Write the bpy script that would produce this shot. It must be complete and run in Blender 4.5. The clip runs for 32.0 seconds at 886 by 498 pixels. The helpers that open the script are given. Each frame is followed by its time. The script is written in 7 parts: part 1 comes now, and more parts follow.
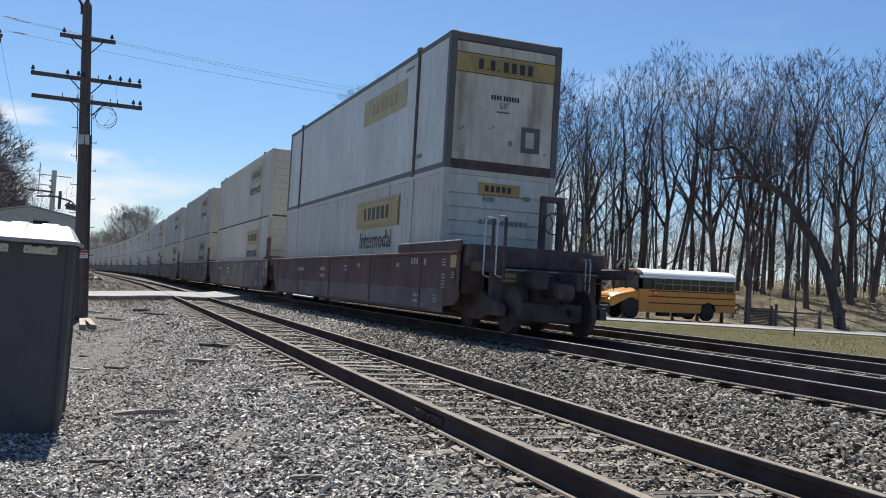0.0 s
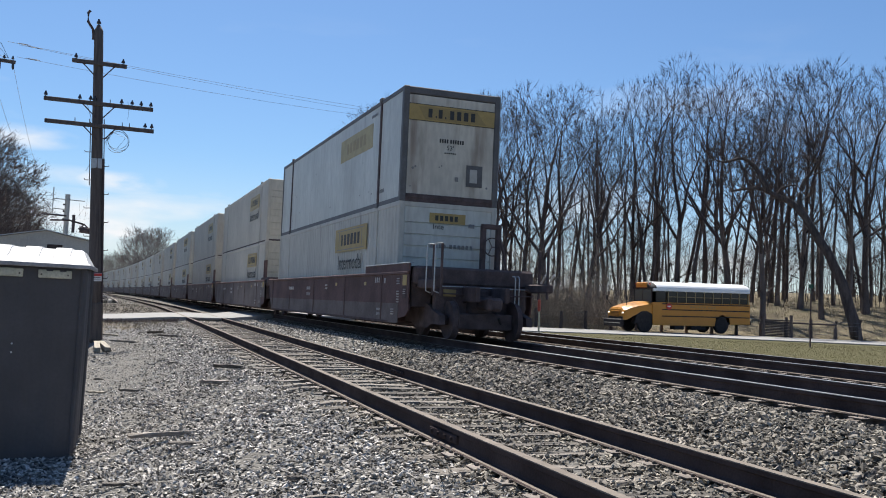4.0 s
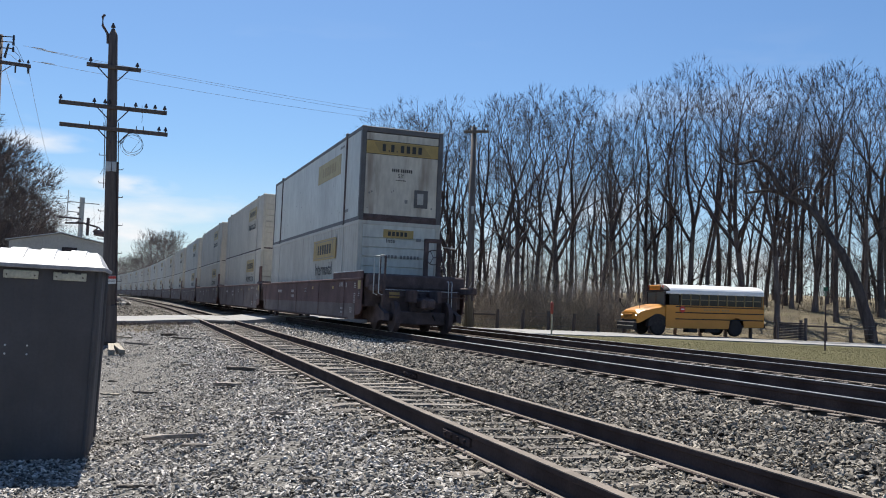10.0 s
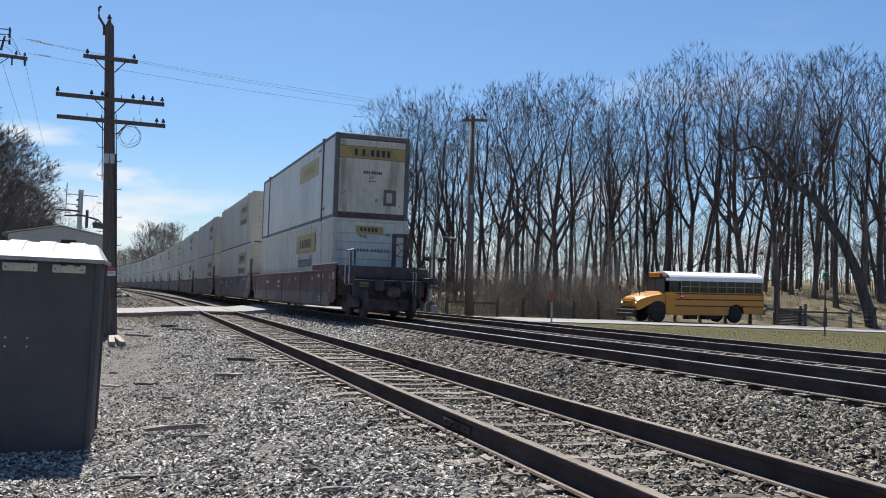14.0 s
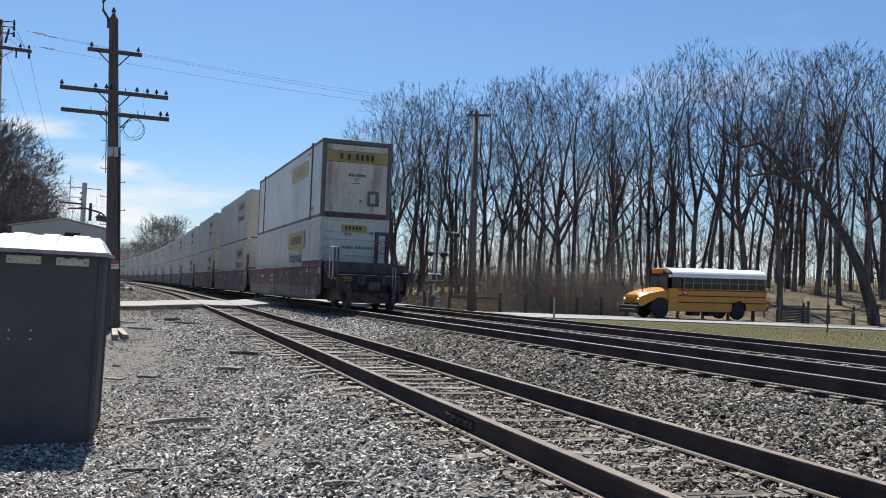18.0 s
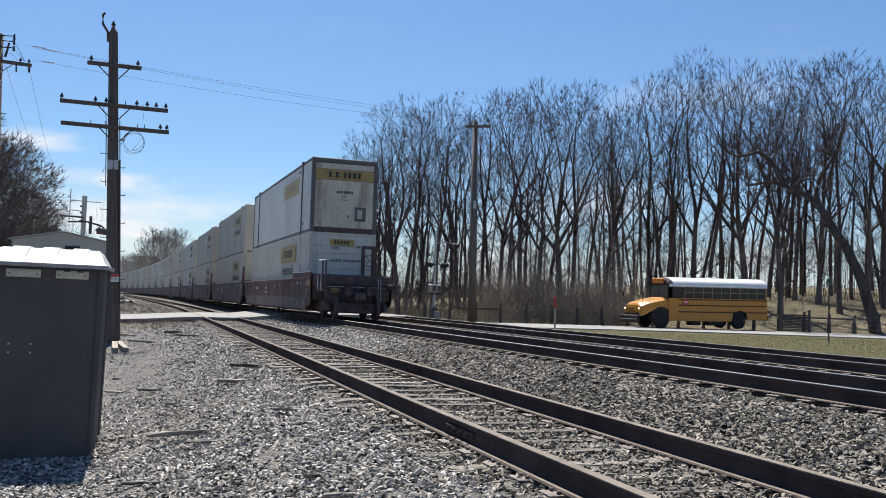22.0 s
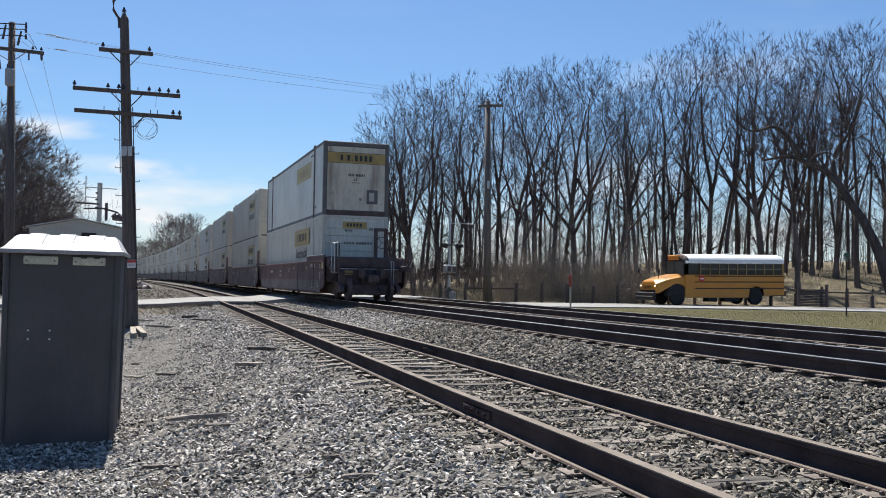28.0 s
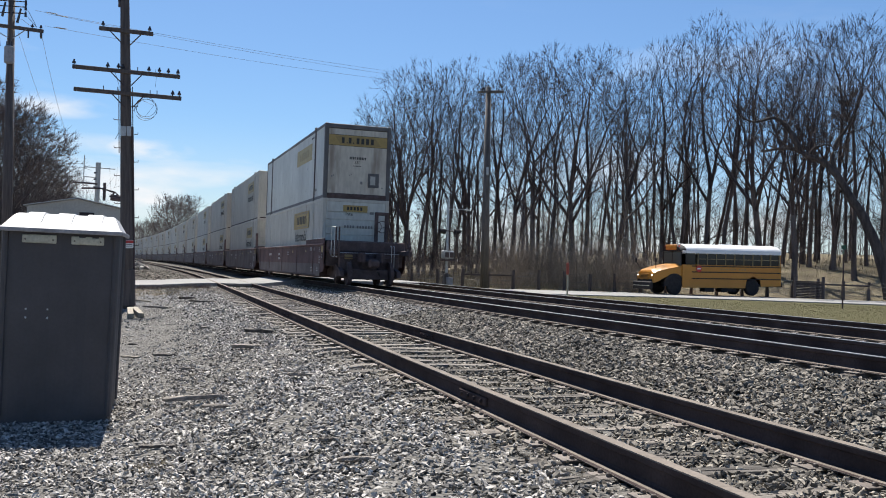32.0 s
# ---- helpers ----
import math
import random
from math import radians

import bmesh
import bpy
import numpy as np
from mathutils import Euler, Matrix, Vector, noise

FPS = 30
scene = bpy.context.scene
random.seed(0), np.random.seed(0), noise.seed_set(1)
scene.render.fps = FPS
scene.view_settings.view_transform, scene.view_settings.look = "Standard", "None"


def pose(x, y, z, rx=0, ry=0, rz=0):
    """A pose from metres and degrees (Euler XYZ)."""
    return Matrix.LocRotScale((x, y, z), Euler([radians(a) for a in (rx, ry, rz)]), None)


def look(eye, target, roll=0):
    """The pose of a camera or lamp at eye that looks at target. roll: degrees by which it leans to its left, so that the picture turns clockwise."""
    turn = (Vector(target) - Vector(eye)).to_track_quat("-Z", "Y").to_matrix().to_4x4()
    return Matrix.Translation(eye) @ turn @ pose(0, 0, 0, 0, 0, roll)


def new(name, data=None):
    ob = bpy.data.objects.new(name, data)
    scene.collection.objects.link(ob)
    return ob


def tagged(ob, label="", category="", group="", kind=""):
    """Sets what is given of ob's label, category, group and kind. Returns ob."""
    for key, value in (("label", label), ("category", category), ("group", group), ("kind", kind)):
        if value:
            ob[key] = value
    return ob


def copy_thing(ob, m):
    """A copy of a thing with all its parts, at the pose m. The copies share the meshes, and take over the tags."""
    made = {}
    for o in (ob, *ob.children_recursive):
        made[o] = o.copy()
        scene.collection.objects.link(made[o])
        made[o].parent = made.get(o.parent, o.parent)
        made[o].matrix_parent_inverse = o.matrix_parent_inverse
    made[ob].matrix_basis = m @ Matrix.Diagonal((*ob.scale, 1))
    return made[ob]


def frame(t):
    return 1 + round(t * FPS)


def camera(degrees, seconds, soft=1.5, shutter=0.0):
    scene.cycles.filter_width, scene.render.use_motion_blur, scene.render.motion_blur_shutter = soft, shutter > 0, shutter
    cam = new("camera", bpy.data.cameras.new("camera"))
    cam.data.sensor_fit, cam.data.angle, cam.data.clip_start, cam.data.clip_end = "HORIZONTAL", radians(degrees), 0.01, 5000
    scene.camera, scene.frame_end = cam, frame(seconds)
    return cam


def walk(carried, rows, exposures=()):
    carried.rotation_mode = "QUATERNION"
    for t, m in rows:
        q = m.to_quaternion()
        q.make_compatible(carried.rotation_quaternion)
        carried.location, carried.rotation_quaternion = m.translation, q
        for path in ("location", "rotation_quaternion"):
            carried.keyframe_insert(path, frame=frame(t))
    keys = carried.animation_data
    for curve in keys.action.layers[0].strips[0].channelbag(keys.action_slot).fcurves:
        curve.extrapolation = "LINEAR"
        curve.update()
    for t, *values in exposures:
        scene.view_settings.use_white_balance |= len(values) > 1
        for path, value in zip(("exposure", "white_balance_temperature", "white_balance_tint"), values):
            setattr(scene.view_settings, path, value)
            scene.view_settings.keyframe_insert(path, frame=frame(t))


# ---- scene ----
cam = camera(51.9, 32.0, soft=1.0)
# seconds, eye, heading to the right of the track, upward tilt, lean
PATH = [
    (0, -0.005, 0.003, 0.768, 21.07, 2.42, 3.30), (0.5, -0.005, 0.002, 0.770, 21.10, 2.91, 3.46), (1, -0.002, -0.006, 0.773, 21.02, 3.13, 3.44),
    (1.5, -0.000, -0.001, 0.770, 21.16, 2.96, 3.30), (2, 0.007, -0.003, 0.771, 21.17, 2.84, 2.99), (2.5, 0.005, 0.005, 0.771, 20.97, 2.96, 2.93),
    (3, -0.005, 0.001, 0.772, 20.72, 3.13, 2.73), (3.5, -0.007, -0.005, 0.775, 20.53, 3.19, 2.50), (5.5, -0.008, -0.008, 0.778, 19.56, 4.32, 2.28),
    (6, -0.009, -0.004, 0.774, 19.73, 4.07, 2.34), (6.5, -0.011, -0.002, 0.775, 19.90, 3.97, 2.39), (7, -0.006, -0.001, 0.775, 19.76, 3.86, 2.21),
    (7.5, -0.009, -0.005, 0.776, 19.61, 3.60, 1.96), (8, -0.010, 0.002, 0.775, 19.55, 3.34, 1.97), (8.5, -0.011, 0.001, 0.775, 19.36, 3.36, 2.13),
    (9, -0.009, -0.001, 0.773, 19.33, 3.49, 2.32), (9.5, -0.012, 0.001, 0.775, 19.41, 3.72, 2.36), (10, -0.010, 0.001, 0.775, 19.48, 3.57, 2.37),
    (10.5, -0.003, 0.001, 0.771, 19.70, 3.23, 2.11), (11, 0.000, -0.006, 0.773, 19.57, 3.18, 1.79), (11.5, 0.005, -0.005, 0.775, 19.69, 3.11, 1.58),
    (12, 0.013, 0.003, 0.772, 19.54, 2.95, 1.66), (12.5, 0.007, -0.000, 0.769, 19.43, 2.77, 1.59), (13, 0.003, -0.003, 0.772, 19.69, 2.79, 1.60),
    (13.5, 0.002, -0.008, 0.772, 19.65, 2.98, 1.78), (14, -0.002, -0.003, 0.771, 19.53, 2.89, 1.84), (14.5, 0.005, 0.002, 0.769, 19.60, 2.50, 1.85),
    (16.5, -0.002, 0.007, 0.765, 19.69, 2.26, 2.01), (17, -0.004, 0.004, 0.765, 19.58, 2.49, 2.07), (17.5, -0.004, 0.002, 0.768, 19.45, 2.63, 2.12),
    (18, -0.006, -0.006, 0.771, 19.36, 2.57, 2.18), (18.5, -0.004, 0.004, 0.770, 19.40, 2.51, 2.19), (19, -0.005, 0.004, 0.769, 19.45, 2.56, 2.15),
    (19.5, -0.003, -0.005, 0.770, 19.47, 2.81, 2.13), (20, -0.003, -0.003, 0.770, 19.47, 2.89, 2.20), (20.5, -0.004, -0.002, 0.768, 19.52, 2.91, 2.28),
    (21, -0.002, -0.002, 0.770, 19.49, 3.14, 2.11), (21.5, -0.000, -0.002, 0.770, 19.39, 3.33, 1.99), (22, -0.000, -0.006, 0.771, 19.32, 3.26, 1.84),
    (22.5, -0.004, -0.001, 0.774, 19.34, 2.96, 1.79), (23, 0.004, 0.005, 0.768, 19.29, 2.85, 1.78), (23.5, 0.007, -0.001, 0.773, 19.00, 2.81, 1.61),
    (24, 0.009, -0.004, 0.772, 18.87, 2.80, 1.38), (24.5, 0.009, 0.004, 0.771, 18.80, 2.61, 1.32), (25, 0.011, 0.004, 0.771, 18.49, 2.49, 1.37),
    (25.5, 0.009, 0.003, 0.772, 18.29, 2.50, 1.15), (27.5, 0.009, 0.001, 0.771, 18.33, 2.17, 1.16), (28, 0.006, 0.000, 0.771, 18.43, 2.02, 0.92),
    (28.5, 0.012, 0.005, 0.771, 18.37, 1.96, 0.85), (29, 0.015, 0.002, 0.773, 18.24, 1.72, 0.74), (29.5, 0.019, 0.007, 0.771, 18.18, 1.41, 0.65),
    (30, 0.018, 0.002, 0.772, 18.29, 1.47, 0.60), (30.5, 0.008, 0.005, 0.768, 18.41, 1.44, 0.86), (31, 0.003, 0.008, 0.766, 18.39, 1.18, 1.33),
    (31.5, -0.007, -0.000, 0.766, 18.46, 1.05, 1.79), (32, -0.007, 0.001, 0.767, 18.60, 1.13, 1.88),
]


def sight(x, y, z, yaw, tilt, lean):
    a, b = radians(yaw), radians(tilt)
    eye = Vector((x, y, z))
    return look(eye, eye + Vector((math.sin(a) * math.cos(b), math.cos(a) * math.cos(b), math.sin(b))) * 10, lean)


walk(cam, [(t, sight(*r)) for t, *r in PATH], [(0, 0.89), (32, 0.89)])

# ---- light ----
world = bpy.data.worlds.new("sky")
scene.world = world
world.use_nodes = True
wn, wl = world.node_tree.nodes, world.node_tree.links
bg = wn["Background"]
sky = wn.new("ShaderNodeTexSky")
sky.sky_type, sky.sun_disc = "NISHITA", False
sky.sun_elevation, sky.sun_rotation = radians(57), radians(4.5)
sky.air_density, sky.dust_density, sky.ozone_density = 1.0, 0.5, 1.5
# thin clouds near the horizon
wc = wn.new("ShaderNodeTexCoord")
wm = wn.new("ShaderNodeMapping")
wm.inputs["Scale"].default_value = (2.2, 2.2, 9.0)
wnoise = wn.new("ShaderNodeTexNoise")
wnoise.inputs["Scale"].default_value, wnoise.inputs["Detail"].default_value = 1.7, 6
wramp = wn.new("ShaderNodeValToRGB")
wramp.color_ramp.elements[0].position, wramp.color_ramp.elements[1].position = 0.54, 0.76
wsep = wn.new("ShaderNodeSeparateXYZ")
wband = wn.new("ShaderNodeMapRange")
wband.inputs["From Min"].default_value, wband.inputs["From Max"].default_value = 0.30, 0.06
wmul = wn.new("ShaderNodeMath")
wmul.operation = "MULTIPLY"
wmix = wn.new("ShaderNodeMix")
wmix.data_type = "RGBA"
wmix.inputs["B"].default_value = (10.0, 10.2, 10.5, 1)
wl.new(wc.outputs["Generated"], wm.inputs["Vector"])
wl.new(wm.outputs["Vector"], wnoise.inputs["Vector"])
wl.new(wnoise.outputs["Fac"], wramp.inputs["Fac"])
wl.new(wc.outputs["Generated"], wsep.inputs["Vector"])
wl.new(wsep.outputs["Z"], wband.inputs["Value"])
wl.new(wramp.outputs["Color"], wmul.inputs[0])
wl.new(wband.outputs["Result"], wmul.inputs[1])
# wisps of cloud low over the line
PUFFS = [(-0.085, 0.9852, 0.1487, 0.059, 0.0137, 0.75),
         (0.0116, 0.9937, 0.1117, 0.0466, 0.0124, 0.95),
         (-0.0392, 0.9926, 0.1146, 0.0683, 0.0112, 0.35),
         (0.0539, 0.9947, 0.0871, 0.0683, 0.0099, 0.5),
         (0.0119, 0.998, 0.0618, 0.0435, 0.0248, 0.6)]
wisp = wn.new("ShaderNodeTexNoise")
wisp.inputs["Scale"].default_value, wisp.inputs["Detail"].default_value = 9.0, 8
wmp2 = wn.new("ShaderNodeMapping")
wmp2.inputs["Scale"].default_value = (1.6, 1.6, 5.0)
wmp2.inputs["Rotation"].default_value = (0, radians(12), 0)
wl.new(wc.outputs["Generated"], wmp2.inputs["Vector"])
wl.new(wmp2.outputs["Vector"], wisp.inputs["Vector"])
wr2 = wn.new("ShaderNodeMapRange")
wr2.inputs["From Min"].default_value, wr2.inputs["From Max"].default_value = 0.34, 0.62
wl.new(wisp.outputs["Fac"], wr2.inputs["Value"])
total = wmul.outputs["Value"]


def sky_math(op, a, b):
    q = wn.new("ShaderNodeMath")
    q.operation, q.use_clamp = op, op == "ADD"
    for i, v in enumerate((a, b)):
        if isinstance(v, (int, float)):
            q.inputs[i].default_value = v
        else:
            wl.new(v, q.inputs[i])
    return q.outputs["Value"]


for px_, py_, pz_, half_w, half_h, thick in PUFFS:
    d0 = Vector((px_, py_, pz_))
    side = Vector((d0.y, -d0.x, 0)).normalized()
    lift_v = side.cross(d0)
    acc = None
    for axis, half in ((side, half_w), (lift_v, half_h)):
        dot = wn.new("ShaderNodeVectorMath")
        dot.operation = "DOT_PRODUCT"
        dot.inputs[1].default_value = axis / half
        wl.new(wc.outputs["Generated"], dot.inputs[0])
        sq = sky_math("POWER", sky_math("ABSOLUTE", dot.outputs["Value"], 0.0), 2.0)
        acc = sq if acc is None else sky_math("ADD", acc, sq)
    ahead = wn.new("ShaderNodeVectorMath")
    ahead.operation = "DOT_PRODUCT"
    ahead.inputs[1].default_value = d0
    wl.new(wc.outputs["Generated"], ahead.inputs[0])
    front = sky_math("GREATER_THAN", ahead.outputs["Value"], 0.0)
    body_f = sky_math("MULTIPLY", sky_math("MULTIPLY", sky_math("SUBTRACT", 1.0, acc), wr2.outputs["Result"]), sky_math("MULTIPLY", front, thick))
    total = sky_math("ADD", total, body_f)
# pale haze towards the horizon
whaze = wn.new("ShaderNodeMapRange")
whaze.interpolation_type = "SMOOTHSTEP"
whaze.inputs["From Min"].default_value, whaze.inputs["From Max"].default_value = 0.16, -0.02
whaze.inputs["To Min"].default_value, whaze.inputs["To Max"].default_value = 0.0, 0.42
wl.new(wsep.outputs["Z"], whaze.inputs["Value"])
total = sky_math("ADD", total, whaze.outputs["Result"])
wl.new(total, wmix.inputs["Factor"])
wtint = wn.new("ShaderNodeMix")
wtint.data_type, wtint.blend_type = "RGBA", "MULTIPLY"
wtint.inputs["Factor"].default_value = 1
wtint.inputs["B"].default_value = (0.76, 1.005, 1.265, 1)
wl.new(sky.outputs["Color"], wtint.inputs["A"])
wl.new(wtint.outputs["Result"], wmix.inputs["A"])
wl.new(wmix.outputs["Result"], bg.inputs["Color"])
bg.inputs["Strength"].default_value = 0.050

sun = new("sun", bpy.data.lights.new("sun", "SUN"))
sun.data.energy, sun.data.angle, sun.data.color = 5.0, radians(0.5), (1.0, 0.945, 0.865)
sun.matrix_world = look((1.71, 21.72, 33.55), (0, 0, 0))


# ---- materials ----
def mat(name, color, rough=0.7, metal=0.0, vary=0.25, scale=3.0, fine=40.0, bump=0.3, tint=None, island=0.0, obj=0.0, spec=0.5, stretch=(1, 1, 1), dirt=0.35, world_co=False, streak=None):
    """A surface with broad stains, fine grain and relief."""
    m = bpy.data.materials.new(name)
    m.use_nodes = True
    n, l = m.node_tree.nodes, m.node_tree.links
    b = n["Principled BSDF"]
    b.inputs["Metallic"].default_value = metal
    b.inputs["Specular IOR Level"].default_value = spec
    if world_co:
        co = n.new("ShaderNodeNewGeometry").outputs["Position"]
    else:
        co = n.new("ShaderNodeTexCoord").outputs["Object"]
    mp = n.new("ShaderNodeMapping")
    mp.inputs["Scale"].default_value = stretch
    l.new(co, mp.inputs["Vector"])
    big = n.new("ShaderNodeTexNoise")
    big.inputs["Scale"].default_value, big.inputs["Detail"].default_value = scale, 5
    small = n.new("ShaderNodeTexNoise")
    small.inputs["Scale"].default_value, small.inputs["Detail"].default_value = fine, 4
    for q in (big, small):
        l.new(mp.outputs["Vector"], q.inputs["Vector"])
    dark = tuple(c * (1 - vary) for c in (tint or color))
    lite = tuple(min(1, c * (1 + vary * 0.6)) for c in color)
    ramp = n.new("ShaderNodeValToRGB")
    ramp.color_ramp.elements[0].position, ramp.color_ramp.elements[1].position = 0.32, 0.68
    ramp.color_ramp.elements[0].color, ramp.color_ramp.elements[1].color = (*dark, 1), (*lite, 1)
    l.new(big.outputs["Fac"], ramp.inputs["Fac"])
    mul = n.new("ShaderNodeMix")
    mul.data_type, mul.blend_type = "RGBA", "MULTIPLY"
    mul.inputs["Factor"].default_value = dirt
    l.new(ramp.outputs["Color"], mul.inputs["A"])
    gray = n.new("ShaderNodeMapRange")
    gray.inputs["From Min"].default_value, gray.inputs["From Max"].default_value = 0.3, 0.65
    gray.inputs["To Min"].default_value, gray.inputs["To Max"].default_value = 0.35, 1.15
    l.new(small.outputs["Fac"], gray.inputs["Value"])
    l.new(gray.outputs["Result"], mul.inputs["B"])
    out = mul.outputs["Result"]
    if streak:
        smap = n.new("ShaderNodeMapping")
        smap.inputs["Scale"].default_value = (2.6, 2.6, 0.35)
        sn = n.new("ShaderNodeTexNoise")
        sn.inputs["Scale"].default_value, sn.inputs["Detail"].default_value = 1.0, 7
        sr = n.new("ShaderNodeMapRange")
        sr.inputs["From Min"].default_value, sr.inputs["From Max"].default_value = streak[1], streak[2]
        sm = n.new("ShaderNodeMix")
        sm.data_type = "RGBA"
        sm.inputs["B"].default_value = (*streak[0], 1)
        l.new(co, smap.inputs["Vector"])
        l.new(smap.outputs["Vector"], sn.inputs["Vector"])
        l.new(sn.outputs["Fac"], sr.inputs["Value"])
        l.new(sr.outputs["Result"], sm.inputs["Factor"])
        l.new(out, sm.inputs["A"])
        out = sm.outputs["Result"]
    for amount, socket in ((island, "Random Per Island"), (obj, "Random")):
        if amount:
            src = n.new("ShaderNodeNewGeometry" if socket != "Random" else "ShaderNodeObjectInfo")
            rr = n.new("ShaderNodeMapRange")
            rr.inputs["To Min"].default_value, rr.inputs["To Max"].default_value = 1 - amount, 1 + amount * 0.7
            l.new(src.outputs[socket], rr.inputs["Value"])
            m2 = n.new("ShaderNodeMix")
            m2.data_type, m2.blend_type = "RGBA", "MULTIPLY"
            m2.inputs["Factor"].default_value = 1
            l.new(out, m2.inputs["A"])
            l.new(rr.outputs["Result"], m2.inputs["B"])
            out = m2.outputs["Result"]
    l.new(out, b.inputs["Base Color"])
    rg = n.new("ShaderNodeMapRange")
    rg.inputs["To Min"].default_value, rg.inputs["To Max"].default_value = max(0.03, rough - 0.12), min(1, rough + 0.12)
    l.new(small.outputs["Fac"], rg.inputs["Value"])
    l.new(rg.outputs["Result"], b.inputs["Roughness"])
    if bump:
        bp = n.new("ShaderNodeBump")
        bp.inputs["Strength"].default_value, bp.inputs["Distance"].default_value = bump, 0.01
        l.new(small.outputs["Fac"], bp.inputs["Height"])
        l.new(bp.outputs["Normal"], b.inputs["Normal"])
    return m


def glass(name, tint=(0.035, 0.034, 0.034)):
    m = bpy.data.materials.new(name)
    m.use_nodes = True
    b = m.node_tree.nodes["Principled BSDF"]
    b.inputs["Base Color"].default_value = (*tint, 1)
    b.inputs["Roughness"].default_value = 0.06
    b.inputs["Specular IOR Level"].default_value = 0.25
    return m


def glow(name, color, power):
    m = bpy.data.materials.new(name)
    m.use_nodes = True
    b = m.node_tree.nodes["Principled BSDF"]
    b.inputs["Base Color"].default_value = (*color, 1)
    b.inputs["Emission Color"].default_value = (*color, 1)
    b.inputs["Emission Strength"].default_value = power
    return m


M_STONE = mat("ballast_stone", (0.392, 0.368, 0.337), 0.9, vary=0.3, scale=2.0, fine=60, island=0.95, bump=0.4, world_co=True)
M_STONE_DK = mat("brown_grey_ballast", (0.215, 0.192, 0.162), 0.9, vary=0.35, scale=1.0, fine=60, island=1.0, bump=0.4, world_co=True)
M_STONE_MID = mat("worn_track_ballast", (0.265, 0.238, 0.195), 0.9, vary=0.35, scale=1.5, fine=60, island=1.0, bump=0.4, world_co=True)
M_RUST = mat("rusted_rail_steel", (0.070, 0.054, 0.053), 0.95, 0.0, spec=0.05, vary=0.35, scale=2, fine=50, bump=0.3)
M_RAIL_TOP = mat("polished_rail_top", (0.40, 0.39, 0.39), 0.38, 0.8, vary=0.15, scale=1, fine=30, bump=0.05)
M_RAIL_DULL = mat("dull_rail_top", (0.195, 0.166, 0.14), 0.9, 0.0, spec=0.2, vary=0.25, scale=3, fine=40, bump=0.1)
M_TIE = mat("weathered_tie_wood", (0.168, 0.147, 0.126), 0.9, vary=0.55, scale=2, fine=26, obj=0.5, bump=0.7, stretch=(0.35, 5, 5))
M_TIE_DARK = mat("oiled_tie_wood", (0.105, 0.087, 0.073), 0.9, vary=0.4, scale=2, fine=26, obj=0.3, bump=0.6, stretch=(0.35, 5, 5))
M_PLATE = mat("tie_plate_steel", (0.165, 0.14, 0.125), 0.6, 0.3, vary=0.3, scale=9, fine=60, bump=0.3)
M_ROAD = mat("worn_asphalt", (0.235, 0.232, 0.225), 0.9, vary=0.12, scale=0.5, fine=25, bump=0.3, world_co=True)
M_CONT = mat("dirty_white_container_paint", (0.56, 0.575, 0.535), 0.5, vary=0.14, scale=0.9, fine=9, bump=0.08, dirt=0.22, stretch=(1, 1, 0.35), streak=((0.30, 0.27, 0.25), 0.60, 0.88))
M_CONT_R = mat("grey_white_ribbed_paint", (0.53, 0.52, 0.47), 0.5, vary=0.14, scale=0.9, fine=9, bump=0.08, dirt=0.22, obj=0.08, stretch=(1, 1, 0.35), streak=((0.27, 0.235, 0.21), 0.56, 0.85))
M_CONT_B = mat("cream_container_paint", (0.50, 0.468, 0.405), 0.5, vary=0.14, scale=0.9, fine=9, bump=0.08, dirt=0.18, obj=0.1, stretch=(1, 1, 0.35))
M_CONT_END = mat("rust-streaked_container_end", (0.575, 0.545, 0.47), 0.6, vary=0.16, scale=1.3, fine=9, bump=0.08, dirt=0.25, stretch=(1, 1, 0.35), streak=((0.19, 0.135, 0.10), 0.51, 0.78))
M_CONT_FR = mat("grey_container_frame", (0.115, 0.112, 0.115), 0.6, vary=0.2, scale=3, fine=30, bump=0.1)
M_YELLOW = mat("faded_yellow_banner", (0.40, 0.285, 0.10), 0.5, vary=0.12, scale=3, fine=40, bump=0.03, dirt=0.2)
M_YELLOW_DK = mat("bleached_banner_mark", (0.31, 0.225, 0.085), 0.5, vary=0.12, scale=3, fine=40, bump=0.03, dirt=0.2)
M_YELLOW_FADE = mat("sun-bleached_banner", (0.42, 0.335, 0.15), 0.55, vary=0.15, scale=3, fine=40, bump=0.03, dirt=0.25)
M_BLACK = mat("black_lettering", (0.035, 0.035, 0.035), 0.6, vary=0.1, scale=8, fine=60, bump=0.0)
M_GREY_INK = mat("grey_stencil", (0.22, 0.22, 0.22), 0.6, vary=0.1, scale=8, fine=60, bump=0.0)
M_WHITE_INK = mat("white_stencil", (0.42, 0.39, 0.38), 0.6, vary=0.15, scale=8, fine=60, bump=0.0)
M_CAR = mat("maroon_well_car_paint", (0.130, 0.081, 0.078), 0.8, spec=0.25, vary=0.3, scale=1.2, fine=18, bump=0.15, dirt=0.4)
# dust colour, greyed further to include low-angle glare on the sides
M_CAR_DUST_GLARE = mat("dusty_glare_well_car_paint", (0.168, 0.142, 0.137), 0.85, spec=0.25, vary=0.3, scale=1.2, fine=18, bump=0.15, dirt=0.4)
M_STEEL_DK = mat("dark_underframe_steel", (0.112, 0.086, 0.085), 0.95, 0.0, spec=0.15, vary=0.3, scale=4, fine=40, bump=0.2)
M_GALV = mat("galvanised_steel", (0.46, 0.47, 0.48), 0.45, 0.5, vary=0.15, scale=6, fine=50, bump=0.08)
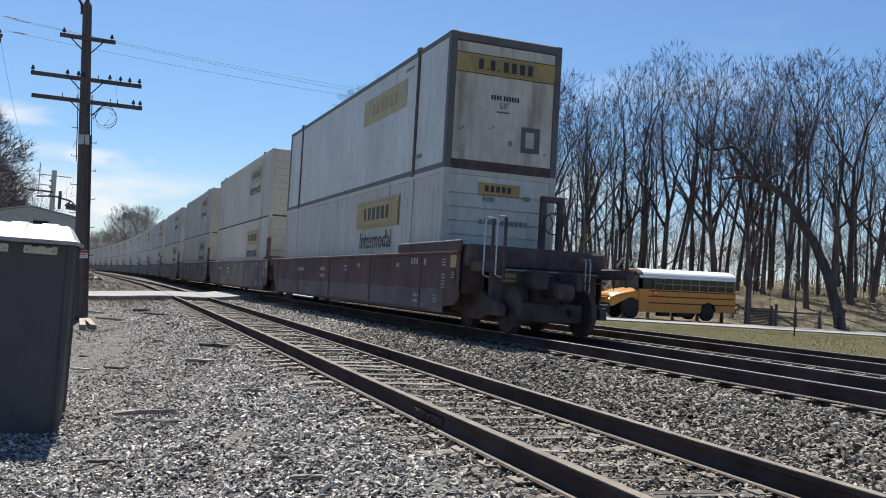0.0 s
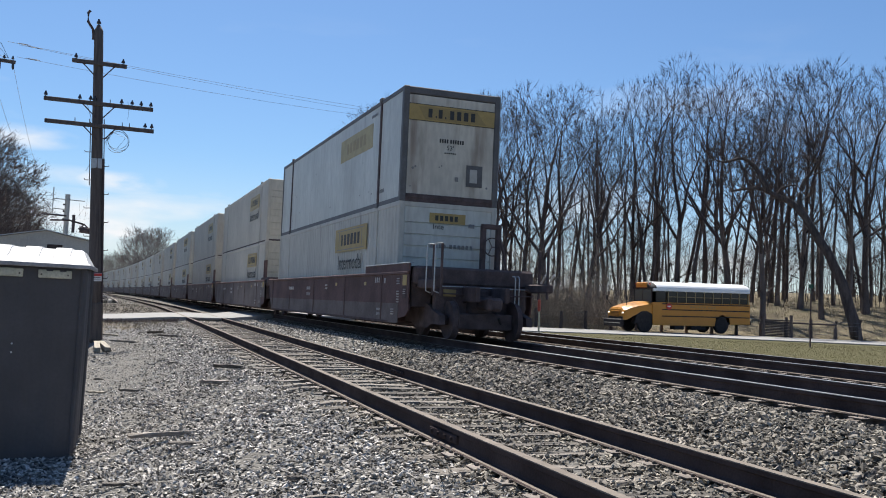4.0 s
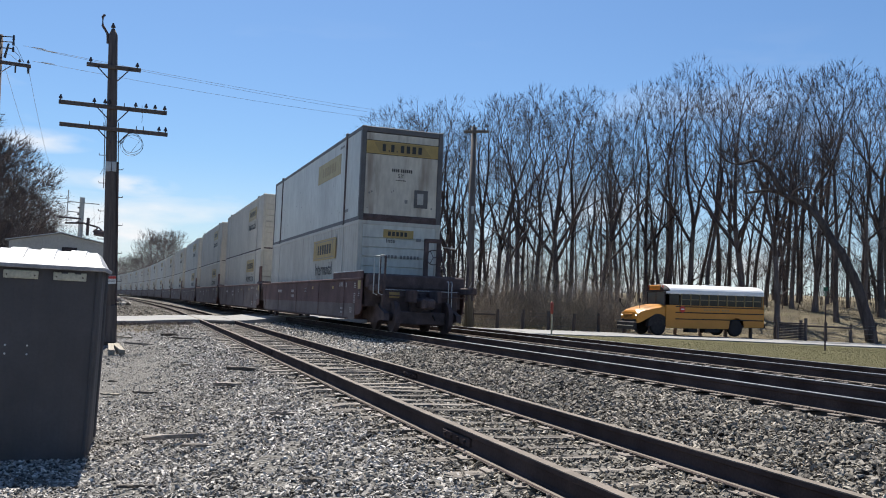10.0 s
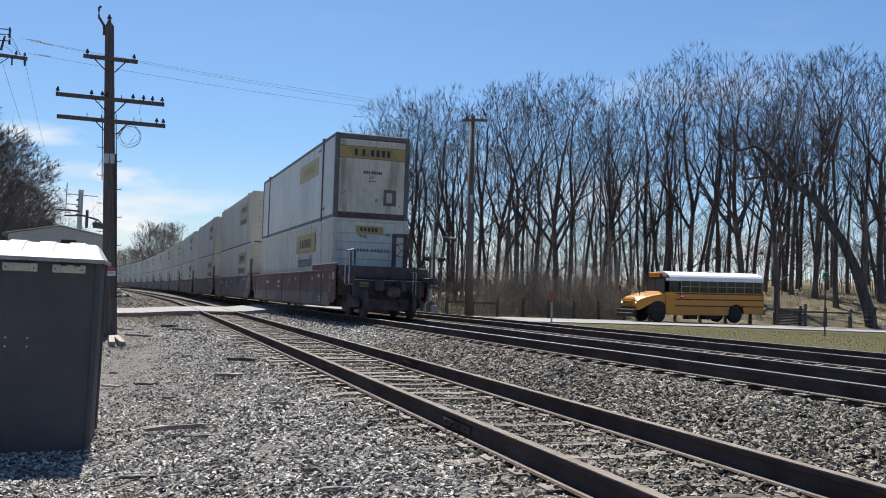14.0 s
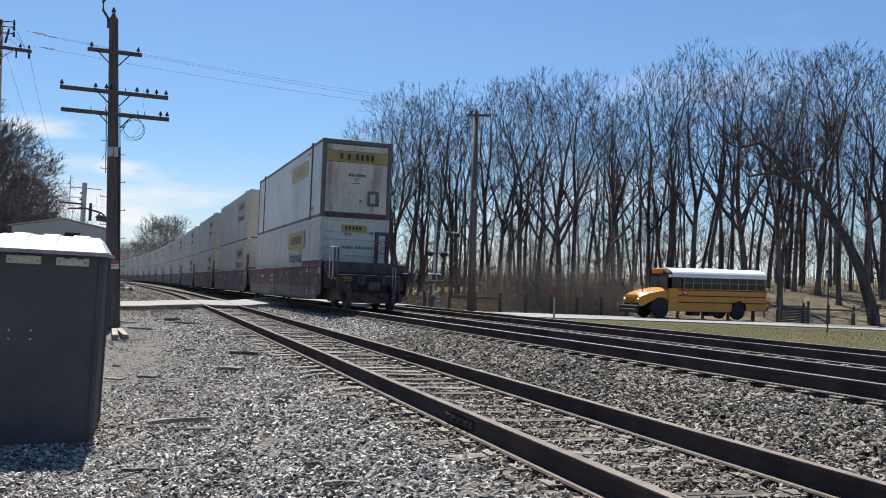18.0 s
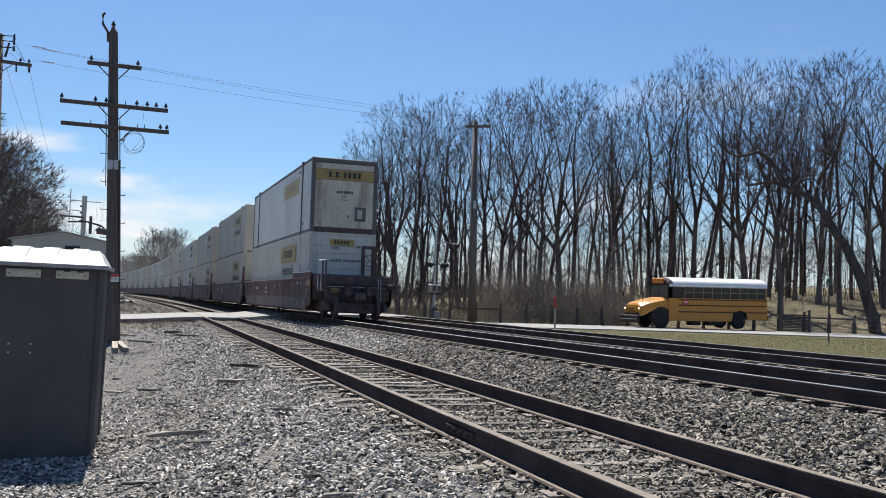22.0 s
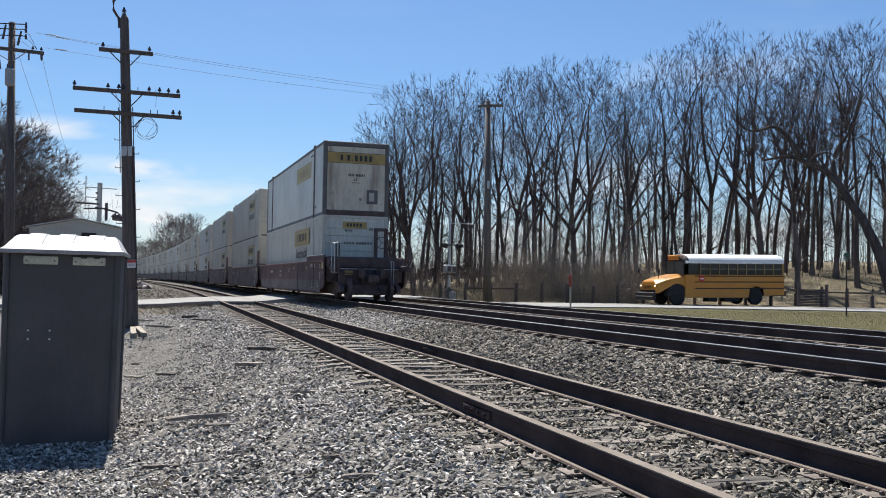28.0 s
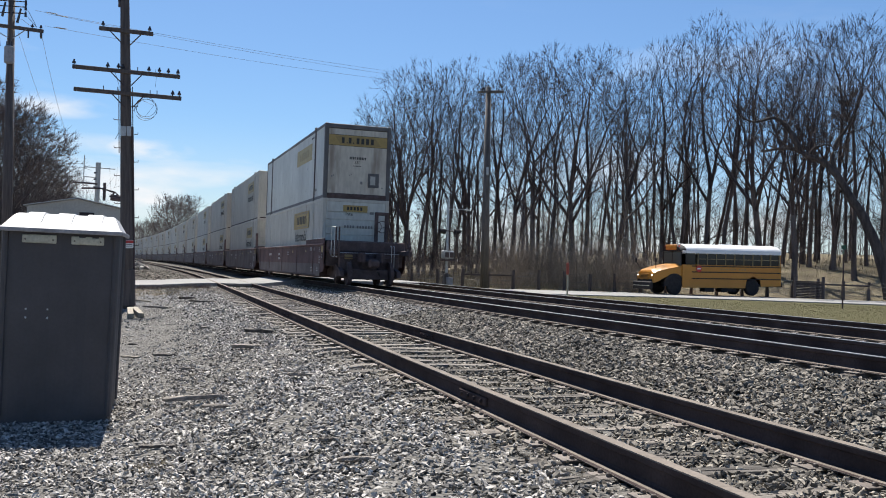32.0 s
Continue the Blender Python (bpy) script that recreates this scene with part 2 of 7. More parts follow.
M_WHITE_PAINT = mat("white_paint", (0.75, 0.75, 0.74), 0.5, vary=0.1, scale=4, fine=40, bump=0.05)
M_POLE = mat("creosoted_pole_wood", (0.12, 0.098, 0.09), 0.9, vary=0.35, scale=3, fine=30, bump=0.6, stretch=(6, 6, 0.4))
M_POLE_GREY = mat("grey_pole_wood", (0.135, 0.118, 0.108), 0.9, vary=0.35, scale=3, fine=30, bump=0.6, stretch=(6, 6, 0.4))
M_INSUL = mat("insulator_glaze", (0.05, 0.035, 0.03), 0.2, vary=0.2, scale=9, fine=50, bump=0.0)
M_WIRE = mat("wire", (0.16, 0.17, 0.18), 0.6, 0.3, vary=0.1, scale=5, fine=30, bump=0.0)
# paler copy of the wire colour for wires that catch the sun
M_WIRE_LIT = mat("sunlit_wire", (0.45, 0.48, 0.52), 0.5, 0.3, vary=0.1, scale=5, fine=30, bump=0.0)
M_BARK = mat("grey_brown_bark", (0.165, 0.135, 0.125), 0.95, spec=0.2, vary=0.4, scale=1.5, fine=14, obj=0.3, bump=0.8, stretch=(2, 2, 0.5))
M_BARK_DARK = mat("dark_furrowed_bark", (0.085, 0.071, 0.068), 0.95, spec=0.2, vary=0.4, scale=2.5, fine=16, bump=1.0, stretch=(2, 2, 0.5))
M_TWIG = mat("bare_twigs", (0.096, 0.078, 0.076), 0.95, spec=0.1, vary=0.25, scale=0.5, fine=8, obj=0.25, bump=0.0)
M_TWIG_RED = mat("reddish_twigs", (0.13, 0.104, 0.098), 0.95, vary=0.25, scale=0.5, fine=8, obj=0.2, bump=0.0)
M_BRUSH = mat("dry_brush", (0.39, 0.325, 0.255), 0.95, vary=0.3, scale=0.4, fine=8, island=0.4, bump=0.0, world_co=True)
M_GRASS = mat("spring_grass", (0.125, 0.122, 0.045), 0.9, vary=0.3, scale=0.5, fine=8, island=0.45, bump=0.0, world_co=True)
M_STRAW = mat("dry_straw", (0.32, 0.265, 0.165), 0.9, vary=0.3, scale=0.5, fine=8, island=0.4, bump=0.0, world_co=True)
M_TOILET = mat("black_plastic_wall", (0.068, 0.063, 0.068), 0.6, vary=0.2, scale=1.5, fine=30, bump=0.06, dirt=0.2)
M_ROOF_W = mat("white_plastic_roof", (0.43, 0.43, 0.43), 0.5, vary=0.06, scale=3, fine=30, bump=0.04, dirt=0.1)
M_EAVE = mat("grey_plastic", (0.30, 0.30, 0.32), 0.6, vary=0.2, scale=5, fine=40, bump=0.05, dirt=0.3)
M_VENT = mat("translucent_vent_plastic", (0.52, 0.50, 0.40), 0.5, vary=0.15, scale=6, fine=40, bump=0.05)
M_SHED = mat("grey_steel_cladding", (0.42, 0.415, 0.385), 0.6, vary=0.12, scale=0.7, fine=10, bump=0.06, dirt=0.2)
M_BUS = mat("school_bus_yellow", (0.53, 0.225, 0.028), 0.35, vary=0.08, scale=1.2, fine=20, bump=0.02, dirt=0.12)
M_BUS_BLK = mat("black_rub_rail", (0.035, 0.032, 0.034), 0.7, spec=0.2, vary=0.2, scale=6, fine=40, bump=0.05)
M_BUS_ROOF = mat("white_bus_roof", (0.78, 0.79, 0.80), 0.4, vary=0.05, scale=1, fine=20, bump=0.02, dirt=0.1)
M_BUS_FRAME = mat("dull_window_frame", (0.29, 0.225, 0.12), 0.6, vary=0.1, scale=3, fine=30, bump=0.0)
M_TYRE = mat("tyre_rubber", (0.045, 0.042, 0.043), 0.95, spec=0.1, vary=0.2, scale=6, fine=40, bump=0.2)
M_GLASS = glass("tinted_window_glass")
M_WINDSCREEN = glass("windscreen_glass", (0.085, 0.11, 0.115))
M_LAMP = glow("headlamp_glow", (1.0, 0.93, 0.8), 1.0)
M_RED = mat("red_plastic", (0.55, 0.04, 0.03), 0.4, vary=0.1, scale=6, fine=40, bump=0.0)
M_ORANGE = mat("orange_plastic", (0.42, 0.075, 0.05), 0.5, vary=0.1, scale=6, fine=40, bump=0.0)
M_ORANGE_SIGN = mat("amber_sign_panel", (0.62, 0.25, 0.03), 0.45, vary=0.1, scale=6, fine=40, bump=0.0)
M_GREEN = mat("green_sign_sheet", (0.015, 0.10, 0.055), 0.4, vary=0.1, scale=6, fine=40, bump=0.0)
M_PLANK = mat("sawn_plank", (0.30, 0.265, 0.21), 0.85, vary=0.25, scale=3, fine=30, bump=0.4, stretch=(5, 0.4, 5))


# ---- mesh helpers ----
def mesh_of(name, verts, faces, material=None, smooth=False):
    me = bpy.data.meshes.new(name)
    me.from_pydata([tuple(v) for v in verts], [], [tuple(f) for f in faces])
    if material:
        me.materials.append(material)
    if smooth:
        me.shade_smooth()
    me.update()
    return me


def part(name, bm, material, parent=None, label="", smooth=False):
    me = bpy.data.meshes.new(name)
    bmesh.ops.recalc_face_normals(bm, faces=bm.faces)
    bm.to_mesh(me)
    bm.free()
    me.materials.append(material)
    if smooth:
        me.shade_smooth()
    ob = new(name, me)
    ob.parent = parent
    if label:
        ob["label"] = label
    return ob


def holder(name, m, label, category, group="", kind=""):
    ob = new(name)
    ob.matrix_world = m
    return tagged(ob, label, category, group, kind)


def cbox(bm, c, s, b=0.01):
    """A box with chamfered edges."""
    x, y, z = c
    hx, hy, hz = (v / 2 for v in s)
    b = min(b, hx * 0.6, hy * 0.6, hz * 0.6)
    ids = {}
    for sx in (-1, 1):
        for sy in (-1, 1):
            for sz in (-1, 1):
                ids[sx, sy, sz, 0] = bm.verts.new((x + sx * hx, y + sy * (hy - b), z + sz * (hz - b)))
                ids[sx, sy, sz, 1] = bm.verts.new((x + sx * (hx - b), y + sy * hy, z + sz * (hz - b)))
                ids[sx, sy, sz, 2] = bm.verts.new((x + sx * (hx - b), y + sy * (hy - b), z + sz * hz))
                bm.faces.new([ids[sx, sy, sz, k] for k in range(3)])
    q = ((-1, -1), (1, -1), (1, 1), (-1, 1))
    for s1 in (-1, 1):
        bm.faces.new([ids[s1, a, c2, 0] for a, c2 in q])
        bm.faces.new([ids[a, s1, c2, 1] for a, c2 in q])
        bm.faces.new([ids[a, c2, s1, 2] for a, c2 in q])
    for a in (-1, 1):
        for c2 in (-1, 1):
            bm.faces.new([ids[-1, a, c2, 1], ids[1, a, c2, 1], ids[1, a, c2, 2], ids[-1, a, c2, 2]])
            bm.faces.new([ids[a, -1, c2, 0], ids[a, 1, c2, 0], ids[a, 1, c2, 2], ids[a, -1, c2, 2]])
            bm.faces.new([ids[a, c2, -1, 0], ids[a, c2, 1, 0], ids[a, c2, 1, 1], ids[a, c2, -1, 1]])


def tube(bm, pts, radii, n=8, cap=True):
    """A tapered tube along points."""
    pts = [Vector(p) for p in pts]
    if isinstance(radii, (int, float)):
        radii = [radii] * len(pts)
    rings = []
    for i, p in enumerate(pts):
        d = (pts[min(i + 1, len(pts) - 1)] - pts[max(i - 1, 0)]).normalized()
        a = d.orthogonal().normalized() if abs(d.z) > 0.99 else d.cross(Vector((0, 0, 1))).normalized()
        c = d.cross(a)
        rings.append([bm.verts.new(p + (a * math.cos(2 * math.pi * k / n) + c * math.sin(2 * math.pi * k / n)) * radii[i]) for k in range(n)])
    for r0, r1 in zip(rings, rings[1:]):
        for k in range(n):
            bm.faces.new((r0[k], r0[(k + 1) % n], r1[(k + 1) % n], r1[k]))
    if cap and n > 2:
        bm.faces.new(rings[0])
        bm.faces.new(rings[-1][::-1])


def extrude(bm, outline, axis, a, b):
    """A closed outline pushed along an axis from a to b. The outline gives the other two coordinates in order."""
    def put(u, v, w):
        return {"x": (w, u, v), "y": (u, w, v), "z": (u, v, w)}[axis]
    lo = [bm.verts.new(put(u, v, a)) for u, v in outline]
    hi = [bm.verts.new(put(u, v, b)) for u, v in outline]
    n = len(outline)
    for k in range(n):
        bm.faces.new((lo[k], lo[(k + 1) % n], hi[(k + 1) % n], hi[k]))
    bm.faces.new(lo[::-1])
    bm.faces.new(hi)


def bar(bm, c, s):
    """A thin plain bar of ink."""
    x, y, z = c
    a, b, d = (v / 2 for v in s)
    v = [bm.verts.new((x + i * a, y + j * b, z + k * d)) for i in (-1, 1) for j in (-1, 1) for k in (-1, 1)]
    for f in ((0, 1, 3, 2), (4, 6, 7, 5), (0, 4, 5, 1), (2, 3, 7, 6), (0, 2, 6, 4), (1, 5, 7, 3)):
        bm.faces.new([v[i] for i in f])


def one(fn, *a, **k):
    bm = bmesh.new()
    fn(bm, *a, **k)
    return bm


def box_part(name, c, s, material, parent, b=0.01, label=""):
    return part(name, one(cbox, c, s, b), material, parent, label)


def smooth01(a, b, v):
    t = np.clip((v - a) / (b - a), 0, 1)
    return t * t * (3 - 2 * t)


# ---- ground ----
RAIL_X, GAUGE, SPACING = 7.217, 1.505, 3.96
SIDE_X, SIDE_K, SIDE_Z = 2.715, 0.0178, -0.247
ROAD_XY = [(-160, 46), (-40, 45.2), (-10, 45), (5, 45.2), (14, 46.6), (20, 48.0), (27, 47.6), (33, 45.8), (38, 43.4), (45, 39.5), (60, 31), (90, 13), (140, -18)]


def road_y(x):
    return np.interp(x, [p[0] for p in ROAD_XY], [p[1] for p in ROAD_XY])


def road_z(x):
    return np.interp(x, [-60, -1, 0, 1, 2.1, 3.2, 5.1, 6.1, 7.1, 13.4, 20, 200], [-0.6, -0.45, -0.43, -0.39, -0.31, -0.256, -0.254, -0.15, -0.03, -0.012, -0.47, -0.47])


def main_bend(y):
    """The main line bends to the left beyond the crossing."""
    return -1.75e-4 * np.maximum(y - 100.0, 0) ** 2


def side_bend(y):
    """How far the siding turns off its straight line to run beside the main line."""
    u = y - 68.0
    return -0.018 * (u + np.sqrt(u * u + 144)) + 0.018 * (np.sqrt(68.0 ** 2 + 144) - 68.0) - 0.6e-4 * np.maximum(y - 100.0, 0) ** 2


def terrain(x, y):
    """Height of the ground."""
    sx = x - SIDE_K * y - np.where(y > 50, side_bend(y), 0)
    wx = x
    x = x - main_bend(y)
    left = np.interp(y, [-50, 12, 19, 33, 41, 52, 120], [-1.03, -1.03, -0.92, -0.75, -0.47, -0.5, -0.6])
    z = np.where(sx < 4.8, left + (-0.485 - left) * smooth01(-0.7, 2.0, sx), np.interp(sx, [4.8, 5.25, 6.0, 6.4], [-0.48, -0.40, -0.255, -0.235]))
    z = np.where(sx > 6.2, np.interp(x, [6.3, 6.5, 9.9, 10.2, 13.3, 13.9, 15.6, 18, 30], [-0.235, -0.24, -0.24, -0.24, -0.24, -0.28, -0.6, -0.66, -0.56]), z)
    # land beyond the road rises gently
    x = wx
    az = np.degrees(np.arctan2(x, y))
    z = z + np.interp(np.hypot(x, y), [62.5, 66, 74, 80, 95, 115, 200], [0, 0.5, 1.85, 2.5, 3.4, 4.3, 5.2]) * np.interp(az, [13, 20, 24, 28, 34], [0, 0.4, 0.55, 0.8, 1.0])
    z = z + smooth01(150, 900, np.hypot(x, y)) * 1.5
    d = np.abs(y - road_y(x))
    w = 1 - smooth01(4.5, 6.4, d)
    return z * (1 - w) + (road_z(x) - np.interp(x, [14, 17], [0.17, 0.05])) * w


def axis_lines(stops):
    out = []
    for (a, step), (b, _) in zip(stops, stops[1:]):
        out += list(np.arange(a, b, step))
    return np.array(out + [stops[-1][0]])


def grid_object(name, xs, ys, zfun, material):
    X, Y = np.meshgrid(xs, ys)
    Z = zfun(X, Y)
    nx, ny = len(xs), len(ys)
    v = np.stack([X, Y, Z], -1).reshape(-1, 3)
    i = np.arange((ny - 1) * (nx - 1))
    r, c = i // (nx - 1), i % (nx - 1)
    a = r * nx + c
    f = np.stack([a, a + 1, a + nx + 1, a + nx], 1)
    me = bpy.data.meshes.new(name)
    me.from_pydata(v.tolist(), [], f.tolist())
    me.materials.append(material)
    me.shade_smooth()
    return new(name, me)


def ground_material():
    """Gravel along the tracks, pale dust by the road, spring grass and leaf litter beyond."""
    m = bpy.data.materials.new("earth_gravel_and_grass")
    m.use_nodes = True
    n, l = m.node_tree.nodes, m.node_tree.links
    b = n["Principled BSDF"]
    b.inputs["Roughness"].default_value = 0.95
    b.inputs["Specular IOR Level"].default_value = 0.2
    pos = n.new("ShaderNodeNewGeometry").outputs["Position"]
    sep = n.new("ShaderNodeSeparateXYZ")
    l.new(pos, sep.inputs["Vector"])

    def noise_tex(scale, detail=5):
        t = n.new("ShaderNodeTexNoise")
        t.inputs["Scale"].default_value, t.inputs["Detail"].default_value = scale, detail
        l.new(pos, t.inputs["Vector"])
        return t.outputs["Fac"]

    def ramp(fac, *stops):
        r = n.new("ShaderNodeValToRGB")
        for k, (p, c) in enumerate(stops):
            e = r.color_ramp.elements[k] if k < 2 else r.color_ramp.elements.new(p)
            e.position, e.color = p, (*c, 1)
        l.new(fac, r.inputs["Fac"])
        return r.outputs["Color"]

    def mix(f, a, c):
        q = n.new("ShaderNodeMix")
        q.data_type = "RGBA"
        l.new(f, q.inputs["Factor"])
        l.new(a, q.inputs["A"])
        l.new(c, q.inputs["B"])
        return q.outputs["Result"]

    def edge(value, a, c, wobble, amount):
        add = n.new("ShaderNodeMath")
        add.operation = "MULTIPLY_ADD"
        l.new(wobble, add.inputs[0])
        add.inputs[1].default_value = amount
        l.new(value, add.inputs[2])
        r = n.new("ShaderNodeMapRange")
        r.interpolation_type = "SMOOTHSTEP"
        r.inputs["From Min"].default_value, r.inputs["From Max"].default_value = a + amount / 2, c + amount / 2
        l.new(add.outputs["Value"], r.inputs["Value"])
        return r.outputs["Result"]

    vor = n.new("ShaderNodeTexVoronoi")
    vor.inputs["Scale"].default_value = 22
    l.new(pos, vor.inputs["Vector"])
    wob = noise_tex(0.6)
    gravel = ramp(vor.outputs["Distance"], (0.0, (0.195, 0.185, 0.169)), (0.75, (0.049, 0.045, 0.040)))
    gravel2 = mix(noise_tex(1.2), gravel, ramp(noise_tex(30), (0.3, (0.111, 0.104, 0.094)), (0.7, (0.234, 0.224, 0.208))))
    dirt = ramp(noise_tex(26), (0.3, (0.085, 0.083, 0.083)), (0.7, (0.19, 0.186, 0.182)))
    grass = ramp(noise_tex(5), (0.3, (0.058, 0.054, 0.024)), (0.55, (0.085, 0.078, 0.032)), (0.75, (0.135, 0.115, 0.065)))
    litter = mix(noise_tex(7), ramp(noise_tex(1.1), (0.3, (0.106, 0.089, 0.057)), (0.52, (0.188, 0.156, 0.100)), (0.72, (0.156, 0.147, 0.073))), ramp(noise_tex(0.35), (0.35, (0.094, 0.077, 0.054)), (0.65, (0.206, 0.173, 0.115))))
    side = edge(sep.outputs["X"], 13.6, 14.6, wob, 1.2)
    col = mix(edge(sep.outputs["Y"], 26, 33, wob, 8), gravel2, dirt)
    soil = ramp(noise_tex(14), (0.3, (0.062, 0.047, 0.032)), (0.7, (0.165, 0.132, 0.092)))
    patch = n.new("ShaderNodeMath")
    patch.operation = "MULTIPLY"
    l.new(edge(sep.outputs["Y"], 33, 36, wob, 3), patch.inputs[0])
    l.new(ramp(noise_tex(0.9), (0.40, (0, 0, 0)), (0.58, (1, 1, 1))), patch.inputs[1])
    col = mix(patch.outputs["Value"], col, soil)
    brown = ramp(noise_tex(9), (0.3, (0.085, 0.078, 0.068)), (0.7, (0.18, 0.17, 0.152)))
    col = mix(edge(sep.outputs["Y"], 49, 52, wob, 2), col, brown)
    col = mix(side, col, grass)
    comb = n.new("ShaderNodeVectorMath")
    comb.operation = "DOT_PRODUCT"
    comb.inputs[1].default_value = (0.45, 0.89, 0)
    l.new(pos, comb.inputs[0])
    both = n.new("ShaderNodeMath")
    both.operation = "MULTIPLY"
    l.new(edge(comb.outputs["Value"], 57, 60, wob, 3), both.inputs[0])
    l.new(side, both.inputs[1])
    col = mix(both.outputs["Value"], col, litter)
    l.new(col, b.inputs["Base Color"])
    bp = n.new("ShaderNodeBump")
    bp.inputs["Strength"].default_value, bp.inputs["Distance"].default_value = 0.9, 0.04
    l.new(vor.outputs["Distance"], bp.inputs["Height"])
    bp.invert = True
    l.new(bp.outputs["Normal"], b.inputs["Normal"])
    return m


gx = axis_lines([(-2500, 300), (-400, 40), (-80, 8), (-16, 1.0), (-4, 0.2), (18, 1.0), (60, 4), (140, 15), (400, 150), (2500, 1)])
gy = axis_lines([(-600, 100), (-100, 20), (-20, 2), (2, 0.35), (30, 0.6), (64, 2), (150, 15), (450, 150), (3000, 1)])
jit = np.random.RandomState(3)


def rough_terrain(x, y):
    z = terrain(x, y)
    near = (x > -6) & (x < 6) & (y > 0) & (y < 60)
    return z + np.where(near, jit.normal(0, 0.012, x.shape), 0)


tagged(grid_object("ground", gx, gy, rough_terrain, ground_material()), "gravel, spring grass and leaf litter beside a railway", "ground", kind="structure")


def build_road():
    xs = np.concatenate([np.arange(-150, -20, 10), np.arange(-20, 60, 0.5), np.arange(60, 141, 8)])
    vs, fs = [], []
    for k, x in enumerate(xs):
        dx = 0.5
        t = Vector((2 * dx, float(road_y(x + dx) - road_y(x - dx)), 0)).normalized()
        nrm = Vector((-t.y, t.x, 0))
        for j, o in enumerate((-4.3, -4.2, 0, 4.2, 4.3)):
            p = Vector((x, float(road_y(x)), float(road_z(x)))) + nrm * o
            p.z = float(road_z(p.x)) - (0.24 if j in (0, 4) else 0) + (0.003 if j == 2 else 0)
            vs.append(p)
        if k:
            for j in range(4):
                a = (k - 1) * 5 + j
                fs.append((a, a + 5, a + 6, a + 1))
    ob = new("road", mesh_of("road", vs, fs, M_ROAD))
    tagged(ob, "pale worn asphalt road crossing the tracks", "road", kind="structure")


build_road()


# ---- tracks ----
RAIL_OUT = [(-0.076, -0.18), (0.076, -0.18), (0.076, -0.168), (0.02, -0.150), (0.009, -0.135), (0.009, -0.055), (0.036, -0.042), (0.038, -0.012), (0.030, -0.002),
            (-0.030, -0.002), (-0.038, -0.012), (-0.036, -0.042), (-0.009, -0.055), (-0.009, -0.135), (-0.02, -0.150), (-0.076, -0.168)]


def rail(parent, x, z, slope, top_material, y0, y1, bend, dip=0.0):
    stations = [(y0, -dip, 0.0), (14.0, 0.0, 0.0)] + [(y, 0.0, float(bend(y))) for y in np.arange(50.0, y1, 10.0)]

    def sweep(outline, closed):
        bm = bmesh.new()
        rings = [[bm.verts.new((x + u + slope * y + off, y, z + v + dz)) for u, v in outline] for y, dz, off in stations]
        for a, b in zip(rings, rings[1:]):
            for k in range(len(outline) if closed else len(outline) - 1):
                q = (k + 1) % len(outline)
                bm.faces.new((a[k], a[q], b[q], b[k]))
        return bm
    ob = part("rail", sweep(RAIL_OUT, True), M_RUST, parent)
    # cap laps down the head to draw its lit corner's bright line
    deep = 0.007 if top_material is M_RAIL_TOP else 0.009
    part("running_surface", sweep([(-0.0385, -deep), (-0.0385, 0), (0.0385, 0), (0.0385, -deep)], False), top_material, ob)
    # paler strips over the foot paint the bright line along it
    bm = sweep([(-0.078, -0.175), (-0.078, -0.171), (-0.045, -0.156), (-0.045, -0.160)], True)
    part("rail_foot", bm, M_RAIL_DULL, ob)
    part("rail_foot", sweep([(0.045, -0.160), (0.045, -0.156), (0.078, -0.171), (0.078, -0.175)], True), M_RAIL_DULL, ob)
    return ob


def tie_mesh(name, material, length, seed):
    """A weathered tie: a split top with long cracks and broken ends."""
    r = random.Random(seed)
    w = r.uniform(0.085, 0.105)
    c1, c2 = r.uniform(-0.6, -0.15) * w, r.uniform(0.15, 0.6) * w
    prof = [(-w, -0.17), (-w, -0.03), (-w * 0.86, -0.004), (c1 - 0.008, 0.0), (c1, -0.022), (c1 + 0.009, -0.003), (c2 - 0.007, 0.001), (c2, -0.018), (c2 + 0.008, -0.004), (w * 0.85, -0.005), (w, -0.028), (w, -0.17)]
    n, m = 12, len(prof)
    length += r.uniform(-0.30, 0.12)
    V, F = [], []
    for k in range(n + 1):
        x = (k / n - 0.5) * length
        end = max(0.0, abs(x) - 0.95)
        dip, sway = r.uniform(-0.012, 0.004) - end * r.uniform(0.0, 0.14), r.uniform(-0.008, 0.008)
        for q, (y, z) in enumerate(prof):
            V.append((x + (r.uniform(-0.07, 0.07) if k in (0, n) else r.uniform(-0.01, 0.01)), y + sway + r.uniform(-0.006, 0.006), z + dip + r.uniform(-0.006, 0.004)))
    for k in range(n):
        for q in range(m):
            a, b = k * m + q, k * m + (q + 1) % m
            F.append((a, b, b + m, a + m))
    F += [tuple(range(m))[::-1], tuple(n * m + q for q in range(m))]
    return mesh_of(name, V, F, material)


def plate_mesh():
    bm = bmesh.new()
    cbox(bm, (0, 0, 0.006), (0.36, 0.19, 0.014), 0.003)
    for sx in (-0.13, 0.13):
        for sy in (-0.055, 0.055):
            cbox(bm, (sx * 0.78, sy, 0.022), (0.03, 0.022, 0.03), 0.005)
    bmesh.ops.recalc_face_normals(bm, faces=bm.faces)
    me = bpy.data.meshes.new("tie_plate")
    bm.to_mesh(me)
    bm.free()
    me.materials.append(M_PLATE)
    return me


TIE_Y = []


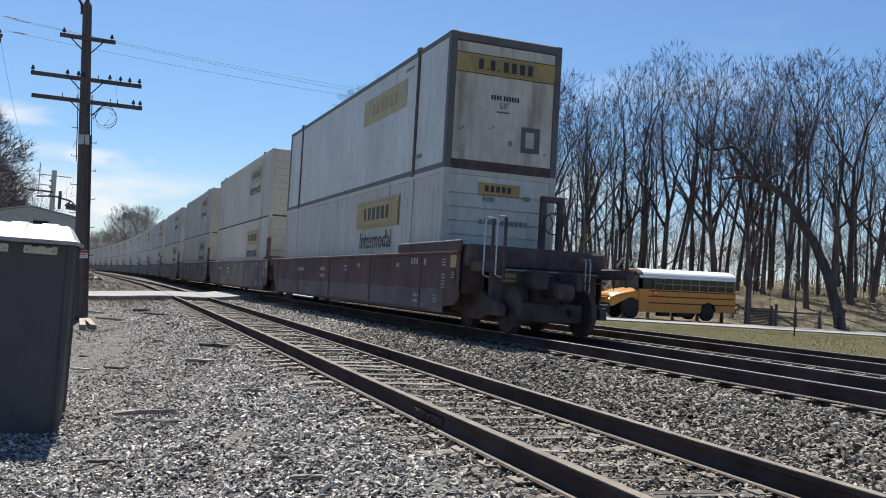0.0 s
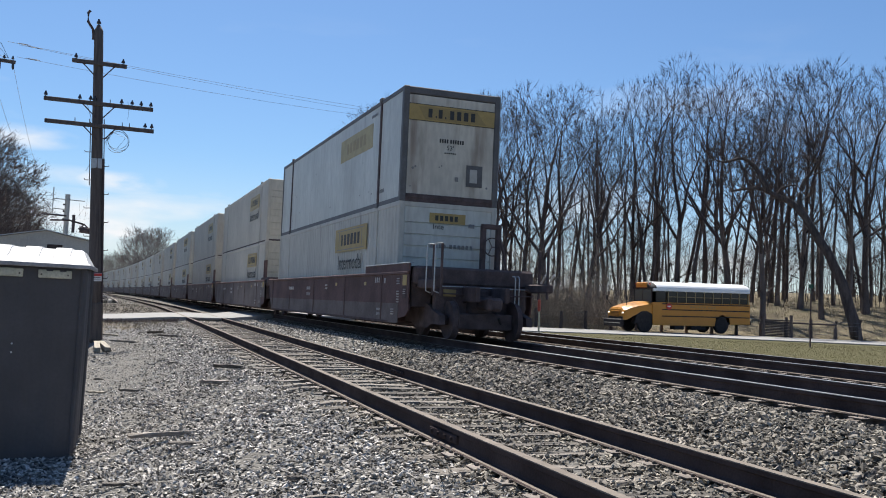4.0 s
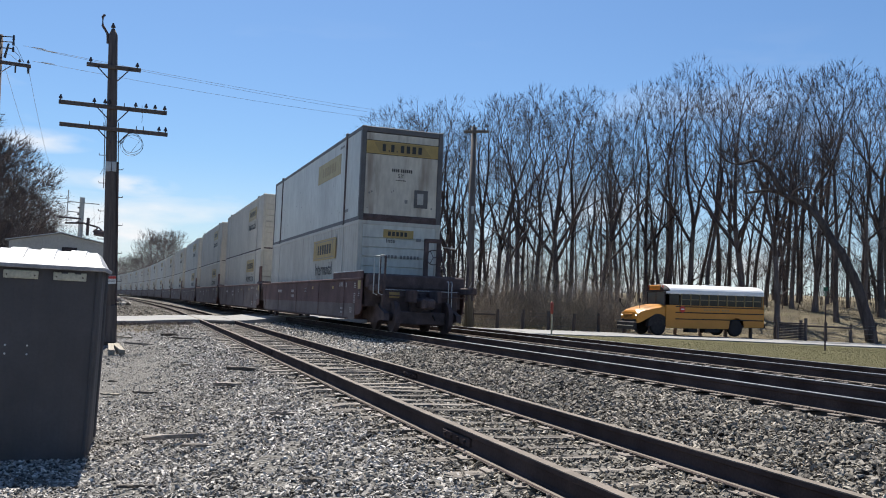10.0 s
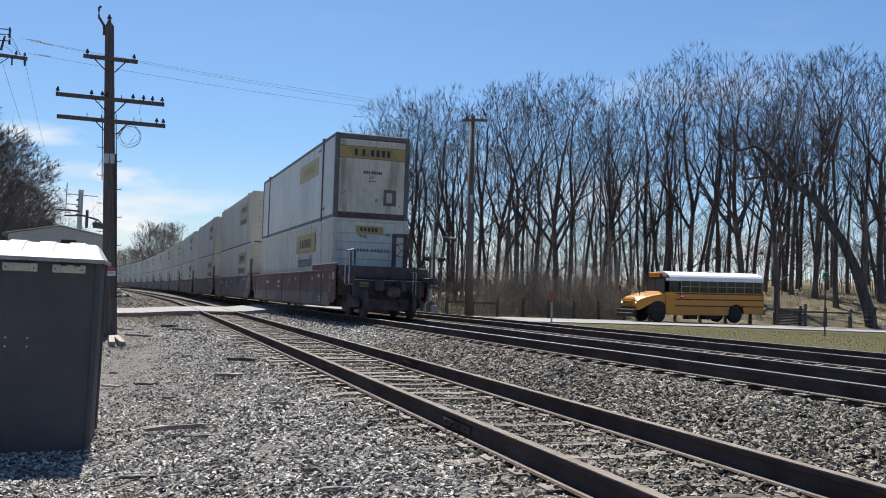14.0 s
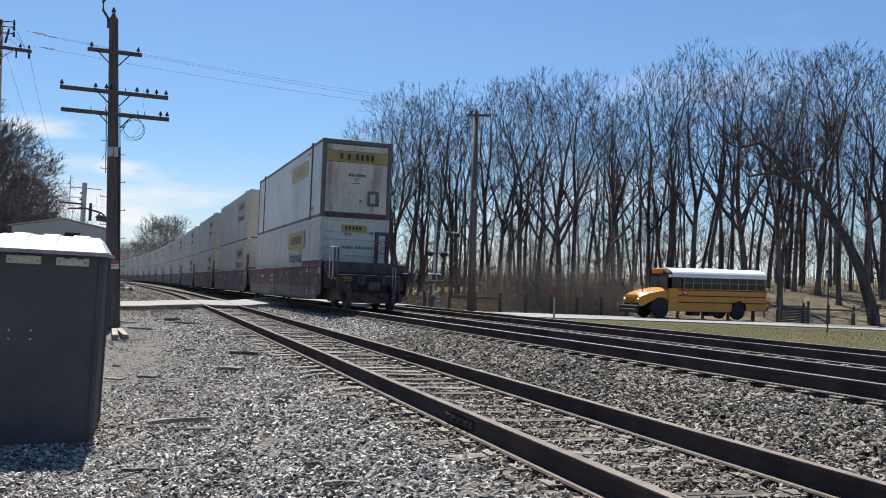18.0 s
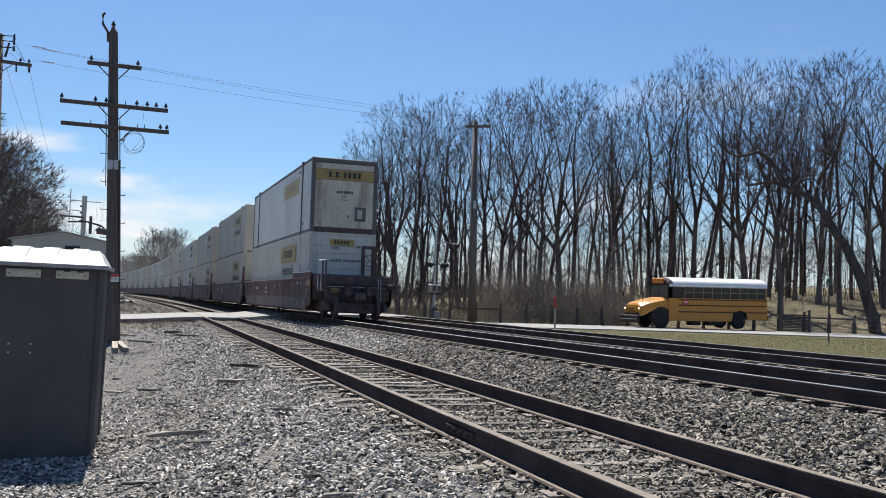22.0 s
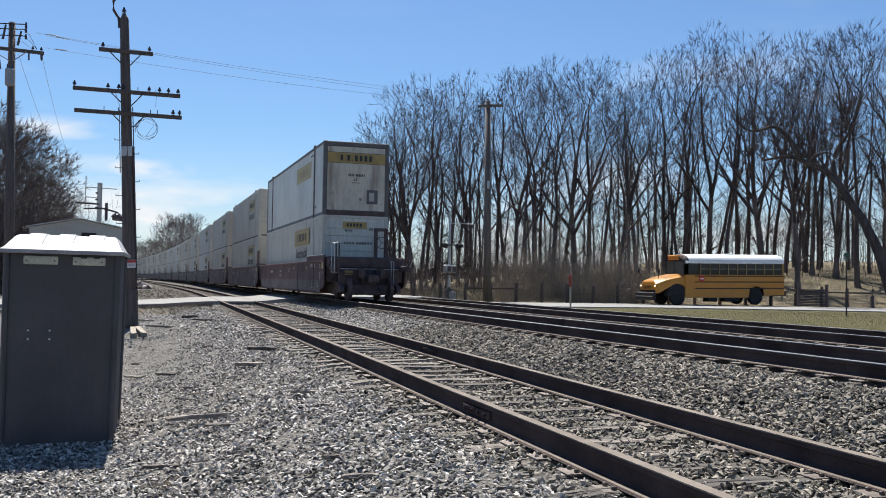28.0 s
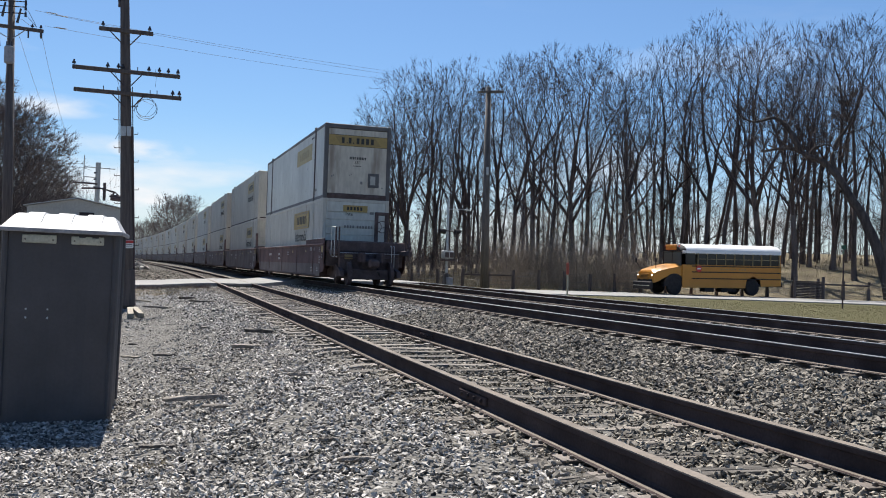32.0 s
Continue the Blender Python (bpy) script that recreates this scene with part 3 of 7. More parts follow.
def build_tracks():
    rnd = random.Random(5)
    plate = plate_mesh()
    weathered = [tie_mesh("tie", M_TIE, 2.6, k) for k in range(9)]
    dark = [tie_mesh("tie", M_TIE_DARK, 2.6, 10 + k) for k in range(4)]

    def child(name, me, parent, m):
        ob = new(name, me)
        ob.parent = parent
        ob.matrix_basis = m
        return ob

    side = holder("siding_track", Matrix(), "rusty siding track on weathered grey wooden ties", "railway track", "railway tracks", "structure")
    for o in (0, GAUGE):
        rail(side, SIDE_X + o, SIDE_Z, SIDE_K, M_RAIL_DULL, -8, 270, side_bend, 0.044)
    turn = math.degrees(math.atan(SIDE_K))
    y = -7.6
    while y < 41.0:
        c = SIDE_X + GAUGE / 2 + SIDE_K * y
        skew = rnd.uniform(-2.0, 2.0)
        child("tie", rnd.choice(weathered), side, pose(c + rnd.uniform(-0.09, 0.09), y, SIDE_Z - 0.180 - 0.002 * max(14 - y, 0) + rnd.uniform(-0.024, 0.006), 0, 0, skew - turn))
        for o in (0, GAUGE):
            child("tie_plate", plate, side, pose(SIDE_X + o + SIDE_K * y, y, SIDE_Z - 0.194 - 0.002 * max(14 - y, 0), 0, 0, -turn))
        TIE_Y.append(y)
        y += rnd.uniform(0.49, 0.58)
    # ties beyond the crossing
    y = 51.0
    while y < 92.0:
        c = SIDE_X + GAUGE / 2 + SIDE_K * y + float(side_bend(y))
        child("tie", rnd.choice(weathered), side, pose(c + rnd.uniform(-0.09, 0.09), y, SIDE_Z - 0.18 + rnd.uniform(-0.02, 0.006), 0, 0, rnd.uniform(-2, 2)))
        y += rnd.uniform(0.49, 0.58)
    # joint bars on the siding rails
    for x0, yj in ((SIDE_X, 7.45), (SIDE_X + GAUGE, 13.9), (SIDE_X, 19.2), (SIDE_X + GAUGE, 24.0)):
        bm = bmesh.new()
        x = x0 + SIDE_K * yj
        for s in (-1, 1):
            zj = SIDE_Z - 0.095 - 0.002 * max(14 - yj, 0)
            cbox(bm, (x + s * 0.024, yj, zj), (0.034, 0.66, 0.07), 0.008)
            for k in range(4):
                tube(bm, [(x + s * 0.036, yj - 0.24 + k * 0.16, zj), (x + s * 0.062, yj - 0.24 + k * 0.16, zj)], 0.018, 6)
        part("joint_bar", bm, M_RUST, side)
    for name, x0, first, last in (("near_main_track", RAIL_X, -7.5, 41.0), ("far_main_track", RAIL_X + SPACING, -7.5, 41.0)):
        tr = holder(name, Matrix(), "main line track with polished rails on ballast", "railway track", "railway tracks", "structure")
        for o in (0, GAUGE):
            rail(tr, x0 + o, 0.0, 0.0, M_RAIL_TOP, -8, 640, main_bend)
        y = first
        while y < last:
            child("tie", rnd.choice(dark), tr, pose(x0 + GAUGE / 2 + rnd.uniform(-0.04, 0.04), y, -0.193, 0, 0, rnd.uniform(-1, 1)))
            for o in (0, GAUGE):
                child("tie_plate", plate, tr, pose(x0 + o, y, -0.194))
            y += rnd.uniform(0.48, 0.53)
    # planked crossing panels between the rails
    deck = holder("crossing_deck", Matrix(), "worn concrete and timber crossing panels between the rails", "crossing deck", kind="structure")
    for x0, z, k in ((SIDE_X, SIDE_Z, SIDE_K), (RAIL_X, 0, 0), (RAIL_X + SPACING, 0, 0)):
        for yy in np.arange(42.0, 49.6, 2.5):
            c = x0 + GAUGE / 2 + k * yy
            box_part("panel", (c, yy, z - 0.06), (1.30, 2.44, 0.11), M_ROAD, deck, 0.015)


build_tracks()


# ---- ballast ----
def stone_shapes(count, seed, flat, thick):
    r = random.Random(seed)
    out = []
    for _ in range(count):
        bm = bmesh.new()
        for _ in range(8):
            d = Vector((r.gauss(0, 1), r.gauss(0, 1), r.gauss(0, 1))).normalized()
            bm.verts.new((d.x * r.uniform(0.85, 1.3), d.y * r.uniform(0.5, 0.85), d.z * r.uniform(flat, thick)))
        bmesh.ops.convex_hull(bm, input=bm.verts)
        for v in [v for v in bm.verts if not v.link_faces]:
            bm.verts.remove(v)
        bm.verts.index_update()
        out.append((np.array([v.co[:] for v in bm.verts]), [[v.index for v in f.verts] for f in bm.faces]))
        bm.free()
    return out


SHAPES = stone_shapes(12, 2, 0.26, 0.52)
CHUNKS = stone_shapes(10, 7, 0.38, 0.7)


def stones(name, xy, size, rise, seed, material, label, lo=0.6, hi=1.5, shapes=SHAPES):
    """Loose stones strewn over the ground as one mesh."""
    r = np.random.RandomState(seed)
    n = len(xy)
    z = terrain(xy[:, 0], xy[:, 1])
    s = size * r.uniform(lo, hi, n) ** 1.3
    ang = r.uniform(0, 2 * np.pi, (n, 3)) * np.array([1, 0.10, 0.10])
    ang[:, 1:] += r.normal(0, 0.25, (n, 2))
    ca, sa = np.cos(ang), np.sin(ang)
    V, F, base = [], [], 0
    pick = r.randint(0, len(shapes), n)
    for k, (vs, fs) in enumerate(shapes):
        i = np.nonzero(pick == k)[0]
        if not len(i):
            continue
        p = vs[None] * s[i, None, None]
        x, y, zz = p[..., 0], p[..., 1], p[..., 2]
        c, q = ca[i, 1, None], sa[i, 1, None]
        y, zz = y * c - zz * q, y * q + zz * c
        c, q = ca[i, 2, None], sa[i, 2, None]
        x, zz = x * c + zz * q, -x * q + zz * c
        c, q = ca[i, 0, None], sa[i, 0, None]
        x, y = x * c - y * q, x * q + y * c
        w = np.stack([x + xy[i, 0, None], y + xy[i, 1, None], zz + (z[i] + r.uniform(-0.4, 1, len(i)) * rise + s[i] * 0.18)[:, None]], -1)
        V.append(w.reshape(-1, 3))
        f = np.array(fs)
        F.append((f[None] + (base + np.arange(len(i)) * len(vs))[:, None, None]).reshape(-1, f.shape[1]))
        base += len(i) * len(vs)
    V, F = np.concatenate(V), np.concatenate(F)
    me = bpy.data.meshes.new(name)
    me.vertices.add(len(V))
    me.vertices.foreach_set("co", V.astype(np.float32).ravel())
    me.loops.add(F.size)
    me.loops.foreach_set("vertex_index", F.astype(np.int32).ravel())
    me.polygons.add(len(F))
    me.polygons.foreach_set("loop_start", np.arange(0, F.size, 3, dtype=np.int32))
    me.update(calc_edges=True)
    me.shade_flat()
    me.materials.append(material)
    return tagged(new(name, me), label, "gravel", kind="stuff")


def scatter(x0, x1, y0, y1, density, seed, keep=None, around=False):
    r = np.random.RandomState(seed)
    n = int((x1 - x0) * (y1 - y0) * density)
    p = np.stack([r.uniform(x0, x1, n), r.uniform(y0, y1, n)], 1)
    # the dense stretches lie ahead of the standpoint
    az = np.degrees(np.arctan2(p[:, 0], p[:, 1]))
    ok = (az > -9) & (az < 50) | around
    if keep is not None:
        ok &= keep(p[:, 0], p[:, 1], r)
    return p[ok]


def build_ballast():
    def off_ties(x, y, r):
        sx = x - SIDE_K * y
        ties = np.array(TIE_Y)
        k = np.clip(np.searchsorted(ties, y), 1, len(ties) - 1)
        gap = np.minimum(np.abs(y - ties[k - 1]), np.abs(y - ties[k]))
        chance = np.where((sx > 2.2) & (sx < 4.72), np.where(gap < 0.10, np.where(y < 6.2, 0.42, np.where(y < 9, 0.68, 0.86)), 0.05), 0.0)
        return ~(r.uniform(0, 1, len(x)) < chance) & (np.abs(sx - SIDE_X) > 0.06) & (np.abs(sx - SIDE_X - GAUGE) > 0.06)

    def main_ok(x, y, r):
        ok = np.ones(len(x), bool)
        for o in (0, GAUGE, SPACING, SPACING + GAUGE):
            ok &= np.abs(x - RAIL_X - o) > 0.27
        return ok

    a = scatter(-3.0, 6.9, 3.4, 11, 1050, 1, off_ties)
    b = scatter(-3.0, 6.9, 11, 20, 460, 2, lambda x, y, r: off_ties(x, y, r) & ((x > 1.15 + r.normal(0, 0.35, len(x))) | (y < 14.5 + r.normal(0, 1.4, len(x)))))
    g = scatter(-3.0, 1.8, 12.5, 34, 170, 8)
    stones("fine_gravel", g, 0.015, 0.004, 15, M_STONE, "fine trodden gravel and dust beside the siding")
    c = scatter(0.8, 6.9, 20, 41, 150, 3, lambda x, y, r: off_ties(x, y, r) & (x > 1.35 + r.normal(0, 0.3, len(x))))
    c2 = scatter(-3.0, 1.6, 20, 40, 9, 6, off_ties)
    ab = np.concatenate([a, b])
    inner = ab[:, 0] - SIDE_K * ab[:, 1] > 2.45 + np.random.RandomState(4).normal(0, 0.3, len(ab))
    stones("siding_ballast", ab[~inner], 0.0235, 0.018, 11, M_STONE, "loose pale grey slabby crushed stone beside the siding")
    stones("track_ballast", ab[inner], 0.0245, 0.034, 18, M_STONE_MID, "brown-grey crushed stone between the siding rails")
    stones("far_ballast", np.concatenate([c, c2]), 0.034, 0.012, 12, M_STONE, "crushed stone ballast further along the siding")
    stones("roadside_gravel", np.concatenate([scatter(-4, 6, 50, 95, 14, 9), scatter(-5, 6, 95, 190, 4, 19)]), 0.055, 0.015, 16, M_STONE_DK, "brown-grey gravel beyond the crossing")
    stones("near_ballast", scatter(-4.0, 6.9, -8, 3.4, 120, 20, off_ties, True), 0.026, 0.02, 21, M_STONE, "loose grey crushed stone round the siding's near end")
    stones("near_main_ballast", scatter(6.6, 14.6, -8, 4, 60, 22, main_ok, True), 0.042, 0.0, 23, M_STONE_DK, "grey ballast on the near stretch of the main line", shapes=CHUNKS)
    d = scatter(6.6, 14.6, 4, 20, 150, 4, main_ok)
    e = scatter(6.6, 14.6, 20, 41, 60, 5, main_ok)
    stones("main_ballast", np.concatenate([d, e]), 0.04, 0.0, 13, M_STONE_DK, "grey crushed stone ballast between the main tracks", shapes=CHUNKS)
    f = scatter(4.6, 6.85, 3.0, 17, 460, 7, lambda x, y, r: (x < 6.45) | (r.uniform(0, 1, len(x)) < 0.5))
    stones("shoulder_ballast", f, 0.036, 0.014, 14, M_STONE_DK, "coarse grey ballast on the shoulder of the main line", shapes=CHUNKS)


build_ballast()


# ---- train ----
CX = RAIL_X + GAUGE / 2
PITCH, UNITS = 19.8, 26
TRAIN_Y = [(0, 17.52), (1, 18.49), (2, 19.44), (3, 20.35), (4, 21.27), (5, 22.23), (6, 23.14), (7, 24.01), (8, 24.88), (9, 25.76), (10, 26.61), (11, 27.46), (12, 28.32), (13, 29.13), (14, 29.89), (15, 30.63), (16, 31.34), (17, 31.98), (18, 32.51), (19, 33.04), (20, 33.59), (21, 34.06), (22, 34.44), (23, 34.71), (24, 34.91), (25, 35.03), (26, 35.04), (27, 34.87), (28, 34.73), (29, 34.65), (30, 34.55), (31, 34.45), (32, 34.37)]
LONG, WIDE, TALL = 16.15, 2.60, 2.90


def lettering(text, size, material, parent, m, name="lettering"):
    cu = bpy.data.curves.new(name, "FONT")
    cu.body, cu.size, cu.extrude, cu.resolution_u = text, size, 0.002, 3
    cu.align_x, cu.align_y = "CENTER", "CENTER"
    tmp = bpy.data.objects.new(name, cu)
    me = bpy.data.meshes.new_from_object(tmp)
    bpy.data.objects.remove(tmp)
    me.materials.clear()
    me.materials.append(material)
    ob = new(name, me)
    ob.parent, ob.matrix_basis = parent, m
    return ob


def side_face(x, y, z):
    """Writing that faces the left of the train."""
    return Matrix(((0, 0, -1, x), (-1, 0, 0, y), (0, 1, 0, z), (0, 0, 0, 1)))


def ribbed(bm, x, y0, y1, z0, z1, pitch, depth, out):
    """A pressed-steel side with trapezoid ribs along y."""
    prof, y = [], y0
    while y < y1 - 1e-6:
        for f, d in ((0, 0), (0.35, 0), (0.5, 1), (0.85, 1)):
            yy = y + f * pitch
            if yy < y1:
                prof.append((yy, d * depth))
        y += pitch
    prof.append((y1, 0))
    a = [bm.verts.new((x - out * d, yy, z0)) for yy, d in prof]
    b = [bm.verts.new((x - out * d, yy, z1)) for yy, d in prof]
    for k in range(len(prof) - 1):
        bm.faces.new((a[k], a[k + 1], b[k + 1], b[k]))


def container(style, name="shipping_container"):
    """A 53 foot box: its rear bottom edge lies on the origin."""
    body = M_CONT_B if style == "cream" else M_CONT if style == "smooth" else M_CONT_R
    label = {"smooth": "dirty white smooth-sided container with grey frame and yellow banners",
             "ribbed": "white ribbed-steel container with yellow banner in a well car",
             "cream": "cream ribbed-steel container with yellow banner"}[style]
    top = holder(name, Matrix(), label, "shipping container", "containers on the train")
    hw = WIDE / 2
    frame_m = M_CONT_FR if style == "smooth" else body
    for s, nm in ((-1, "side_wall"), (1, "side_wall")):
        bm = bmesh.new()
        if style == "smooth":
            n, prof = 14, []
            for k in range(n):
                a, c = 0.05 + k * (LONG - 0.1) / n, 0.05 + (k + 1) * (LONG - 0.1) / n
                prof += [(s * (hw - 0.022), a), (s * (hw - 0.014), a + 0.012), (s * (hw - 0.014), c - 0.012)]
            prof += [(s * (hw - 0.022), LONG - 0.05), (s * (hw - 0.05), LONG - 0.05), (s * (hw - 0.05), 0.05)]
            extrude(bm, prof, "z", 0.1, TALL - 0.1)
        else:
            ribbed(bm, s * (hw - 0.012), 0.08, LONG - 0.08, 0.12, TALL - 0.08, 0.28, 0.016, s)
        part(nm, bm, body, top)
    part("roof", one(cbox, (0, LONG / 2, TALL - 0.03), (WIDE - 0.06, LONG - 0.06, 0.04), 0.01), body, top)
    part("floor_frame", one(cbox, (0, LONG / 2, 0.09), (WIDE - 0.1, LONG - 0.1, 0.14), 0.02), M_CONT_FR, top)
    for s in (-1, 1):
        box_part("top_rail", (s * (hw - 0.03), LONG / 2, TALL - 0.062), (0.068, LONG - 0.02, 0.12), frame_m, top, 0.015)
        # dark rails on unsmooth boxes paint the shadow gap between stacked containers
        box_part("bottom_rail", (s * (hw - 0.035), LONG / 2, 0.074), (0.06, LONG - 0.02, 0.14), M_CONT_FR if style == "smooth" else M_STEEL_DK, top, 0.015)
        for y in (0.07, LONG - 0.07):
            box_part("corner_post", (s * (hw - 0.07), y, TALL / 2), (0.156, 0.15, TALL + 0.008), frame_m, top, 0.02)
        for y in (1.98, LONG - 1.98):
            box_part("lifting_post", (s * (hw - 0.022), y, TALL / 2), (0.07, 0.15, TALL - 0.01), M_STEEL_DK if style == "smooth" else body, top, 0.012)
            box_part("corner_casting", (s * (hw - 0.01), y, TALL + 0.005), (0.1, 0.18, 0.1), M_CONT_FR, top, 0.015)
    # rear end
    if style == "smooth":
        part("rear_wall", one(cbox, (0, 0.035, TALL / 2 - 0.02), (WIDE - 0.3, 0.03, TALL - 0.36), 0.006), M_CONT_END, top, "rust-streaked white end wall")
        box_part("header", (0, 0.055, TALL - 0.094), (WIDE - 0.24, 0.1, 0.18), frame_m, top, 0.02)
        box_part("sill", (0, 0.055, 0.115), (WIDE - 0.24, 0.1, 0.22), M_STEEL_DK, top, 0.02)
    else:
        bm = bmesh.new()
        prof = [(0.07, 0.1), (0.02, 0.1)]
        for k in range(8):
            z = 0.34 + k * 0.29
            prof += [(0.02, z - 0.022), (0.06, z - 0.014), (0.06, z + 0.014), (0.02, z + 0.022)]
        prof += [(0.02, TALL - 0.1), (0.07, TALL - 0.1)]
        extrude(bm, prof, "x", -WIDE / 2 + 0.15, WIDE / 2 - 0.15)
        part("rear_wall", bm, M_CONT if style == "ribbed" else body, top)
        box_part("header", (0, 0.055, TALL - 0.074), (WIDE - 0.24, 0.1, 0.14), body, top, 0.02)
        box_part("sill", (0, 0.055, 0.104), (WIDE - 0.24, 0.1, 0.2), body, top, 0.02)
    box_part("bottom_edge", (0, 0.045, 0.135), (WIDE - 0.26, 0.10, 0.07), M_STEEL_DK, top, 0.01)
    part("front_wall", one(cbox, (0, LONG - 0.04, TALL / 2), (WIDE - 0.3, 0.04, TALL - 0.2), 0.006), body, top)
    # banners and markings
    fx = -hw - (0.004 if style == "smooth" else 0.012)
    if style == "smooth":
        by0, by1, bz0, bz1 = 2.75, 6.35, 1.74, 2.42
        fx = -hw + 0.013
    elif style == "ribbed":
        by0, by1, bz0, bz1 = 2.85, 6.45, 1.82, 2.53
    else:
        by0, by1, bz0, bz1 = 2.4, 5.2, 1.80, 2.45
    ban = box_part("side_banner", (fx - 0.004, (by0 + by1) / 2, (bz0 + bz1) / 2), (0.008, by1 - by0, bz1 - bz0), M_YELLOW_FADE if style == "smooth" else M_YELLOW, top, 0.002, "faded yellow banner with dark marks")
    if style != "smooth":
        for zz in (bz0 + 0.07, bz1 - 0.07):
            box_part("banner_line", (fx - 0.009, (by0 + by1) / 2, zz), (0.004, (by1 - by0) * 0.86, 0.022), M_GREY_INK, ban, 0.001)
        for yy in (by0 + 0.5, by1 - 0.5):
            box_part("banner_line", (fx - 0.009, yy, (bz0 + bz1) / 2), (0.004, 0.035, bz1 - bz0 - 0.16), M_GREY_INK, ban, 0.001)
    for k, w in enumerate((0.20, 0.28, 0.30, 0.30, 0.30, 0.26)):
        yy = (by0 + by1) / 2 + 0.95 - k * 0.38
        box_part("banner_mark", (fx - 0.010, yy, (bz0 + bz1) / 2), (0.006, w * 0.85, (bz1 - bz0) * 0.46), M_YELLOW_DK if style == "smooth" else M_BLACK, ban, 0.002)
    if style != "smooth":
        lettering("Intermodal", 0.62, M_BLACK, top, side_face(fx - 0.006, (by0 + by1) / 2, bz0 - 0.34))
        rb = box_part("rear_banner", (-0.03, -0.003, 2.52), (0.96, 0.008, 0.25), M_YELLOW, top, 0.002, "small yellow banner with dark marks")
        for k in range(5):
            box_part("banner_mark", (-0.32 + k * 0.13, -0.010, 2.52), (0.085, 0.006, 0.13), M_BLACK, rb, 0.002)
        bm = bmesh.new()
        for k in range(10):
            bar(bm, (-0.42 + k * 0.11 + (0.06 if k > 3 else 0), -0.004, 1.82), (0.07, 0.006, 0.10))
        bar(bm, (0.62, -0.004, 2.37), (0.16, 0.006, 0.10))
        tagged(part("stencil", bm, M_GREY_INK, top), kind="stuff")
        lettering("Inte", 0.19, M_BLACK, top, pose(-0.27, -0.005, 2.30, 90, 0, 0))
    else:
        rb = box_part("rear_banner", (0, 0.014, 2.265), (WIDE - 0.30, 0.010, 0.40), M_YELLOW, top, 0.002, "yellow banner with a dark inner panel and marks")
        bm = bmesh.new()
        extrude(bm, [(-0.72, 2.10), (-0.92, 2.42), (0.66, 2.42), (0.92, 2.10)], "y", 0.001, 0.008)
        part("banner_field", bm, M_YELLOW_DK, rb, "dull ochre inner field")
        for x, w in ((-0.60, 0.13), (-0.44, 0.04), (-0.33, 0.13), (-0.19, 0.04), (-0.02, 0.14), (0.17, 0.14), (0.36, 0.15), (0.55, 0.14)):
            h = 0.22 if w > 0.06 else 0.05
            box_part("banner_mark", (x, -0.002, 2.265 - (0.085 if w < 0.06 else 0)), (w * 0.8, 0.008, h), M_BLACK, rb, 0.003)
        for zz in (2.06, 2.47):
            box_part("banner_edge", (0, 0.006, zz), (WIDE - 0.30, 0.008, 0.015), M_BLACK, rb, 0.002)
        bm = bmesh.new()
        for k in range(10):
            bar(bm, (-0.30 + k * 0.064 + (0.03 if k > 3 else 0), 0.014, 1.60), (0.042, 0.006, 0.10))
        for k in range(6):
            bar(bm, (-0.16 + k * 0.055, 0.014, 1.30), (0.04, 0.006, 0.03))
        tagged(part("stencil", bm, M_BLACK, top), kind="stuff")
        lettering("53'", 0.17, M_BLACK, top, pose(-0.03, 0.014, 1.43, 90, 0, 0), "length_mark")
        hat = box_part("placard_holder", (0.645, 0.010, 0.77), (0.44, 0.02, 0.55), M_CONT_FR, top, 0.012, "dark square placard holder with a pale centre")
        box_part("placard", (0.62, -0.003, 0.77), (0.20, 0.008, 0.34), M_SHED, hat, 0.004)
        box_part("placard_clip", (0.17, 0.012, 0.66), (0.09, 0.015, 0.11), M_GREY_INK, top, 0.01)
        bm = bmesh.new()
        for k in range(7):
            cbox(bm, (fx - 0.004, 5.2 - k * 0.10 - 3.1, 0.42), (0.006, 0.06, 0.10), 0.002)
            cbox(bm, (fx - 0.004, 2.9 - k * 0.09, 2.60), (0.006, 0.055, 0.08), 0.002)
        tagged(part("stencil", bm, M_GREY_INK, top), kind="stuff")
        # dents, rust spots and streaks
        r = random.Random(4)
        bm = bmesh.new()
        for _ in range(16):
            yy, zz, s = r.uniform(0.3, 15.6), r.uniform(0.3, 2.4), r.uniform(0.015, 0.04)
            tube(bm, [(fx - 0.001, yy, zz), (fx - 0.006, yy, zz)], [s, s * 0.7], 7)
        for x, zz, s in ((-1.0, 0.86, 0.035), (-0.93, 0.9, 0.03), (-0.30, 0.93, 0.02), (-0.24, 0.97, 0.02), (1.0, 0.5, 0.03), (-1.05, 0.4, 0.02)):
            tube(bm, [(x, 0.019, zz), (x, 0.014, zz)], [s, s * 0.7], 7)
        tagged(part("rust_spotting", bm, M_GREY_INK, top), kind="stuff")
    return top


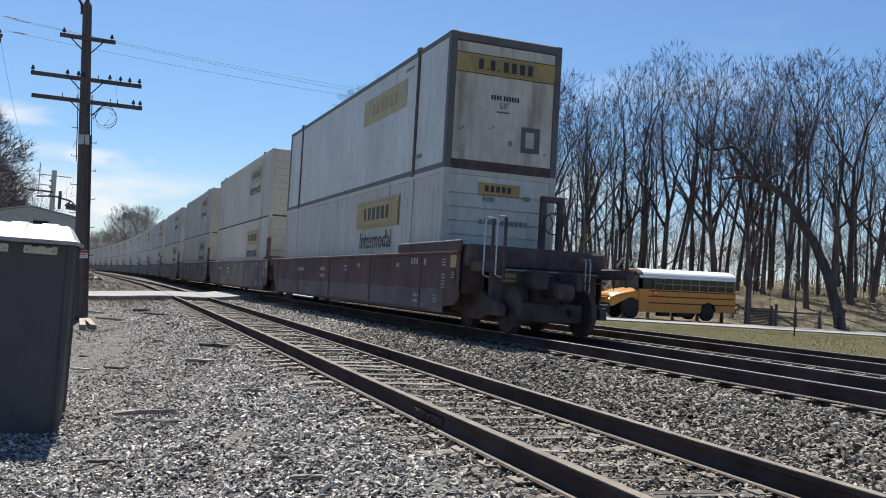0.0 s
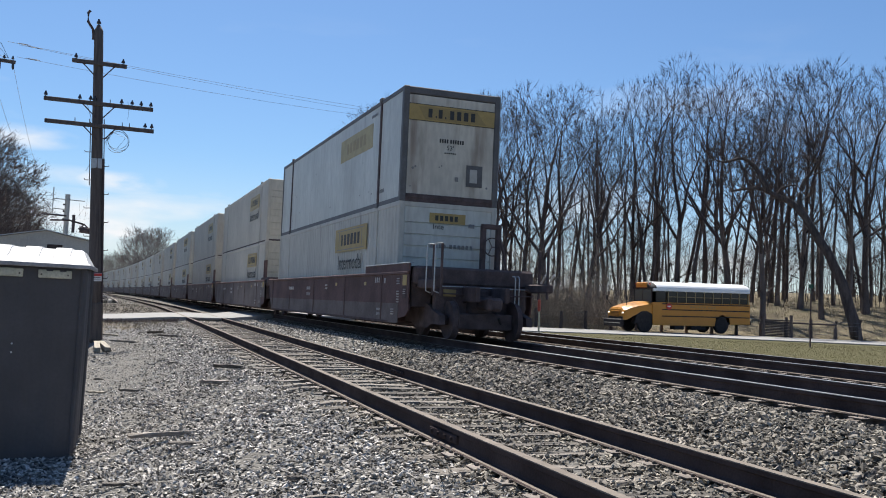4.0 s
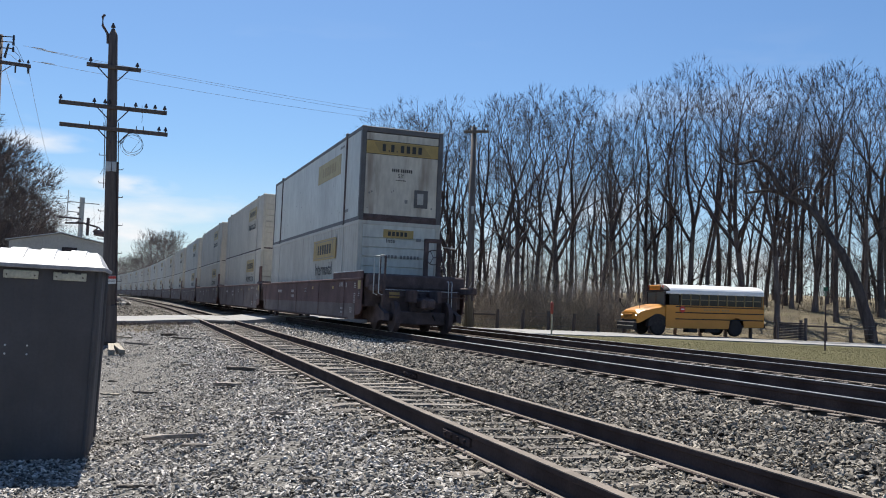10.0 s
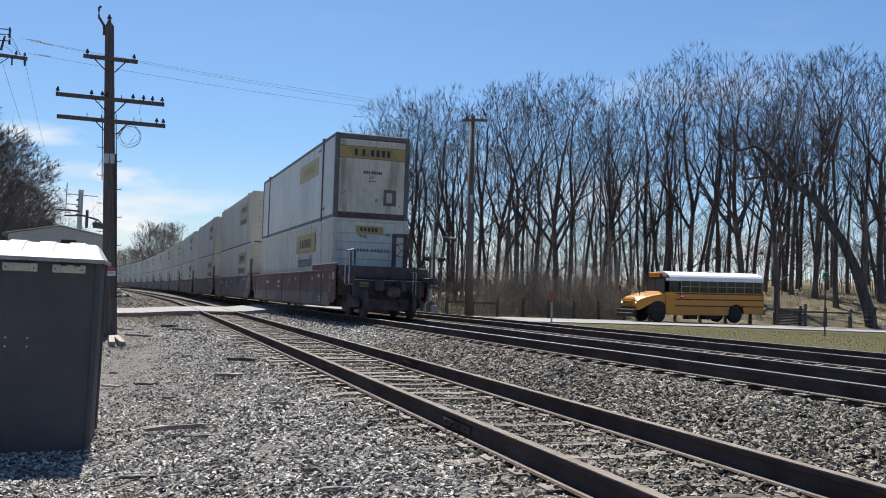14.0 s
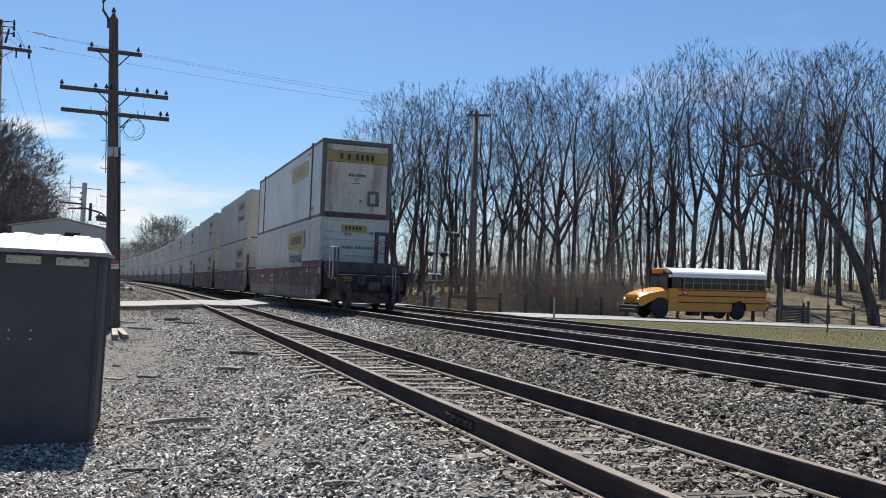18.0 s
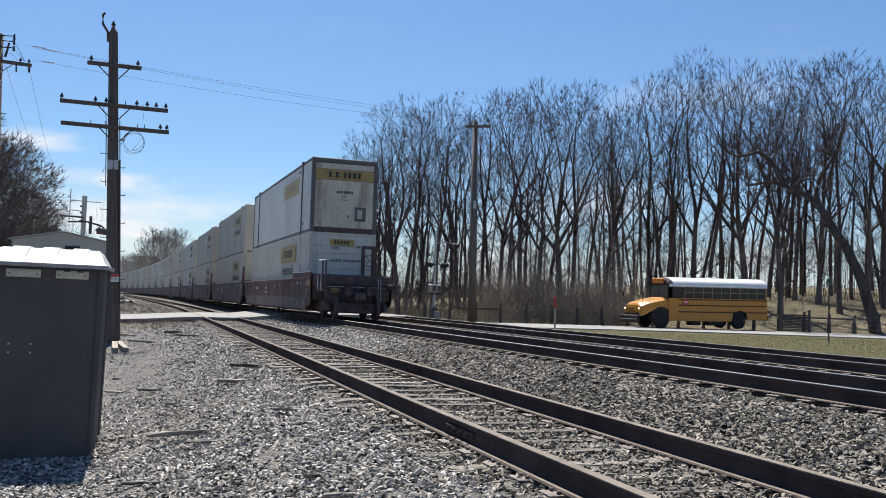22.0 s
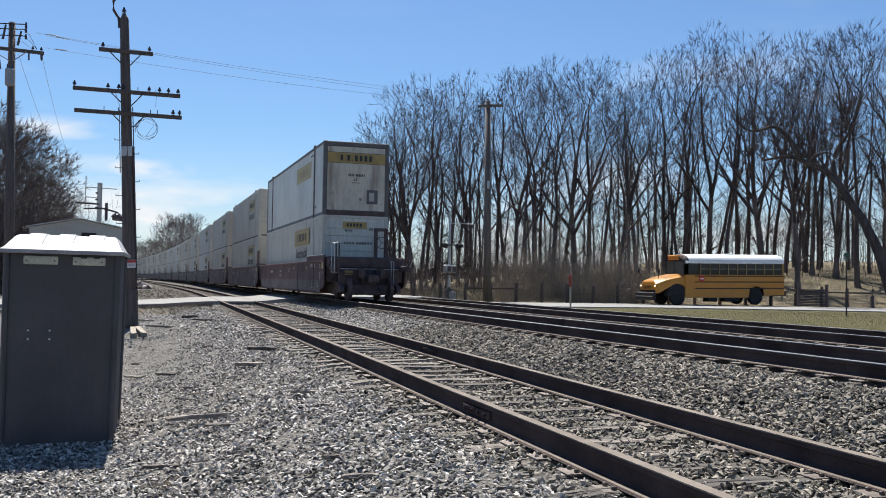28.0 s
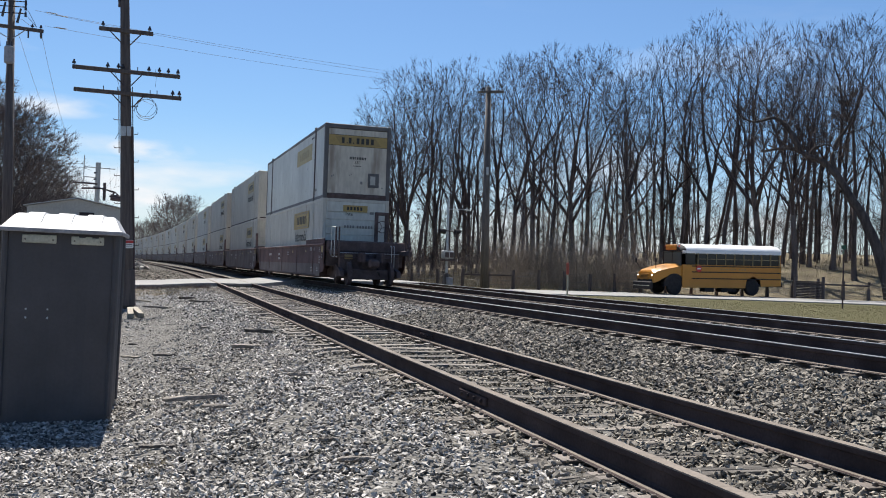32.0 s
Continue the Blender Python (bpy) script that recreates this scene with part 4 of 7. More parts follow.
def wheelset(parent, y):
    ob = holder("wheelset", pose(0, y, 0.42), "", "")
    ob.parent = parent
    for s in (-1, 1):
        bm = bmesh.new()
        for a, b, r0, r1 in ((0.70, 0.72, 0.455, 0.455), (0.72, 0.83, 0.425, 0.42), (0.71, 0.82, 0.36, 0.36)):
            tube(bm, [(s * a, 0, 0), (s * b, 0, 0)], [r0, r1], 28)
        part("wheel", bm, M_STEEL_DK, ob)
        bm = bmesh.new()
        for k in range(3):
            a = k * 2.094
            tube(bm, [(s * 0.98, 0.06 * math.cos(a), 0.06 * math.sin(a)), (s * 1.0, 0.06 * math.cos(a), 0.06 * math.sin(a))], 0.02, 6)
        tube(bm, [(s * 0.8, 0, 0), (s * 0.985, 0, 0)], 0.11, 12)
        part("bearing_cap", bm, M_RUST, ob)
    part("axle", one(tube, [(-0.9, 0, 0), (0.9, 0, 0)], 0.085, 10), M_STEEL_DK, ob)
    return ob


def well_car(last):
    """A well unit with a truck under its rear platform; the container's rear edge lies over the origin."""
    car = holder("well_car", Matrix(), "maroon intermodal well car with dusty sides and stencilled marks", "rail car", "well cars of the train")
    for s in (-1, 1):
        # plate side with a top chord, tapered ends and a dusty lower half
        bm = bmesh.new()
        extrude(bm, [(-1.72, 1.42), (-1.72, 0.74), (16.6, 0.74), (16.9, 1.42)], "x", s * 1.52, s * 1.545)
        # cars ahead get the greyer paint: dust plus painted glare
        part("side_plate", bm, M_CAR if last else M_CAR_DUST_GLARE, car)
        bm = bmesh.new()
        extrude(bm, [(-0.95, 0.74), (-0.95, 0.30), (-0.8, 0.28), (16.1, 0.28), (16.6, 0.74)], "x", s * 1.515, s * 1.54)
        part("lower_side_plate", bm, M_CAR_DUST_GLARE, car, "dust-coated lower side")
        bm = bmesh.new()
        extrude(bm, [(-1.72, 0.74), (-1.72, 0.60), (-1.5, 0.46), (-0.955, 0.40), (-0.955, 0.74)], "x", s * 1.5, s * 1.53)
        part("corner_gusset", bm, M_CAR, car)
        box_part("top_chord", (s * 1.535, 7.6, 1.45), (0.09, 18.6, 0.07), M_CAR, car, 0.015)
        box_part("bottom_chord", (s * 1.50, 7.9, 0.30), (0.10, 16.2, 0.07), M_STEEL_DK, car, 0.015)
        if s < 0 and last:
            box_part("raised_side", (s * 1.53, 0.10, 1.57), (0.05, 3.7, 0.20), M_CAR, car, 0.02)
            box_part("worn_edge", (s * 1.50, 0.10, 1.676), (0.13, 3.7, 0.022), M_GALV, car, 0.006, "pale steel top edge")
        for y in (0.4, 4.1, 8.2, 12.3, 15.9):
            box_part("side_post", (s * 1.552, y, 0.88), (0.012, 0.06, 1.08), M_CAR, car, 0.004)
        bm = bmesh.new()
        extrude(bm, [(-2.66, 0.32), (-2.62, 0.52), (-2.2, 0.62), (-1.85, 0.76), (-1.06, 0.76), (-0.7, 0.62), (-0.29, 0.52), (-0.25, 0.32), (-0.75, 0.32), (-1.05, 0.22), (-1.86, 0.22), (-2.16, 0.32)], "x", s * 0.98, s * 1.12)
        part("truck_side_frame", bm, M_STEEL_DK, car)
        bm = bmesh.new()
        for k in range(3):
            for q in range(4):
                tube(bm, [(s * 0.98, -1.61 + k * 0.155, 0.30 + q * 0.05), (s * 0.98, -1.61 + k * 0.155, 0.33 + q * 0.05)], 0.065, 8)
        part("spring_group", bm, M_STEEL_DK, car)
    part("well_floor", one(cbox, (0, 8.1, 0.31), (2.9, 16.4, 0.08), 0.02), M_STEEL_DK, car)
    bm = bmesh.new()
    cbox(bm, (0, -1.15, 1.16), (2.7, 2.0, 0.07), 0.02)
    cbox(bm, (0, -1.15, 0.93), (1.7, 1.8, 0.5), 0.05)
    for x in (-0.35, 0.35):
        cbox(bm, (x, -1.6, 1.0), (0.12, 2.7, 0.34), 0.02)
    cbox(bm, (0, -1.2, 0.86), (2.2, 0.5, 0.3), 0.04)
    part("end_platform", bm, M_STEEL_DK, car)
    part("end_bulkhead", one(cbox, (0, -0.12, 0.9), (2.9, 0.08, 1.2), 0.02), M_CAR, car)
    part("truck_bolster", one(cbox, (0, -1.46, 0.55), (2.1, 0.4, 0.28), 0.04), M_STEEL_DK, car)
    # end sill, deepened into a dark plate that stands in for shade below it
    part("end_sill", one(cbox, (0.05, -2.08, 0.80), (2.24, 0.16, 0.72), 0.03), M_STEEL_DK, car)
    part("deck_body", one(cbox, (0, -1.06, 1.40), (2.92, 1.8, 0.42), 0.05), M_STEEL_DK, car)
    part("draft_gear", one(cbox, (0, -1.9, 0.76), (0.6, 0.9, 0.44), 0.05), M_STEEL_DK, car)
    part("brake_rigging", one(cbox, (0, -1.3, 0.40), (1.36, 2.5, 0.36), 0.03), M_STEEL_DK, car)
    for s in (-1, 1):
        part("side_bracket", one(cbox, (s * 1.2, -0.9, 0.95), (0.5, 1.5, 0.56), 0.03), M_STEEL_DK, car)
    # stencils on the left side
    r = random.Random(9)
    bm = bmesh.new()
    for y0, z0, rows, n, hgt in ((-0.95, 1.32, 3, 6, 0.03), (-0.95, 1.02, 5, 5, 0.032), (0.75, 1.30, 1, 3, 0.13), (0.05, 1.28, 1, 1, 0.13), (-0.55, 0.60, 3, 7, 0.03), (0.6, 0.58, 2, 4, 0.06), (9.0, 1.12, 2, 5, 0.10), (12.0, 1.12, 1, 7, 0.11), (6.4, 1.2, 2, 5, 0.05)):
        for q in range(rows):
            for k in range(n):
                bar(bm, (-1.556, y0 + n * hgt * 0.5 - k * hgt * 1.25, z0 - q * hgt * 1.9), (0.006, hgt * r.uniform(0.5, 0.95), hgt))
    tagged(part("stencil", bm, M_WHITE_INK, car), kind="stuff")
    for y, w in ((-1.45, 0.30), (1.9, 0.20), (5.1, 0.20)):
        box_part("reflector", (-1.556, y, 1.28 if y < 0 else 1.22), (0.008, w, 0.24 if y < 0 else 0.09), M_YELLOW, car, 0.002, "yellow reflector patch")
    if not last:
        for y in (-1.2, -0.8):
            box_part("stanchion", (-1.42, y, 1.86), (0.08, 0.10, 1.0), M_CAR, car, 0.015)
    if last:
        for s in (-1, 1):
            # corner ladder: an arm past the deck, posts and grab irons
            box_part("corner_arm", (s * 1.33, -2.5, 1.2), (0.16, 1.15, 0.2), M_STEEL_DK, car, 0.03)
            for y in (-2.6, -3.02) if s > 0 else (-2.68, -3.2):
                low = 0.95
                box_part("ladder_post", (s * 1.30, y + 0.03, (2.06 + low) / 2), (0.05, 0.06, 2.06 - low), M_STEEL_DK, car, 0.012)
                if s < 0:
                    bm = bmesh.new()
                    tube(bm, [(s * 1.36, y, 1.0), (s * 1.47, y, 1.04), (s * 1.47, y, 2.0), (s * 1.44, y, 2.06), (s * 1.32, y, 2.06)], 0.015, 8)
                    part("grab_iron", bm, M_GALV, car, "pale steel grab iron")
                else:
                    part("slanted_bar", one(tube, [(1.44, y + 0.22, 1.32), (1.44, y - 0.02, 1.52)], 0.022, 6), M_GALV, car, "pale slanted steel bar")
        # highlight on the sill's top edge, painted as a pale strip
        box_part("sill_edge", (0.05, -2.165, 1.165), (2.2, 0.03, 0.02), M_GALV, car, 0.006, "pale strip painted as the highlight along the end sill")
        bm = bmesh.new()
        for x in (0.62, 1.02):
            cbox(bm, (x, -0.8, 2.05), (0.13, 0.12, 1.42), 0.02)
        cbox(bm, (0.82, -0.8, 2.70), (0.52, 0.14, 0.12), 0.02)
        tube(bm, [(1.02, -0.8, 2.65), (1.25, -1.0, 1.4)], 0.03, 6)
        part("brake_stand", bm, M_STEEL_DK, car)
        bm = bmesh.new()
        ring = [(0.82 + 0.22 * math.cos(a), -0.92, 2.2 + 0.22 * math.sin(a)) for a in np.linspace(0, 2 * math.pi, 20)]
        tube(bm, ring, 0.016, 6)
        for a in (0, 2.09, 4.19):
            tube(bm, [(0.82, -0.90, 2.2), (0.82 + 0.22 * math.cos(a), -0.92, 2.2 + 0.22 * math.sin(a))], 0.012, 5)
        part("brake_wheel", bm, M_STEEL_DK, car)
        for x in (0.86, 0.96):
            bm = bmesh.new()
            tube(bm, [(x, -2.20, 0.62), (x, -2.24, 0.66), (x, -2.24, 1.40), (x, -2.20, 1.46), (x, -2.08, 1.46)], 0.015, 8)
            part("grab_iron", bm, M_GALV, car, "pale steel grab iron")
        part("uncoupling_lever", one(tube, [(-1.3, -2.26, 1.02), (0.2, -2.30, 0.98), (1.3, -2.26, 1.02)], 0.018, 6), M_STEEL_DK, car)
        for k in range(5):
            box_part("brake_beam", (0, -2.45 + k * 0.48, 0.36 + 0.07 * (k % 2)), (1.3, 0.09, 0.11), M_STEEL_DK, car, 0.02)
        plate = box_part("data_panel", (-1.556, -1.45, 1.0), (0.008, 0.26, 0.28), M_STEEL_DK, car, 0.002, "dark data panel with faded print")
        for k in range(3):
            box_part("print_line", (-1.562, -1.45, 1.07 - k * 0.05), (0.004, 0.18, 0.014), M_WHITE_INK, plate, 0.001)
        bm = bmesh.new()
        cbox(bm, (0, -2.5, 0.80), (0.26, 0.8, 0.24), 0.05)
        cbox(bm, (0.05, -2.95, 0.80), (0.34, 0.22, 0.30), 0.07)
        cbox(bm, (-0.14, -3.08, 0.80), (0.12, 0.2, 0.28), 0.05)
        part("coupler", bm, M_STEEL_DK, car)
        part("air_hose", one(tube, [(0.28, -2.2, 0.8), (0.34, -2.5, 0.5), (0.32, -2.7, 0.38), (0.22, -2.8, 0.5)], 0.028, 7), M_TYRE, car)
        box_part("end_plate", (-0.72, -2.17, 1.02), (0.3, 0.02, 0.16), M_YELLOW_DK, car, 0.005, "faded yellow sign plate")
        box_part("end_device", (0.1, -2.19, 1.0), (0.22, 0.10, 0.24), M_STEEL_DK, car, 0.03)
    return car


MOVERS, WHEELS = [], []


def build_train():
    rear = well_car(True)
    plain = well_car(False)
    smooth_c, ribbed_c, cream_c = container("smooth"), container("ribbed"), container("cream")
    for k in range(UNITS):
        car = rear if k == 0 else plain if k == 1 else copy_thing(plain, Matrix())
        MOVERS.append((car, k * PITCH, 0.0))
        if k == 0:
            low, up = ribbed_c, smooth_c
        else:
            low = cream_c if k == 1 else copy_thing(cream_c if k % 3 else ribbed_c, Matrix())
            up = copy_thing(cream_c if k in (1, 2, 5, 9) or k % 4 == 0 else ribbed_c, Matrix())
        MOVERS.append((low, k * PITCH, 0.38))
        MOVERS.append((up, k * PITCH, 3.25 if k == 0 else 3.20))
        if k == 0:
            up["label"] = "dirty white smooth-sided container with grey frame, stacked last on the train"
            low["label"] = "white ribbed container sitting low in the last well car"
    for car, _, _ in MOVERS:
        if car.name.startswith("well_car"):
            for y in (-0.55, -2.36):
                w = wheelset(car, y) if not WHEELS else None
                if w is None:
                    w = copy_part(WHEELS[0], car, y)
                WHEELS.append(w)


def copy_part(src, parent, y):
    ob = src.copy()
    scene.collection.objects.link(ob)
    ob.parent, ob.matrix_basis = parent, pose(0, y, 0.42)
    for c in src.children:
        q = c.copy()
        scene.collection.objects.link(q)
        q.parent = ob
    return ob


build_train()


# ---- trees ----
def tree_parts(seed, height, stems=4, fork=0.4, girth=0.3, wide=0.28, dense=(2, 3, 8), fine=0.0085, low=3, wave=1.0):
    """Trunk and crown of a bare tree: a stout bole that forks into rising stems, with branches, branchlets and fine twigs."""
    r = random.Random(seed)
    trunk, crown = ([], []), ([], [])

    def add(acc, pts, radii, n):
        V, F = acc
        base = len(V)
        for i, p in enumerate(pts):
            d = (pts[min(i + 1, len(pts) - 1)] - pts[max(i - 1, 0)]).normalized()
            a = d.orthogonal().normalized()
            c = d.cross(a)
            for k in range(n):
                w = 2 * math.pi * k / n
                V.append(p + (a * math.cos(w) + c * math.sin(w)) * radii[i])
        for i in range(len(pts) - 1):
            for k in range(n):
                a0, a1 = base + i * n + k, base + i * n + (k + 1) % n
                F.append((a0, a1, a1 + n, a0 + n))

    def spike(p, q, w):
        V, F = crown
        d = (q - p).normalized()
        a = d.orthogonal().normalized() * w
        c = d.cross(a)
        b = len(V)
        V.extend((p + a, p - a * 0.5 + c * 0.87, p - a * 0.5 - c * 0.87, q))
        F.extend(((b, b + 1, b + 3), (b + 1, b + 2, b + 3)))

    def aside(d, ang, spin=None):
        side = d.orthogonal().normalized()
        side.rotate(Matrix.Rotation(r.uniform(0, 2 * math.pi) if spin is None else spin, 3, d))
        ang = radians(ang)
        return (d * math.cos(ang) + side * math.sin(ang)).normalized()

    def run(acc, p, d, length, rad, segs, sides, crook, lift, taper):
        pts, radii, q = [p], [rad], d.normalized()
        for k in range(segs):
            q = (q + Vector((r.gauss(0, 1), r.gauss(0, 1), r.gauss(0, 0.5))) * crook * wave + Vector((0, 0, lift))).normalized()
            pts.append(pts[-1] + q * length / segs)
            radii.append(max(rad * (1 - taper * (k + 1) / segs), fine))
        add(acc, pts, radii, sides)

        def along(f):
            i = min(int(f * segs), segs - 1)
            t = f * segs - i
            return pts[i].lerp(pts[i + 1], t), (pts[i + 1] - pts[i]).normalized(), radii[i] * (1 - t) + radii[i + 1] * t
        return along

    mid, rise, half = height * 0.58, height * 0.42, height * wide

    def reach(p, d):
        """How far a shoot can grow before it meets the crown's dome."""
        a = Vector((p.x / half, p.y / half, (p.z - mid) / rise))
        b = Vector((d.x / half, d.y / half, d.z / rise))
        qa, qb, qc = b.dot(b), a.dot(b), a.dot(a) - 1
        disc = qb * qb - qa * qc
        return max((-qb + math.sqrt(disc)) / qa, 0.0) if disc > 0 else 0.0

    def tip(p, d):
        """A spray of short twigs at the end of a shoot."""
        for k in range(dense[1]):
            e = (aside(d, r.uniform(3, 30)) + Vector((0, 0, 0.22))).normalized()
            spike(p, p + e * r.uniform(0.3, 0.85), fine * r.uniform(0.8, 1.2))

    def grow(acc, p, d, rad, left):
        """A limb that runs on and forks, again and again, until it nears the crown's dome."""
        room = reach(p, d)
        if left <= 0 or room < 0.45:
            tip(p, d)
            return
        length = min(max(room * r.uniform(0.22, 0.40), 0.6), room)
        thick = rad > 0.05
        al = run(acc, p, d, length, rad, 4 if thick else 2, 6 if thick else 3, 0.045 if thick else 0.07, 0.02, 0.2)
        for k in range(dense[0] if thick else 1):
            at, dr, rr = al(r.uniform(0.15, 0.9))
            e = (aside(dr, r.uniform(30, 62)) + Vector((0, 0, 0.12))).normalized()
            if thick:
                grow(acc, at, e, max(rr * r.uniform(0.22, 0.40), fine * 1.5), min(left - 2, 3))
            else:
                spike(at, at + e * r.uniform(0.35, 0.9), fine * 1.2)
        at, dr, rr = al(0.999)
        spin = r.uniform(0, 6.28)
        grow(acc, at, aside(dr, r.uniform(5, 17), spin), max(rr * r.uniform(0.76, 0.86), fine), left - 1)
        grow(acc, at, aside(dr, r.uniform(22, 44), spin + math.pi + r.uniform(-0.5, 0.5)), max(rr * r.uniform(0.48, 0.68), fine), left - 1)

    top = fork * height
    lean = Vector((r.uniform(-0.04, 0.04), r.uniform(-0.04, 0.04), 1))
    bole = run(trunk, Vector((0, 0, -0.2)), lean, top + 0.2, girth, 7, 10, 0.03, 0.03, 0.25)
    V = trunk[0]
    for v in V[:10]:
        v.x, v.y = v.x * 1.3, v.y * 1.3
    spin0 = r.uniform(0, 6.28)
    for k in range(stems):
        f = 1.0 if k == 0 else 0.99 - 0.34 * (k - 1) / max(stems - 1, 1) * r.uniform(0.7, 1.2)
        at, dr, rr = bole(min(f, 0.995))
        ang = r.uniform(1, 6) if k == 0 else 15 + 36 * (k - 1) / max(stems - 2, 1) * r.uniform(0.7, 1.1)
        rad = rr * (0.82 if k == 0 else r.uniform(0.45, 0.68))
        grow(crown, at, aside(dr, ang, spin0 + k * 2.4 + r.uniform(-0.4, 0.4)), rad, dense[2] if k == 0 else dense[2] - 1)
    for k in range(low):
        p, d, q = bole(r.uniform(0.15, 0.95))
        e = aside(d, r.uniform(30, 78))
        al = run(crown, p, e, r.uniform(1.0, 3.8), q * r.uniform(0.10, 0.2), 4, 4, 0.14, 0.08, 0.8)
        for j in range(6):
            at, dr, rr = al(0.2 + 0.13 * j)
            tip(at, aside(dr, r.uniform(15, 50)))
    return trunk, crown


def tree_thing(seed, height, twig, label, group, **kw):
    tr, cr = tree_parts(seed, height, **kw)
    top = holder("bare_tree", Matrix(), label, "tree", group)
    for nm, (V, F), m in (("trunk", tr, M_BARK), ("crown", cr, twig)):
        ob = new(nm, mesh_of(nm, V, F, m, nm == "trunk"))
        ob.parent = top
    return top


EYE_Z = 0.77


def spot(px, dist, tilt_z=None):
    """A place on the ground by its bearing, given as the offset in the view ahead at the end of the clip."""
    az = radians(18.43) + math.atan((px - 784) / 1611.3)
    x, y = dist * math.sin(az), dist * math.cos(az)
    return x, y, float(terrain(np.array(x), np.array(y)))


def build_woods():
    rnd = random.Random(21)
    wood = "tall bare grey-brown tree at the edge of the woods"
    kinds = {}
    # stems, fork height, girth, half width of the crown, forks to the tip, low branches
    specs = [(5, 0.36, 0.30, 0.30, 8, 6), (6, 0.32, 0.30, 0.34, 8, 5), (4, 0.40, 0.24, 0.23, 8, 7), (4, 0.30, 0.25, 0.25, 8, 5), (6, 0.34, 0.32, 0.34, 8, 6), (3, 0.28, 0.22, 0.22, 8, 5),
             (3, 0.38, 0.19, 0.18, 7, 8), (3, 0.26, 0.17, 0.18, 7, 6), (4, 0.44, 0.20, 0.20, 7, 8), (2, 0.46, 0.13, 0.13, 6, 9), (2, 0.34, 0.13, 0.15, 6, 7)]

    def plant(kind, x, y, z, height, turn, lean):
        """The first tree of a kind is grown, the later ones are copies of it."""
        m = Matrix.LocRotScale((x, y, z), Euler((radians(lean[0]), radians(lean[1]), radians(turn))), None)
        if kind not in kinds:
            st, fk, g, wd, nb, lw = specs[kind]
            ob = tree_thing(100 + kind, 19.0, M_TWIG, wood, "woods beyond the road", stems=st, fork=fk, girth=g * 0.86, wide=wd, dense=(1, 3, nb - 1), fine=0.0082, low=lw * 2 + 3)
            kinds[kind] = ob, max(v.co.z for c in ob.children for v in c.data.vertices)
            ob.matrix_world = m
        else:
            ob = copy_thing(kinds[kind][0], m)
        s = height / kinds[kind][1]
        ob.scale = (s, s, s)

    # the woods' roofline: rise over the eye per metre of distance
    sil_x = [560, 640, 680, 723, 790, 861, 905, 938, 1027, 1082, 1126, 1176, 1248, 1336, 1435, 1546, 1700]
    sil_h = [0.13, 0.14, 0.185, 0.235, 0.232, 0.23, 0.247, 0.259, 0.267, 0.246, 0.247, 0.264, 0.283, 0.286, 0.284, 0.268, 0.258]

    def tall(px, dist, z):
        return np.interp(px, sil_x, sil_h) * dist + EYE_Z - z
    # bearing, distance and build: 0 stout, 1 middling, 2 slender
    front = [(590, 96, 1), (606, 88, 1), (622, 92, 1), (638, 80, 1), (652, 74, 1), (661, 82, 1), (668, 70, 1), (679, 78, 2), (688, 72, 2), (697, 84, 1), (714, 80, 1), (746, 73, 1), (780, 82, 2), (826, 84, 1), (862, 84, 1), (706, 76, 1), (734, 70, 0), (756, 78, 2), (768, 74, 1), (791, 71, 1), (812, 80, 2), (838, 76, 1), (849, 72, 2), (878, 77, 1), (896, 80, 2), (912, 74, 1), (928, 69, 1), (944, 72, 0),
             (958, 78, 2), (981, 71, 1), (998, 82, 2), (1021, 70, 0), (1041, 73, 1), (1066, 79, 2), (1097, 72, 0), (1114, 84, 2), (1128, 76, 1), (1150, 82, 2), (1176, 78, 1), (1202, 76, 2), (1218, 82, 1), (1255, 76, 1), (1270, 90, 2), (1285, 75, 1),
             (1306, 88, 2), (1326, 82, 2), (1353, 74, 0), (1371, 88, 2), (1390, 80, 2), (1412, 70, 1), (1438, 78, 1), (1453, 90, 2), (1480, 76, 1), (1502, 86, 2), (1519, 71, 1), (1540, 80, 2), (1566, 78, 1), (1600, 74, 0), (1640, 76, 1), (1690, 74, 1), (1740, 80, 1)]
    pools = ((0, 1, 4), (2, 3, 5, 8), (6, 7, 8))
    for k, (px, dist, build) in enumerate(front):
        x, y, z = spot(px, dist)
        slant = 2.8 if build else 1.5
        plant(pools[build][k % len(pools[build])], x, y, z, tall(px, dist, z) * (rnd.uniform(0.9, 1.03) if build < 2 else rnd.uniform(0.78, 0.96)), rnd.uniform(0, 360), (rnd.uniform(-slant, slant), rnd.uniform(-slant, slant)))
    for k in range(66):
        px = rnd.uniform(600, 1100) if k % 2 == 0 else rnd.uniform(1080, 1230) if k % 6 == 1 else rnd.uniform(1370, 1720) if k % 6 == 4 else rnd.uniform(1080, 1720)
        dist = rnd.uniform(74, 92) if k % 2 else rnd.uniform(84, 118)
        x, y, z = spot(px, dist)
        plant(rnd.choice((9, 10, 9, 10, 6)), x, y, z, min(tall(px, dist, z), 20.5) * rnd.uniform(0.55, 0.9), rnd.uniform(0, 360), (rnd.uniform(-3.5, 3.5), rnd.uniform(-3.5, 3.5)))
    for k in range(15):
        px, dist = rnd.uniform(1330, 1720), rnd.uniform(72, 104)
        x, y, z = spot(px, dist)
        plant(rnd.choice((6, 7, 8, 9)), x, y, z, min(tall(px, dist, z), 21.0) * rnd.uniform(0.65, 0.95), rnd.uniform(0, 360), (rnd.uniform(-2, 2), rnd.uniform(-2, 2)))
